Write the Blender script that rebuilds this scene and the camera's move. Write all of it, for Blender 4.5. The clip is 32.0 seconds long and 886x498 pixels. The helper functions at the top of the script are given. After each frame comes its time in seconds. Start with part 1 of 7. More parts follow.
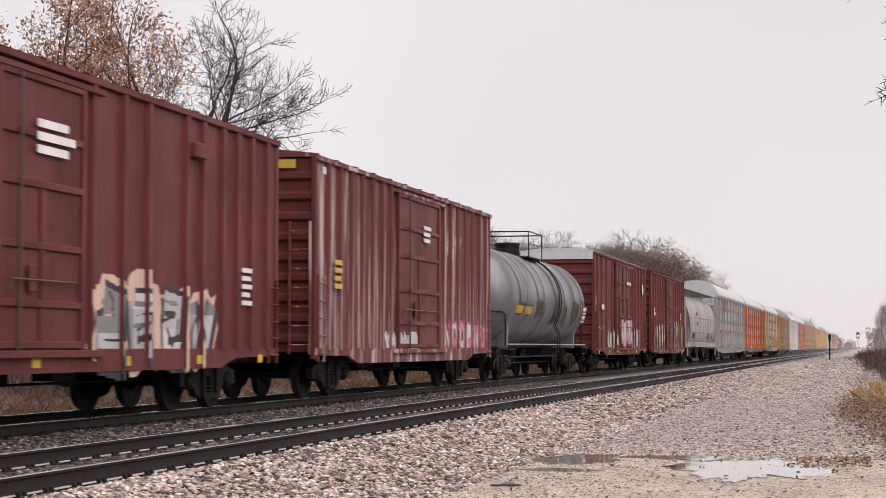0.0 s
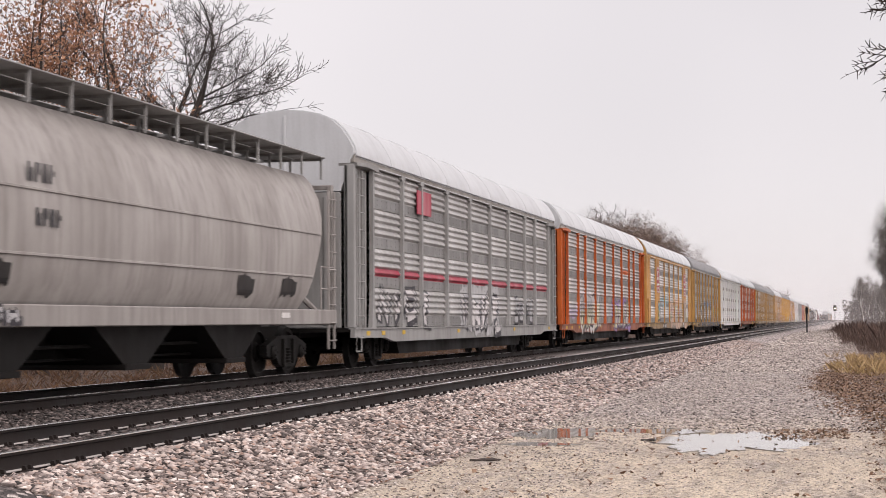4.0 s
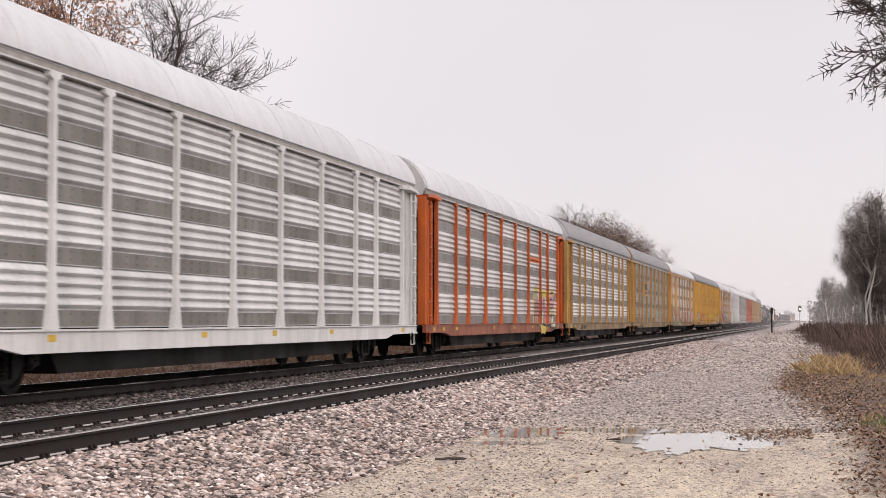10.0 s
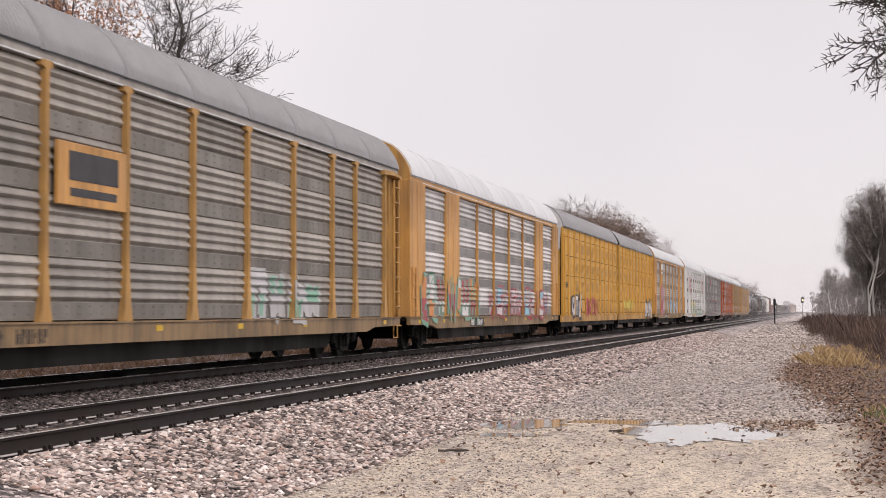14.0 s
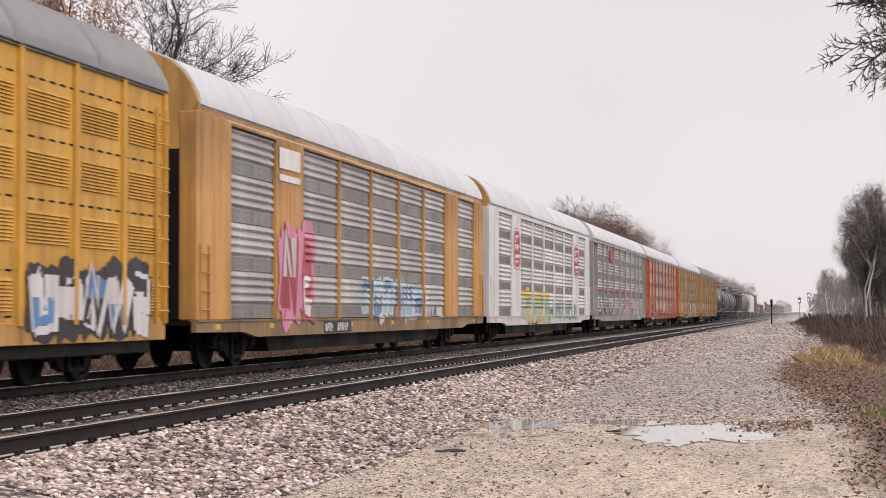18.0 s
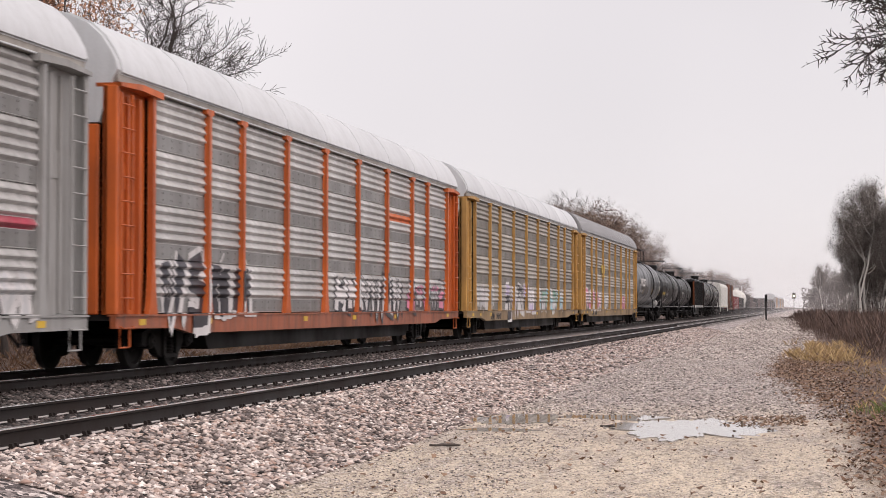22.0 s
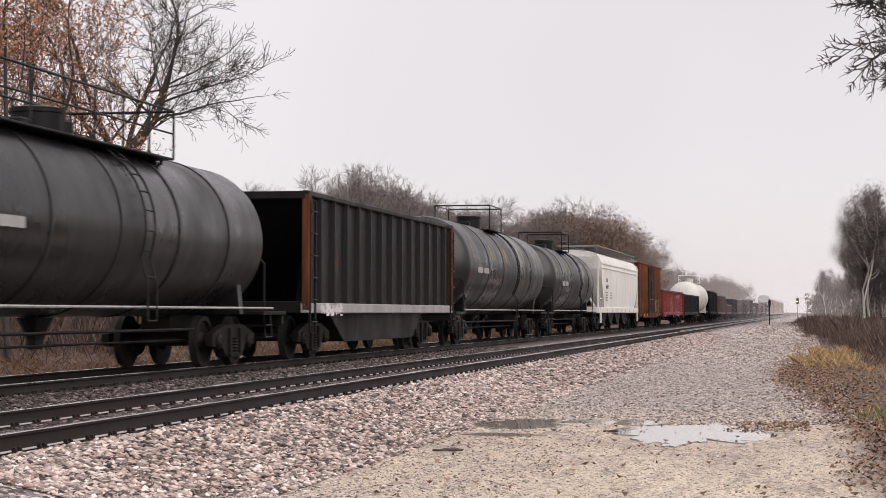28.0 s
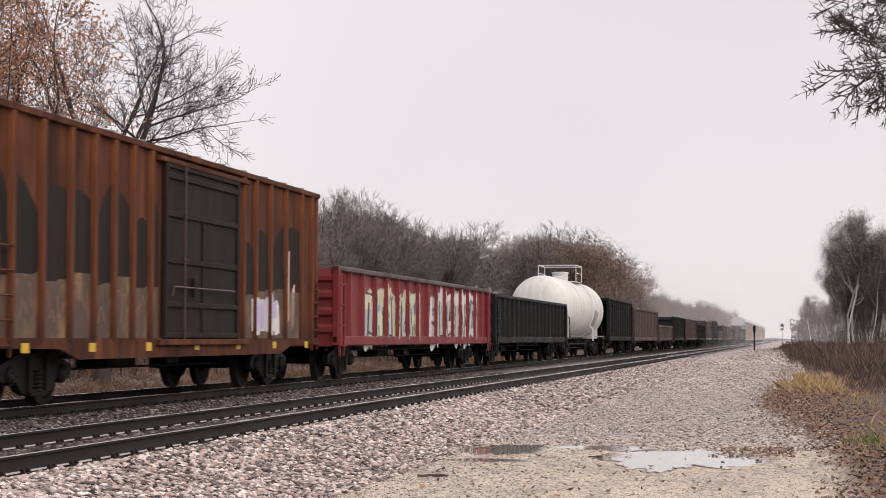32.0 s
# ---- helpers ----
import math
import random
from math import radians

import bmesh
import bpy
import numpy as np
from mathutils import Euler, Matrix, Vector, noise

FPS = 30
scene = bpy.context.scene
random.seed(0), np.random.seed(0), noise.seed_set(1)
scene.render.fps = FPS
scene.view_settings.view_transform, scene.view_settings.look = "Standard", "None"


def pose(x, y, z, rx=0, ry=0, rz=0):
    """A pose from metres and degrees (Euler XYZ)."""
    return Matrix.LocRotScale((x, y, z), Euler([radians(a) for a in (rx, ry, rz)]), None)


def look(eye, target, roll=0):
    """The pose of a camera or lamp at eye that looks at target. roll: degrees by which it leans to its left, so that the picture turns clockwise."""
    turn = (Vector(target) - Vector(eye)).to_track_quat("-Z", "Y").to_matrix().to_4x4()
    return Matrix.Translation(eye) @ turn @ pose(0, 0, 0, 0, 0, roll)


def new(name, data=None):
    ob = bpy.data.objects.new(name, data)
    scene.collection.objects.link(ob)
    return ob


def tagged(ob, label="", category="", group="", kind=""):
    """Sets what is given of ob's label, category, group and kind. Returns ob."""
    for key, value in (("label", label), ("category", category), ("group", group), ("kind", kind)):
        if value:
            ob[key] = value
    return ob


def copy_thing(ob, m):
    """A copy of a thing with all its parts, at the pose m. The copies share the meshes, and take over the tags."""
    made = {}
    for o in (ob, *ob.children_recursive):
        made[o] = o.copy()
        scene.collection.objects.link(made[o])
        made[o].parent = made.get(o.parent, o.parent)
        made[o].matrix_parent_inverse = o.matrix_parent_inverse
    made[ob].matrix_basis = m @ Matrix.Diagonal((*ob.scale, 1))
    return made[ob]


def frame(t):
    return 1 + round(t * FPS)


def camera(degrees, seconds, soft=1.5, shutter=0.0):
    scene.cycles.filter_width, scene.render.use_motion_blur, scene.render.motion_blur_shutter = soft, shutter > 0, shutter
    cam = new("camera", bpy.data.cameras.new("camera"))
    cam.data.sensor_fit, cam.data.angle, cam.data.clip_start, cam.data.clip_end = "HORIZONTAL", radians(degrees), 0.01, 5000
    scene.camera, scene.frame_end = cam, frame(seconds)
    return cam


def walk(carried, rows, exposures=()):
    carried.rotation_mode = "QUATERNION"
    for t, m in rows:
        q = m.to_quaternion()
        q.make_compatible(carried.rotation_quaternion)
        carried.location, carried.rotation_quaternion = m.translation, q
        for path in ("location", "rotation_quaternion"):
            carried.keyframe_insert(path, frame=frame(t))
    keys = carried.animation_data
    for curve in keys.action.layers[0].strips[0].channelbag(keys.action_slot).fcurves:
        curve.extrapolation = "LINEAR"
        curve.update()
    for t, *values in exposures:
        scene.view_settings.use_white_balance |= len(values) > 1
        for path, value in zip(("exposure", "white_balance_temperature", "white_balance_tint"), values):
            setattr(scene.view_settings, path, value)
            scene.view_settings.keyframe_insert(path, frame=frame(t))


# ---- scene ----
cam = camera(28.38, 32.0, soft=0.7, shutter=0.16)
walk(cam, [
    (0, pose(0, 0, 1.6, 93.177, -0.066, 13.680)), (0.5, pose(0, 0, 1.6, 93.060, -0.028, 13.213)), (1, pose(0, 0, 1.6, 92.843, 0.041, 12.884)),
    (1.5, pose(0, 0, 1.6, 92.586, 0.112, 12.673)), (2, pose(0, 0, 1.6, 92.392, 0.118, 12.621)), (2.5, pose(0, 0, 1.6, 92.316, 0.171, 12.640)),
    (3, pose(0, 0, 1.6, 92.342, 0.220, 12.713)), (3.5, pose(0, 0, 1.6, 92.392, 0.266, 12.836)), (5.5, pose(0, 0, 1.6, 92.138, 0.468, 13.238)),
    (6, pose(0, 0, 1.6, 92.030, 0.515, 13.151)), (6.5, pose(0, 0, 1.6, 91.883, 0.631, 13.038)), (7, pose(0, 0, 1.6, 91.719, 0.708, 12.985)),
    (7.5, pose(0, 0, 1.6, 91.600, 0.834, 12.911)), (8, pose(0, 0, 1.6, 91.616, 0.778, 12.783)), (8.5, pose(0, 0, 1.6, 91.779, 0.618, 12.582)),
    (9, pose(0, 0, 1.6, 92.025, 0.349, 12.330)), (9.5, pose(0, 0, 1.6, 92.232, 0.193, 12.084)), (10, pose(0, 0, 1.6, 92.329, 0.026, 11.875)),
    (10.5, pose(0, 0, 1.6, 92.329, -0.020, 11.714)), (11, pose(0, 0, 1.6, 92.268, -0.053, 11.646)), (11.5, pose(0, 0, 1.6, 92.193, -0.025, 11.642)),
    (12, pose(0, 0, 1.6, 92.137, 0.008, 11.710)), (12.5, pose(0, 0, 1.6, 92.076, 0.089, 11.814)), (13, pose(0, 0, 1.6, 92.031, 0.140, 11.915)),
    (13.5, pose(0, 0, 1.6, 92.018, 0.099, 11.980)), (15.5, pose(0, 0, 1.6, 92.384, 0.229, 11.945)), (16, pose(0, 0, 1.6, 92.417, 0.257, 11.995)),
    (16.5, pose(0, 0, 1.6, 92.370, 0.237, 12.028)), (17, pose(0, 0, 1.6, 92.272, 0.195, 12.018)), (17.5, pose(0, 0, 1.6, 92.160, 0.114, 11.945)),
    (18, pose(0, 0, 1.6, 92.075, 0.100, 11.869)), (18.5, pose(0, 0, 1.6, 92.025, 0.118, 11.802)), (19, pose(0, 0, 1.6, 91.997, 0.120, 11.747)),
    (19.5, pose(0, 0, 1.6, 91.963, 0.076, 11.724)), (20, pose(0, 0, 1.6, 91.917, 0.002, 11.726)), (20.5, pose(0, 0, 1.6, 91.866, -0.079, 11.753)),
    (21, pose(0, 0, 1.6, 91.838, -0.111, 11.758)), (21.5, pose(0, 0, 1.6, 91.839, -0.102, 11.745)), (22, pose(0, 0, 1.6, 91.891, -0.047, 11.695)),
    (22.5, pose(0, 0, 1.6, 91.966, -0.039, 11.643)), (23, pose(0, 0, 1.6, 92.032, -0.000, 11.640)), (23.5, pose(0, 0, 1.6, 92.032, -0.002, 11.667)),
    (24, pose(0, 0, 1.6, 91.967, 0.095, 11.709)), (24.5, pose(0, 0, 1.6, 91.892, -0.000, 11.695)), (25, pose(0, 0, 1.6, 91.881, -0.054, 11.638)),
    (25.5, pose(0, 0, 1.6, 91.943, -0.277, 11.547)), (26, pose(0, 0, 1.6, 92.026, -0.541, 11.483)), (26.5, pose(0, 0, 1.6, 92.055, -0.598, 11.477)),
    (28.5, pose(0, 0, 1.6, 92.045, -0.058, 11.863)), (29, pose(0, 0, 1.6, 92.196, -0.125, 11.854)), (29.5, pose(0, 0, 1.6, 92.367, -0.154, 11.790)),
    (30, pose(0, 0, 1.6, 92.503, -0.271, 11.690)), (30.5, pose(0, 0, 1.6, 92.590, -0.269, 11.571)), (31, pose(0, 0, 1.6, 92.678, -0.262, 11.468)),
    (31.5, pose(0, 0, 1.6, 92.769, -0.242, 11.375)), (32, pose(0, 0, 1.6, 92.872, -0.225, 11.316)),
])

# ---------------------------------------------------------------- light
# overcast winter day: a veiled sky and a wide, weak sun
world = bpy.data.worlds.new("overcast_sky")
scene.world = world
world.use_nodes = True
wn, wl = world.node_tree.nodes, world.node_tree.links
wn.clear()
sky = wn.new("ShaderNodeTexSky")
sky.sky_type = "NISHITA"
sky.sun_disc = False
sky.sun_elevation, sky.sun_rotation = radians(48), radians(120)
veil = wn.new("ShaderNodeMix")
veil.data_type = "RGBA"
veil.inputs[0].default_value = 0.93
cloud = wn.new("ShaderNodeTexNoise")
cloud.inputs["Scale"].default_value = 2.6
cloud.inputs["Detail"].default_value = 3.0
ramp = wn.new("ShaderNodeValToRGB")
ramp.color_ramp.elements[0].position, ramp.color_ramp.elements[1].position = 0.3, 0.72
ramp.color_ramp.elements[0].color = (7.75, 7.28, 7.5, 1)
ramp.color_ramp.elements[1].color = (8.75, 8.18, 8.36, 1)
bg = wn.new("ShaderNodeBackground")
bg.inputs["Strength"].default_value = 0.105
wo = wn.new("ShaderNodeOutputWorld")
wl.new(cloud.outputs["Fac"], ramp.inputs["Fac"])
wl.new(sky.outputs["Color"], veil.inputs["A"])
wl.new(ramp.outputs["Color"], veil.inputs["B"])
wl.new(veil.outputs["Result"], bg.inputs["Color"])
wl.new(bg.outputs["Background"], wo.inputs["Surface"])
sun = new("sun", bpy.data.lights.new("sun", "SUN"))
sun.data.energy, sun.data.angle, sun.data.color = 3.1, radians(70), (1.0, 0.888, 0.862)
sun.matrix_world = look((24, -4, 42), (-12, 20, 0))
scene.view_settings.exposure = 0.0


# ---------------------------------------------------------------- materials
def node_mat(name):
    m = bpy.data.materials.new(name)
    m.use_nodes = True
    n, l = m.node_tree.nodes, m.node_tree.links
    return m, n, l, n["Principled BSDF"]


def mixed(n, l, fac, a, b, blend="MIX"):
    """A colour mix; each input is a socket, a colour or a number."""
    x = n.new("ShaderNodeMix")
    x.data_type, x.blend_type = "RGBA", blend
    for sock, v in ((x.inputs[0], fac), (x.inputs["A"], a), (x.inputs["B"], b)):
        if isinstance(v, bpy.types.NodeSocket):
            l.new(v, sock)
        elif isinstance(v, tuple):
            sock.default_value = (*v, 1)
        else:
            sock.default_value = v
    return x.outputs["Result"]


def noisy(n, l, co, scale, stretch=(1, 1, 1), detail=4.0, lo=0.4, hi=0.65, rough=0.6):
    mp = n.new("ShaderNodeMapping")
    mp.inputs["Scale"].default_value = stretch
    l.new(co, mp.inputs["Vector"])
    t = n.new("ShaderNodeTexNoise")
    t.inputs["Scale"].default_value, t.inputs["Detail"].default_value = scale, detail
    t.inputs["Roughness"].default_value = rough
    l.new(mp.outputs["Vector"], t.inputs["Vector"])
    r = n.new("ShaderNodeMapRange")
    r.inputs["From Min"].default_value, r.inputs["From Max"].default_value = lo, hi
    l.new(t.outputs["Fac"], r.inputs["Value"])
    return r.outputs["Result"], t.outputs["Fac"]


def scaled(n, l, v, k):
    x = n.new("ShaderNodeMath")
    x.operation = "MULTIPLY"
    l.new(v, x.inputs[0])
    x.inputs[1].default_value = k
    return x.outputs[0]


def paint(name, col, dirt=(0.07, 0.055, 0.045), grime=0.45, streak=0.4, rough=0.5, metal=0.0, pale=None, pale_amount=0.0, pale_grain=(2.2, 0.16), bump=0.06, seed=0.0, vary=0.07, spec=0.5):
    """Weathered paint on metal: broad grime, streaks that run down, fine grain."""
    m, n, l, p = node_mat(name)
    co = n.new("ShaderNodeTexCoord").outputs["Object"]
    info = n.new("ShaderNodeObjectInfo").outputs["Random"]
    off = n.new("ShaderNodeVectorMath")
    off.operation = "ADD"
    off.inputs[1].default_value = (seed, seed * 1.7, 0)
    l.new(co, off.inputs[0])
    co = off.outputs[0]
    big, _ = noisy(n, l, co, 0.7, (1, 1, 0.6), 5, 0.42, 0.75)
    run, _ = noisy(n, l, co, 5.0, (1, 1, 0.07), 5, 0.45, 0.72)
    fine, raw = noisy(n, l, co, 22.0, (1, 1, 1), 3, 0.3, 0.7)
    c = mixed(n, l, scaled(n, l, fine, 0.16), col, tuple(x * 0.6 for x in col))
    if pale:
        spot, _ = noisy(n, l, co, pale_grain[0], (1, 1, pale_grain[1]), 6, 0.5, 0.66)
        c = mixed(n, l, scaled(n, l, spot, pale_amount), c, pale)
    c = mixed(n, l, scaled(n, l, big, grime), c, dirt)
    c = mixed(n, l, scaled(n, l, run, streak), c, dirt)
    hsv = n.new("ShaderNodeHueSaturation")
    mr = n.new("ShaderNodeMapRange")
    mr.inputs["To Min"].default_value, mr.inputs["To Max"].default_value = 1 - vary, 1 + vary
    l.new(info, mr.inputs["Value"])
    l.new(mr.outputs[0], hsv.inputs["Value"])
    l.new(c, hsv.inputs["Color"])
    l.new(hsv.outputs["Color"], p.inputs["Base Color"])
    p.inputs["Metallic"].default_value = metal
    p.inputs["Specular IOR Level"].default_value = spec
    rr = n.new("ShaderNodeMapRange")
    rr.inputs["To Min"].default_value, rr.inputs["To Max"].default_value = rough - 0.1, min(1.0, rough + 0.2)
    l.new(big, rr.inputs["Value"])
    l.new(rr.outputs[0], p.inputs["Roughness"])
    b = n.new("ShaderNodeBump")
    b.inputs["Strength"].default_value, b.inputs["Distance"].default_value = bump, 0.02
    l.new(raw, b.inputs["Height"])
    l.new(b.outputs["Normal"], p.inputs["Normal"])
    return m


SILL_YELLOW = paint("grimy_yellow_paint", (0.27, 0.175, 0.08), dirt=(0.05, 0.04, 0.032), grime=0.85, streak=0.75, seed=3.8)
SILL_ORANGE = paint("grimy_orange_paint", (0.30, 0.08, 0.03), dirt=(0.045, 0.028, 0.022), grime=0.85, streak=0.75, seed=4.8)
ORANGE = paint("orange_paint", (0.50, 0.112, 0.026), dirt=(0.09, 0.03, 0.018), grime=0.6, streak=0.55, spec=0.25)
YELLOW = paint("yellow_paint", (0.50, 0.285, 0.085), dirt=(0.09, 0.055, 0.028), grime=0.65, streak=0.6, seed=3.0, spec=0.3)
BRIGHT_YELLOW = paint("bright_yellow_paint", (0.58, 0.32, 0.055), dirt=(0.13, 0.075, 0.03), grime=0.6, streak=0.5, seed=3.5, spec=0.3)
TAN = paint("tan_paint", (0.54, 0.285, 0.082), dirt=(0.12, 0.075, 0.045), grime=0.65, streak=0.65, seed=5.0, spec=0.3)
RUSTTAN = paint("faded_rust_paint", (0.36, 0.20, 0.10), grime=0.5, seed=5.5)
WHITE = paint("white_paint", (0.62, 0.62, 0.61), grime=0.3, streak=0.2, seed=7.0)
GREYPAINT = paint("grey_paint", (0.29, 0.29, 0.285), grime=0.3, seed=9.0)
ROOF_WHITE = paint("white_roof_paint", (0.52, 0.535, 0.55), grime=0.1, streak=0.15, rough=0.45, seed=2.0)
ROOF_GREY = paint("grey_roof_steel", (0.21, 0.212, 0.22), grime=0.2, streak=0.15, rough=0.45, seed=4.0)
GALV = paint("galvanised_steel", (0.62, 0.61, 0.60), dirt=(0.11, 0.105, 0.10), grime=0.45, streak=0.3, rough=0.42, metal=0.3, seed=1.0, vary=0.16)
GALV_MID = paint("weathered_galvanised_steel", (0.54, 0.53, 0.52), dirt=(0.08, 0.075, 0.07), grime=0.5, streak=0.4, rough=0.45, metal=0.3, seed=1.3, vary=0.12)
GALV_BAND = paint("grey_band_steel", (0.25, 0.247, 0.243), dirt=(0.08, 0.075, 0.07), grime=0.5, streak=0.4, rough=0.5, metal=0.3, seed=1.6, vary=0.1)
GALV_BAND_DARK = paint("dark_band_steel", (0.20, 0.188, 0.17), dirt=(0.06, 0.052, 0.045), grime=0.5, streak=0.4, rough=0.55, metal=0.2, seed=6.6, vary=0.1)
GALV_DARK = paint("grimy_galvanised_steel", (0.34, 0.318, 0.288), dirt=(0.07, 0.06, 0.05), grime=0.5, streak=0.4, rough=0.55, metal=0.2, seed=6.0, vary=0.22)
GALV_WHITE = paint("white_screen_paint", (0.56, 0.56, 0.56), dirt=(0.12, 0.12, 0.13), grime=0.35, streak=0.3, rough=0.5, seed=8.0, vary=0.15)
OXIDE = paint("oxide_red_paint", (0.128, 0.031, 0.030), dirt=(0.036, 0.016, 0.016), grime=0.55, streak=0.45, rough=0.55, seed=11.0, spec=0.18)
OXIDE_PALE = paint("chalky_red_paint", (0.14, 0.042, 0.04), dirt=(0.05, 0.022, 0.02), grime=0.4, streak=0.3, pale=(0.62, 0.50, 0.51), pale_amount=1.0, pale_grain=(3.4, 0.05), rough=0.6, seed=13.0, spec=0.2)
RED = paint("red_paint", (0.18, 0.025, 0.027), dirt=(0.06, 0.03, 0.03), grime=0.35, streak=0.35, seed=15.0, spec=0.2)
RUST = paint("rusted_orange_paint", (0.088, 0.029, 0.013), dirt=(0.020, 0.011, 0.009), grime=0.85, streak=0.85, pale=(0.24, 0.078, 0.024), pale_amount=0.4, rough=0.75, seed=17.0, spec=0.15)
BROWN = paint("brown_paint", (0.055, 0.026, 0.022), dirt=(0.03, 0.025, 0.022), grime=0.5, streak=0.4, seed=19.0)
BLACK = paint("black_paint", (0.005, 0.005, 0.0055), dirt=(0.014, 0.012, 0.011), grime=0.5, streak=0.5, rough=0.55, seed=21.0, spec=0.2)
TANK_GREY = paint("dull_grey_paint", (0.15, 0.156, 0.165), dirt=(0.03, 0.03, 0.03), grime=0.5, streak=0.2, rough=0.42, metal=0.25, pale=(0.34, 0.35, 0.36), pale_amount=0.25, seed=23.0, spec=0.8)
TANK_BLACK = paint("glossy_black_paint", (0.006, 0.006, 0.007), dirt=(0.014, 0.013, 0.013), grime=0.35, streak=0.12, rough=0.36, pale=(0.035, 0.035, 0.035), pale_amount=0.2, seed=25.0, spec=0.45)
HOPPER_GREY = paint("dusty_grey_paint", (0.33, 0.31, 0.295), dirt=(0.15, 0.135, 0.125), grime=0.5, streak=0.6, rough=0.6, seed=27.0)
HOPPER_WHITE = paint("off_white_paint", (0.63, 0.63, 0.595), dirt=(0.33, 0.31, 0.27), grime=0.25, streak=0.4, rough=0.5, seed=29.0)
WHEEL = paint("near_black_steel", (0.006, 0.0055, 0.0055), dirt=(0.014, 0.011, 0.009), grime=0.5, streak=0.1, rough=0.6, metal=0.0, seed=31.0, spec=0.2)
RAIL_SIDE = paint("rusty_rail_steel", (0.012, 0.009, 0.0085), dirt=(0.026, 0.018, 0.015), grime=0.5, streak=0.1, rough=0.7, seed=33.0, spec=0.2)
RAIL_TOP = paint("polished_rail_steel", (0.9, 0.89, 0.88), grime=0.05, streak=0.0, rough=0.25, metal=1.0, seed=35.0)
RAIL_SHEEN = paint("pale_sheen_steel", (0.62, 0.58, 0.56), grime=0.3, streak=0.0, rough=0.45, metal=0.3, seed=36.0)
STAIN = paint("oily_black_stain", (0.014, 0.014, 0.015), dirt=(0.04, 0.04, 0.04), grime=0.4, streak=0.3, rough=0.45, seed=26.0)
SCORCH = paint("scorched_paint", (0.014, 0.0115, 0.011), dirt=(0.04, 0.021, 0.014), grime=0.4, streak=0.5, rough=0.75, seed=28.0, spec=0.15)
MURAL = paint("worn_mural_paint", (0.085, 0.052, 0.034), dirt=(0.05, 0.035, 0.03), grime=0.8, streak=0.5, rough=0.7, pale=(0.34, 0.20, 0.08), pale_amount=0.6, pale_grain=(2.0, 0.8), seed=30.0)
SAFETY = paint("yellow_reflector", (0.62, 0.40, 0.03), grime=0.3, streak=0.2, seed=37.0)
SHIELD = paint("crimson_paint", (0.35, 0.03, 0.06), grime=0.15, streak=0.25, pale=(0.5, 0.3, 0.3), pale_amount=0.3, seed=39.0)
LETTER = paint("white_lettering", (0.72, 0.70, 0.68), grime=0.2, streak=0.2, seed=41.0)
INK = paint("black_lettering", (0.02, 0.02, 0.025), grime=0.2, streak=0.2, seed=43.0)
LETTER_YELLOW = paint("yellow_lettering", (0.50, 0.33, 0.04), grime=0.3, streak=0.2, seed=44.0)
SPRAY = {}
for _k, _c in {"white": (0.62, 0.60, 0.60), "black": (0.02, 0.02, 0.03), "cream": (0.58, 0.57, 0.40), "blue": (0.09, 0.22, 0.42), "cyan": (0.25, 0.50, 0.60),
               "pink": (0.60, 0.22, 0.34), "red": (0.38, 0.05, 0.07), "violet": (0.30, 0.20, 0.46), "green": (0.20, 0.40, 0.30), "yellow": (0.62, 0.50, 0.08), "silver": (0.45, 0.45, 0.46),
               "orange": (0.6, 0.25, 0.08), "lilac": (0.45, 0.38, 0.55), "peach": (0.62, 0.44, 0.34), "mustard": (0.50, 0.38, 0.10), "brown": (0.20, 0.10, 0.06), "steel": (0.20, 0.20, 0.20)}.items():
    SPRAY[_k] = paint("spray_paint_" + _k, _c, grime=0.3, streak=0.3, rough=0.5, seed=len(SPRAY) * 2.3)


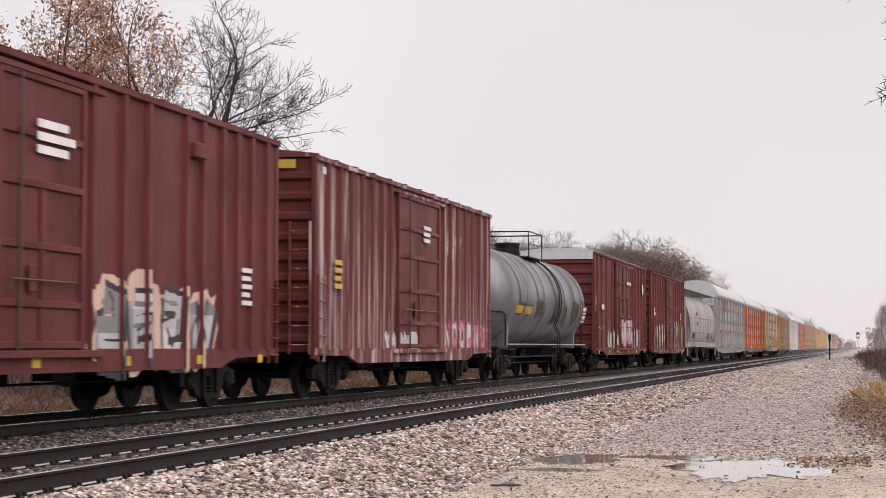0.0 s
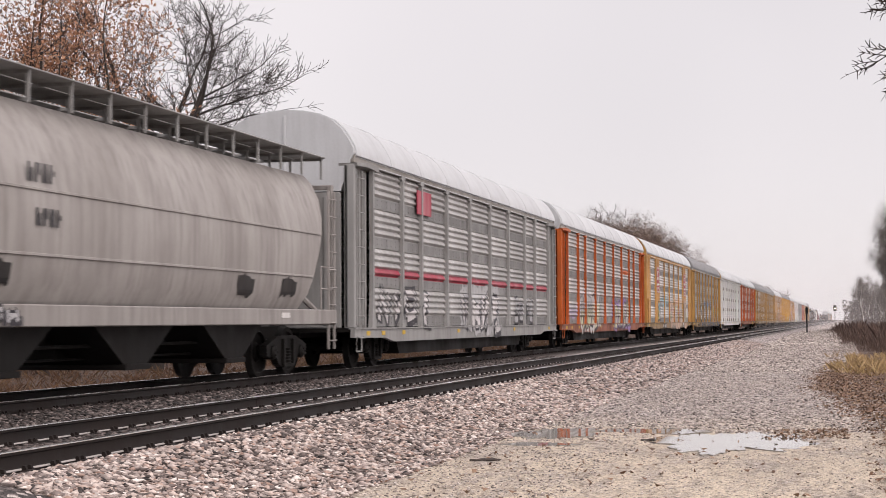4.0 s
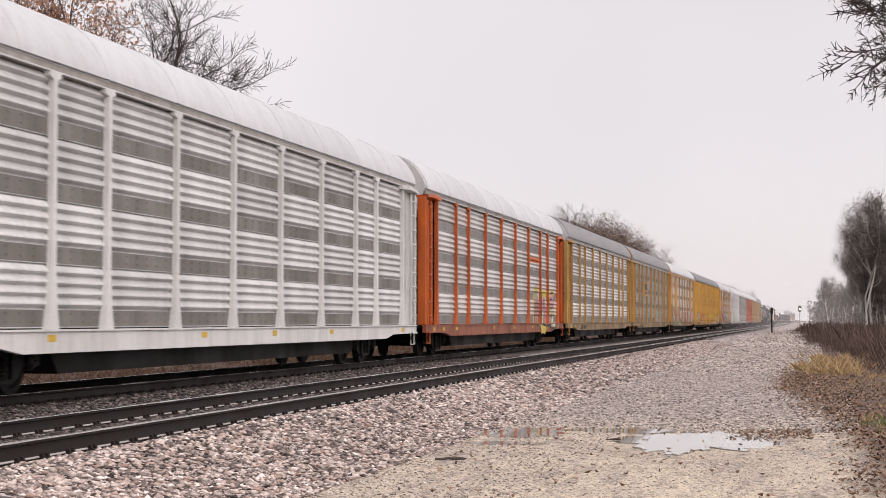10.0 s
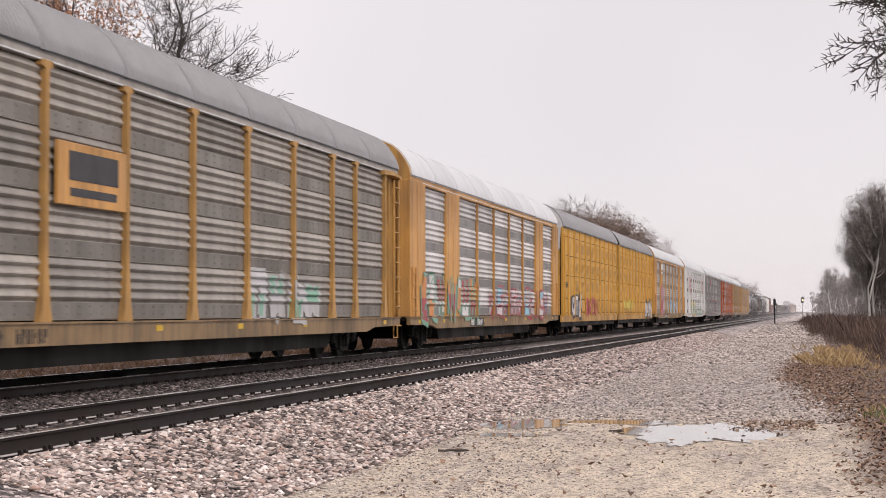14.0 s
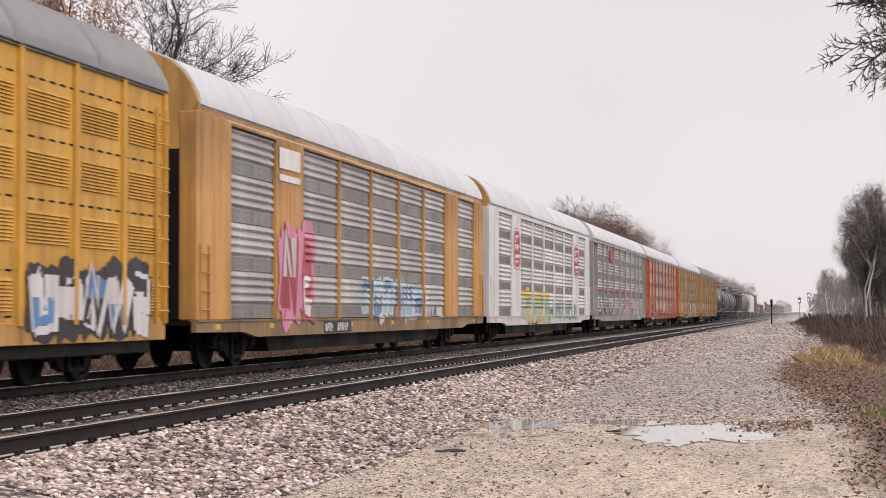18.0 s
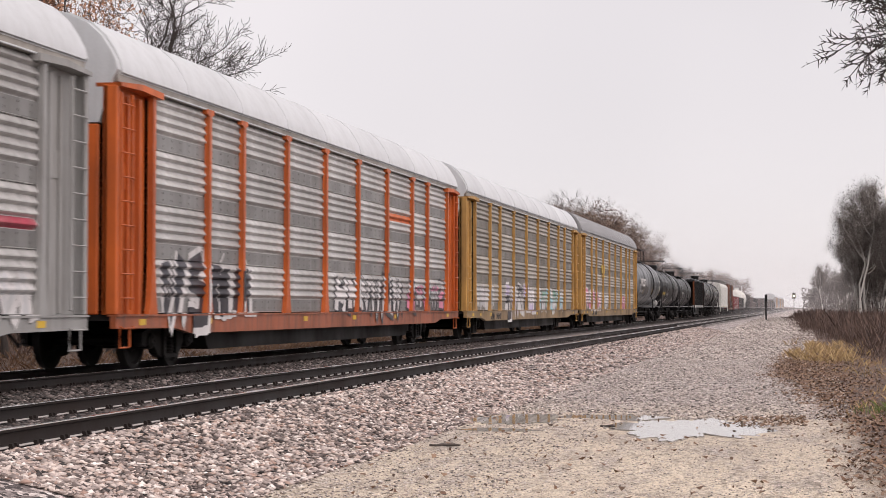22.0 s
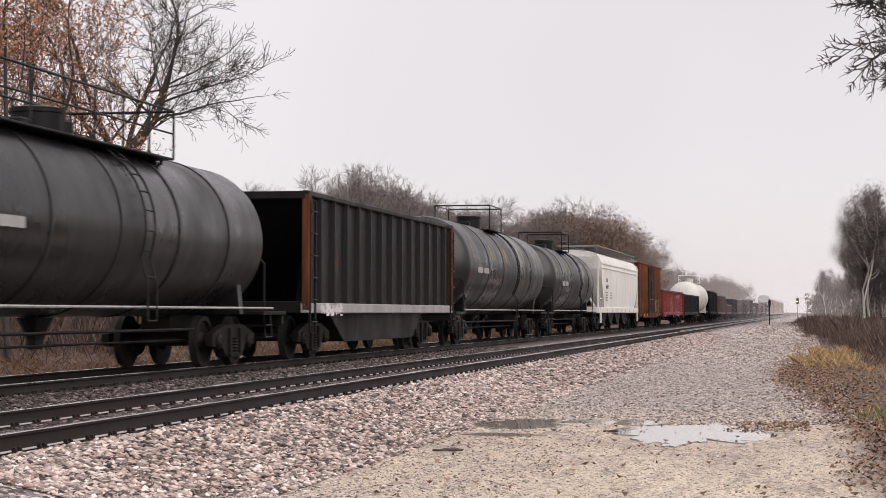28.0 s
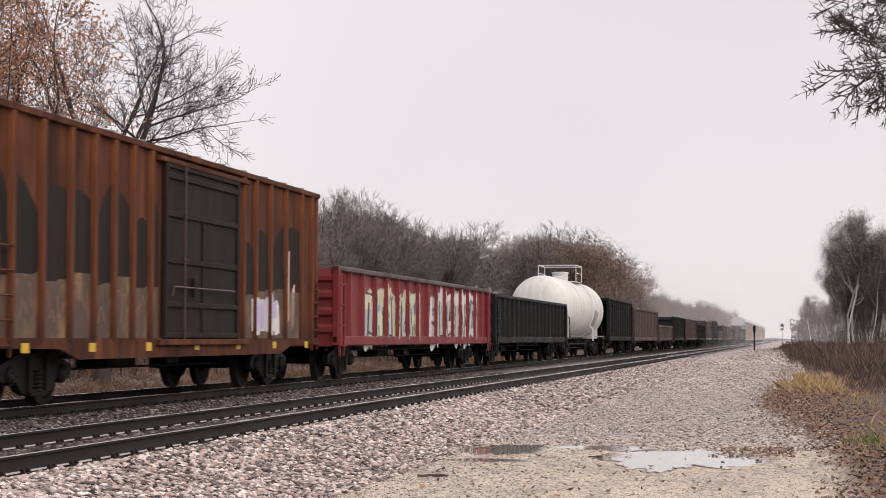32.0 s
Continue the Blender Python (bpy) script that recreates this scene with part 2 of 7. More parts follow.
# ---------------------------------------------------------------- mesh tools
class Mesher:
    """Collects vertices and faces; axis is the way along which a profile runs."""

    def __init__(self):
        self.v, self.f = [], []

    def box(self, x0, x1, y0, y1, z0, z1):
        k = len(self.v)
        self.v += [(x0, y0, z0), (x1, y0, z0), (x1, y1, z0), (x0, y1, z0), (x0, y0, z1), (x1, y0, z1), (x1, y1, z1), (x0, y1, z1)]
        self.f += [(k, k + 3, k + 2, k + 1), (k + 4, k + 5, k + 6, k + 7), (k, k + 1, k + 5, k + 4), (k + 1, k + 2, k + 6, k + 5), (k + 2, k + 3, k + 7, k + 6), (k + 3, k, k + 4, k + 7)]
        return self

    def slab(self, x0, x1, y0, y1, z0, z1, b=0.012):
        """A box with chamfered edges."""
        k = len(self.v)
        for z, e in ((z0, b), (z0 + b, 0), (z1 - b, 0), (z1, b)):
            for x, y in ((x0 + b + e, y0 + e), (x1 - b - e, y0 + e), (x1 - e, y0 + b + e), (x1 - e, y1 - b - e), (x1 - b - e, y1 - e), (x0 + b + e, y1 - e), (x0 + e, y1 - b - e), (x0 + e, y0 + b + e)):
                self.v.append((x, y, z))
        for r in range(3):
            for i in range(8):
                j = (i + 1) % 8
                self.f.append((k + r * 8 + i, k + r * 8 + j, k + r * 8 + 8 + j, k + r * 8 + 8 + i))
        self.f.append(tuple(k + 7 - i for i in range(8)))
        self.f.append(tuple(k + 24 + i for i in range(8)))
        return self

    def prism(self, prof, axis, a, b, closed=True, caps=True):
        """prof: points in the two other axes (x,z for y; y,z for x; x,y for z)."""
        k, n = len(self.v), len(prof)
        for s in (a, b):
            for p, q in prof:
                self.v.append((p, s, q) if axis == "y" else (s, p, q) if axis == "x" else (p, q, s))
        for i in range(n if closed else n - 1):
            j = (i + 1) % n
            self.f.append((k + i, k + j, k + n + j, k + n + i))
        if closed and caps:
            self.f.append(tuple(k + n - 1 - i for i in range(n)))
            self.f.append(tuple(k + n + i for i in range(n)))
        return self

    def tube(self, pts, r, n=6):
        pts = [Vector(p) for p in pts]
        rs = r if isinstance(r, (list, tuple)) else [r] * len(pts)
        k = len(self.v)
        for i, p in enumerate(pts):
            d = (pts[min(i + 1, len(pts) - 1)] - pts[max(i - 1, 0)]).normalized()
            u = d.orthogonal().normalized() if abs(d.z) > 0.9 else d.cross(Vector((0, 0, 1))).normalized()
            w = d.cross(u)
            for a in range(n):
                t = 2 * math.pi * a / n
                self.v.append(tuple(p + (u * math.cos(t) + w * math.sin(t)) * rs[i]))
        for i in range(len(pts) - 1):
            for a in range(n):
                b = (a + 1) % n
                self.f.append((k + i * n + a, k + i * n + b, k + i * n + n + b, k + i * n + n + a))
        self.f.append(tuple(k + n - 1 - a for a in range(n)))
        self.f.append(tuple(k + (len(pts) - 1) * n + a for a in range(n)))
        return self

    def lathe(self, prof, axis, c=(0, 0, 0), n=24):
        """prof: (radius, along) pairs."""
        k = len(self.v)
        for r, s in prof:
            for a in range(n):
                t = 2 * math.pi * a / n
                p, q = r * math.cos(t), r * math.sin(t)
                o = (p, s, q) if axis == "y" else (s, p, q) if axis == "x" else (p, q, s)
                self.v.append((c[0] + o[0], c[1] + o[1], c[2] + o[2]))
        for i in range(len(prof) - 1):
            for a in range(n):
                b = (a + 1) % n
                self.f.append((k + i * n + a, k + i * n + b, k + i * n + n + b, k + i * n + n + a))
        self.f.append(tuple(k + n - 1 - a for a in range(n)))
        self.f.append(tuple(k + (len(prof) - 1) * n + a for a in range(n)))
        return self

    def plate(self, pts, x0, x1):
        """A flat outline in y,z with its thickness from x0 to x1."""
        return self.prism(pts, "x", x0, x1)

    def mesh(self, name, smooth=False):
        me = bpy.data.meshes.new(name)
        me.from_pydata(self.v, [], self.f)
        bm = bmesh.new()
        bm.from_mesh(me)
        bmesh.ops.recalc_face_normals(bm, faces=bm.faces)
        bm.to_mesh(me)
        bm.free()
        if smooth:
            for p in me.polygons:
                p.use_smooth = True
            me.set_sharp_from_angle(angle=radians(smooth if smooth is not True else 35))
        me.materials.append(None)
        return me


MESHES = {}


def shared(key, build, smooth=False):
    """The mesh for key, built once."""
    if key not in MESHES:
        mb = Mesher()
        build(mb)
        MESHES[key] = mb.mesh(str(key[0] if isinstance(key, tuple) else key), smooth)
    return MESHES[key]


def part(name, me, mat, parent=None, label="", at=None):
    """One mesh object under a thing or a part; the material sits on the object, so that alike meshes are shared."""
    ob = new(name, me)
    ob.material_slots[0].link = "OBJECT"
    ob.material_slots[0].material = mat
    if parent:
        ob.parent = parent
    if at is not None:
        ob.matrix_basis = at
    if label:
        tagged(ob, label)
    return ob


def thing(name, label, category, group="", kind=""):
    return tagged(new(name), label, category, group, kind)


# ---------------------------------------------------------------- plan
RAIL_Z = 0.54                       # top of the rails above the dirt lot
NEAR_X, FAR_X = -7.55, -12.0        # centre lines of the two tracks
GAUGE = 0.7525                      # half the distance of the rail centres
WHEEL_R = 0.483


def run(t):
    """Metres that the train has gone at t seconds."""
    return 22.089 * t + 0.00358 * (t - 16) ** 2


# ---------------------------------------------------------------- ground
def ground_z(x, y):
    """Dirt lot at 0, ballast bed under the tracks, low verge beyond."""
    if x > -4.9:
        z = 0.05 * max(0.0, (x - 0.5)) * 0.6
        z += 0.03 * noise.noise((x * 0.35, y * 0.22, 3.1))
    elif x > -6.35:
        z = 0.36 * ((-4.9 - x) / 1.45) ** 0.9
    elif x > -14.3:
        z = 0.36
    else:
        z = 0.36 - min(0.3, (-14.3 - x) * 0.25) + 1.2 * min(1.0, max(0.0, (-17.5 - x) / 8.0)) ** 1.3
        z += 0.12 * noise.noise((x * 0.5, y * 0.4, 8.0)) * min(1.0, (-14.3 - x) * 0.5)
    # the lot runs up to the rails' level far down the line
    if x > -6.35 and y > 90:
        z += (0.3 - min(z, 0.3)) * min(1.0, (y - 90) / 90)
    z += 0.012 * noise.noise((x * 1.7, y * 1.7, 0.4))
    if -5.0 < x < 0.2 and 19 < y < 30:
        # shallow dips that hold the puddles
        for px, py, rx, ry, d in PUDDLES:
            q = ((x - px) / rx) ** 2 + ((y - py) / ry) ** 2
            z -= d * max(0.0, 1 - q * 0.5)
    return z


PUDDLES = ((-1.5, 23.5, 0.95, 2.0, 0.035), (-4.05, 24.7, 0.62, 1.1, 0.03), (-2.75, 25.6, 0.85, 0.55, 0.03), (-3.95, 22.5, 0.5, 0.28, 0.02))


def spaced(a, b, first, grow, top):
    out, s = [a], first
    while out[-1] < b:
        out.append(out[-1] + s)
        s = min(top, s * grow)
    return out


def build_ground():
    xs = sorted([-v for v in spaced(0, 2500, 0.12, 1.0, 0.12)[:1]] + [-20 + 0.16 * i for i in range(165)] + [-20 - v for v in spaced(0.6, 2400, 0.8, 1.25, 600)] + [6.5 + v for v in spaced(0.3, 2400, 0.5, 1.25, 600)])
    ys = sorted([-v for v in spaced(0.5, 2400, 1.0, 1.4, 600)] + [i * 0.5 for i in range(24)] + [12 + 0.16 * i for i in range(150)] + spaced(36.1, 3500, 0.3, 1.06, 500))
    nx = len(xs)
    v = [(x, y, ground_z(x, y)) for y in ys for x in xs]
    f = [(j * nx + i, j * nx + i + 1, j * nx + nx + i + 1, j * nx + nx + i) for j in range(len(ys) - 1) for i in range(nx - 1)]
    me = bpy.data.meshes.new("ground")
    me.from_pydata(v, [], f)
    for p in me.polygons:
        p.use_smooth = True
    me.materials.append(ground_mat())
    return tagged(new("ground", me), "damp ground of sandy dirt, pinkish gravel and leaf litter", "ground", kind="structure")


def ground_mat():
    m, n, l, p = node_mat("lot_and_ballast")
    co = n.new("ShaderNodeTexCoord").outputs["Object"]
    sep = n.new("ShaderNodeSeparateXYZ")
    l.new(co, sep.inputs[0])
    wob, wobraw = noisy(n, l, co, 0.55, (1, 0.5, 1), 4, 0.2, 0.8)
    add = n.new("ShaderNodeMath")
    add.operation = "MULTIPLY_ADD"
    l.new(wobraw, add.inputs[0])
    add.inputs[1].default_value = 2.4
    l.new(sep.outputs["X"], add.inputs[2])

    def band(a, b, src=None):
        r = n.new("ShaderNodeMapRange")
        r.inputs["From Min"].default_value, r.inputs["From Max"].default_value = a, b
        l.new(src or add.outputs[0], r.inputs["Value"])
        return r.outputs["Result"]

    # stones: two sizes of cells, each with its own tone
    def stones(scale, cols):
        vo = n.new("ShaderNodeTexVoronoi")
        vo.inputs["Scale"].default_value = scale
        l.new(co, vo.inputs["Vector"])
        r = n.new("ShaderNodeValToRGB")
        r.color_ramp.interpolation = "LINEAR"
        e = r.color_ramp.elements
        for i, c in enumerate(cols):
            el = e[i] if i < 2 else e.new(i / (len(cols) - 1))
            el.position, el.color = i / (len(cols) - 1), (*c, 1)
        sp = n.new("ShaderNodeSeparateColor")
        l.new(vo.outputs["Color"], sp.inputs[0])
        l.new(sp.outputs[0], r.inputs["Fac"])
        return r.outputs["Color"], vo.outputs["Distance"]

    # near-black cells put the shade between the stones into the colour
    grav, gd = stones(17.0, ((0.02, 0.017, 0.017), (0.12, 0.10, 0.096), (0.44, 0.375, 0.355), (0.76, 0.68, 0.645)))
    fine, fd = stones(48.0, ((0.40, 0.33, 0.25), (0.62, 0.52, 0.41), (0.72, 0.62, 0.50), (0.84, 0.77, 0.66)))
    damp, _ = noisy(n, l, co, 0.33, (1, 0.55, 1), 5, 0.42, 0.68)
    grain, graw = noisy(n, l, co, 60, (1, 1, 1), 3, 0.3, 0.7)
    dirt = mixed(n, l, 0.45, fine, (0.78, 0.665, 0.52))
    dirt = mixed(n, l, scaled(n, l, damp, 0.45), dirt, (0.44, 0.35, 0.26))
    patch, _ = noisy(n, l, co, 1.3, (1, 0.22, 1), 7, 0.46, 0.60, 0.75)
    dirt = mixed(n, l, scaled(n, l, patch, 0.6), dirt, grav)
    crumb, _ = noisy(n, l, co, 7.0, (1, 0.4, 1), 6, 0.52, 0.60, 0.75)
    dirt = mixed(n, l, scaled(n, l, crumb, 0.55), dirt, (0.20, 0.155, 0.12))
    speck, _ = noisy(n, l, co, 24.0, (1, 1, 1), 4, 0.56, 0.61, 0.7)
    dirt = mixed(n, l, scaled(n, l, speck, 0.85), dirt, (0.09, 0.068, 0.05))
    far_grav = band(24.5, 30.0, sep.outputs["Y"])
    dirt = mixed(n, l, scaled(n, l, far_grav, 0.86), dirt, grav)
    base = mixed(n, l, band(-3.9, -3.3), grav, dirt)
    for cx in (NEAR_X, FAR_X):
        # darker bed between the rails; under the train this is shade put in colour
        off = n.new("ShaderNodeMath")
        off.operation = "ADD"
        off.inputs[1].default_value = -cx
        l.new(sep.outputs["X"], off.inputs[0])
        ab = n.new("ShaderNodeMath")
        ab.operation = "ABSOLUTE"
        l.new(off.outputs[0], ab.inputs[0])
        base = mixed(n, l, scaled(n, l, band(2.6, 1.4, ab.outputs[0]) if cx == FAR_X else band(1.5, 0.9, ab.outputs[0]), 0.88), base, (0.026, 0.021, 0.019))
    litter, _ = noisy(n, l, co, 9.0, (1, 1, 1), 5, 0.4, 0.6)
    leafy = mixed(n, l, litter, (0.04, 0.024, 0.018), (0.15, 0.088, 0.060))
    edge = n.new("ShaderNodeMath")
    edge.operation = "MULTIPLY_ADD"
    l.new(wobraw, edge.inputs[0])
    edge.inputs[1].default_value = 1.4
    # the litter comes further in over the lot down the line
    drift = n.new("ShaderNodeMapRange")
    drift.inputs["From Min"].default_value, drift.inputs["From Max"].default_value = 27.0, 43.0
    drift.inputs["To Max"].default_value = 1.35
    l.new(sep.outputs["Y"], drift.inputs["Value"])
    inward = n.new("ShaderNodeMath")
    l.new(drift.outputs[0], inward.inputs[0])
    l.new(sep.outputs["X"], inward.inputs[1])
    l.new(inward.outputs[0], edge.inputs[2])
    base = mixed(n, l, band(1.0, 1.6, edge.outputs[0]), base, leafy)
    base = mixed(n, l, band(-14.4, -15.4, sep.outputs["X"]), base, leafy)
    l.new(base, p.inputs["Base Color"])
    wet = n.new("ShaderNodeMapRange")
    wet.inputs["To Min"].default_value, wet.inputs["To Max"].default_value = 0.9, 0.55
    l.new(damp, wet.inputs["Value"])
    l.new(wet.outputs[0], p.inputs["Roughness"])
    b = n.new("ShaderNodeBump")
    b.inputs["Strength"].default_value, b.inputs["Distance"].default_value = 0.9, 0.04
    l.new(gd, b.inputs["Height"])
    b2 = n.new("ShaderNodeBump")
    b2.inputs["Strength"].default_value, b2.inputs["Distance"].default_value = 0.9, 0.02
    l.new(fd, b2.inputs["Height"])
    l.new(b.outputs["Normal"], b2.inputs["Normal"])
    l.new(b2.outputs["Normal"], p.inputs["Normal"])
    return m


def rail_profile(c):
    h = ((0.075, 0), (0.075, 0.012), (0.02, 0.035), (0.012, 0.06), (0.012, 0.13), (0.036, 0.145), (0.036, 0.165), (0.028, 0.172))
    z = RAIL_Z - 0.172
    return [(c + a, z + b) for a, b in h] + [(c - a, z + b) for a, b in reversed(h)]


def build_track(cx, label, shiny):
    track = thing("railway_track", label, "railway track", kind="structure")
    rows = [(-60 + 12.0 * i, -48 + 12.0 * i) for i in range(20)] + [(180.0, 3000.0)]
    for side in (-GAUGE, GAUGE):
        for a, b in rows:
            mb = Mesher()
            mb.prism(rail_profile(cx + side), "y", a + 0.004, b - 0.004)
            rail = part("rail", mb.mesh("rail", 40), RAIL_SIDE, track)
            mb = Mesher()
            mb.slab(cx + side - 0.036, cx + side + 0.037, a + 0.01, b - 0.01, RAIL_Z - 0.009, RAIL_Z + 0.002, 0.003)
            if cx == NEAR_X:
                # strip on the rail base; its pale colour stands in for wet sheen
                flange = Mesher()
                flange.slab(cx + side + 0.03, cx + side + 0.08, a + 0.01, b - 0.01, RAIL_Z - 0.160, RAIL_Z - 0.146, 0.003)
                part("base_flange", flange.mesh("base_flange"), RAIL_SHEEN, rail, "pale edge of the rail base, wet sheen in its colour")
            part("running_surface", mb.mesh("running_surface"), shiny, rail, "worn bright running band")
    return track


build_ground()
build_track(NEAR_X, "steel rails on wooden ties, near line", RAIL_TOP)
build_track(FAR_X, "steel rails on wooden ties, under the train", RAIL_TOP)


# ---------------------------------------------------------------- shared parts of the train's cars
CARS, WHEELSETS = [], []


def m_side_frame(mb):
    # cast truck side: arched top, sagging bottom with the spring window
    o = [(-1.25, 0.42), (-1.25, 0.62), (-0.95, 0.70), (-0.55, 0.80), (0.55, 0.80), (0.95, 0.70), (1.25, 0.62), (1.25, 0.42), (1.05, 0.38), (0.80, 0.50), (0.52, 0.24), (0.30, 0.18), (-0.30, 0.18), (-0.52, 0.24), (-0.80, 0.50), (-1.05, 0.38)]
    mb.prism(o, "x", 0.96, 1.10)
    for s in (-1, 1):
        mb.slab(1.08, 1.16, s * 0.30 - 0.05, s * 0.30 + 0.05, 0.22, 0.74, 0.01)
    mb.slab(1.06, 1.15, -0.3, 0.3, 0.18, 0.25, 0.01)


def m_springs(mb):
    mb.lathe([(0.13 if i % 2 else 0.16, 0.25 + 0.03 * i) for i in range(11)], "z", (1.03, 0, 0), 12)


def m_wheelset(mb):
    prof = [(0.07, -0.60), (0.18, -0.62), (0.20, -0.70), (0.36, -0.72), (0.40, -0.70), (0.505, -0.682), (WHEEL_R + 0.008, -0.715), (WHEEL_R - 0.002, -0.815), (0.40, -0.82), (0.37, -0.77), (0.20, -0.75), (0.15, -0.82), (0.08, -0.82)]
    mb.lathe(prof, "x", (0, 0, 0), 28)
    mb.lathe([(r, -s) for r, s in prof], "x", (0, 0, 0), 28)
    mb.lathe([(0.085, -1.0), (0.085, 1.0)], "x", (0, 0, 0), 10)


def m_cap(mb):
    mb.lathe([(0.14, 0.92), (0.14, 1.13), (0.11, 1.15), (0.09, 1.17)], "x", (0, 0, 0), 12)
    for k in range(3):
        t = 2.1 * k
        mb.lathe([(0.02, 1.15), (0.02, 1.185)], "x", (0, 0.06 * math.cos(t), 0.06 * math.sin(t)), 6)


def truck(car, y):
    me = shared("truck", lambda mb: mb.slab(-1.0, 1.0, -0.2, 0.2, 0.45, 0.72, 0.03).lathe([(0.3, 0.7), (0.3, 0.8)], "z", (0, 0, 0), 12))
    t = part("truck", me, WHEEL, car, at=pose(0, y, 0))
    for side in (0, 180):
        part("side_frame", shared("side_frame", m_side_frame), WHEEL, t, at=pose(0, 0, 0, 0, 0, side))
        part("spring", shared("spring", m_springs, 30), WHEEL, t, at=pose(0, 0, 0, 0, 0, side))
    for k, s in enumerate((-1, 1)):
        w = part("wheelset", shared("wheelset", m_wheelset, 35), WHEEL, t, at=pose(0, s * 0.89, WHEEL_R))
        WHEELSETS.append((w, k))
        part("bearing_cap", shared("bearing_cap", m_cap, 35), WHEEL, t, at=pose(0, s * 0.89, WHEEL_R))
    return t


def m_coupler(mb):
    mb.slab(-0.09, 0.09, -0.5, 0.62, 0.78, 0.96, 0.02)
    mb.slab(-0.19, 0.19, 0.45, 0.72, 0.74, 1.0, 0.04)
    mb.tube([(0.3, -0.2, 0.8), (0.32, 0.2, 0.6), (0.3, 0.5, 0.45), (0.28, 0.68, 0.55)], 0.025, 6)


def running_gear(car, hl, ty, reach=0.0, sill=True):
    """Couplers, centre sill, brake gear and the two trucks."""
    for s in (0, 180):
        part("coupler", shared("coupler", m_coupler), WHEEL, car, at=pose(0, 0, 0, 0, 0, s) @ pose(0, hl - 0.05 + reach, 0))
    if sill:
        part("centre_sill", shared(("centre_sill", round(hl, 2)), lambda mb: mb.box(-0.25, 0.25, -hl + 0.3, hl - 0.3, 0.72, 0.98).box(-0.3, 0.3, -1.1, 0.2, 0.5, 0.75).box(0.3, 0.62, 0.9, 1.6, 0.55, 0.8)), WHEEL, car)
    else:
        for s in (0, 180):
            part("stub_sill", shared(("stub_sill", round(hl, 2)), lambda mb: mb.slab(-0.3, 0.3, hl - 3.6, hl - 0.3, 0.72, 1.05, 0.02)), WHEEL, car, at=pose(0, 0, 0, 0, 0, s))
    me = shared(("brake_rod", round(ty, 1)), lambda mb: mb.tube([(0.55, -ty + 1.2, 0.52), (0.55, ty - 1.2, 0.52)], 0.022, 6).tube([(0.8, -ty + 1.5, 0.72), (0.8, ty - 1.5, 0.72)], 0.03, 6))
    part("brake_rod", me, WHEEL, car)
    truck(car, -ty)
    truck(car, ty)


def car_root(name, label, u0, u1, group):
    c = thing(name, label, "rail car", group)
    u = (u0 + u1) / 2
    c.location = (FAR_X, u - run(0), RAIL_Z)
    CARS.append((c, u))
    return c, (u1 - u0) / 2


def m_ladder(w, h, rungs):
    def build(mb):
        for s in (-1, 1):
            mb.slab(-0.03, 0.02, s * w / 2 - 0.022, s * w / 2 + 0.022, 0, h, 0.006)
        for i in range(rungs):
            z = (i + 0.5) * h / rungs
            mb.tube([(0.02, -w / 2, z), (0.05, -w / 2 + 0.02, z), (0.05, w / 2 - 0.02, z), (0.02, w / 2, z)], 0.014, 5)
    return build


def ladder(car, x, y, z, h, mat, w=0.42, rungs=None, turn=0):
    rungs = rungs or max(2, round(h / 0.38))
    me = shared(("ladder", round(w, 2), round(h, 2), rungs), m_ladder(w, h, rungs))
    return part("ladder", me, mat, car, at=pose(x, y, z, 0, 0, turn))


# ---------------------------------------------------------------- sprayed lettering and marks on car sides
def fill_rows(mb, poly, zs, xf, spans):
    """Fills an outline in y,z by rows, laid on the surface x = xf(z) within the spans of y."""
    n = len(poly)
    for za, zb in zip(zs[:-1], zs[1:]):
        zm = (za + zb) / 2
        cuts = []
        for i in range(n):
            (y0, z0), (y1, z1) = poly[i], poly[(i + 1) % n]
            if (z0 > zm) != (z1 > zm):
                k = (y1 - y0) / (z1 - z0)
                cuts.append((y0 + k * (zm - z0), k))
        cuts.sort()
        for (ya, ka), (yb, kb) in zip(cuts[::2], cuts[1::2]):
            for s0, s1 in spans:
                c0, c1 = max(ya, s0), min(yb, s1)
                if c1 - c0 < 0.01:
                    continue
                d = (zb - za) / 2
                ua, ub = (max(-0.05, min(0.05, k * d)) for k in (ka, kb))
                q0 = [min(max(c0 + e, s0), s1) if c0 == ya else c0 for e in (-ua, ua)]
                q1 = [min(max(c1 + e, s0), s1) if c1 == yb else c1 for e in (-ub, ub)]
                k = len(mb.v)
                mb.v += [(xf(za), q0[0], za), (xf(za), q1[0], za), (xf(zb), q1[1], zb), (xf(zb), q0[1], zb)]
                mb.f.append((k, k + 1, k + 2, k + 3))


def stroke(pts, w):
    """A thick line through pts as an outline."""
    a, b = [], []
    for i, (y, z) in enumerate(pts):
        y0, z0 = pts[max(0, i - 1)]
        y1, z1 = pts[min(len(pts) - 1, i + 1)]
        d = math.hypot(y1 - y0, z1 - z0) or 1
        ny, nz = -(z1 - z0) / d * w / 2, (y1 - y0) / d * w / 2
        a.append((y + ny, z + nz))
        b.append((y - ny, z - nz))
    return a + b[::-1]


def blob(rng, y, z, w, h, k=12, rough=0.14, lean=0.0):
    out = []
    for i in range(k):
        t = 2 * math.pi * i / k
        r = 1 + rng.uniform(-rough, rough)
        c, s = math.cos(t), math.sin(t)
        c, s = math.copysign(abs(c) ** 0.55, c), math.copysign(abs(s) ** 0.55, s)
        out.append((y + w / 2 * r * c + lean * s * h / 2, z + h / 2 * r * s))
    return out


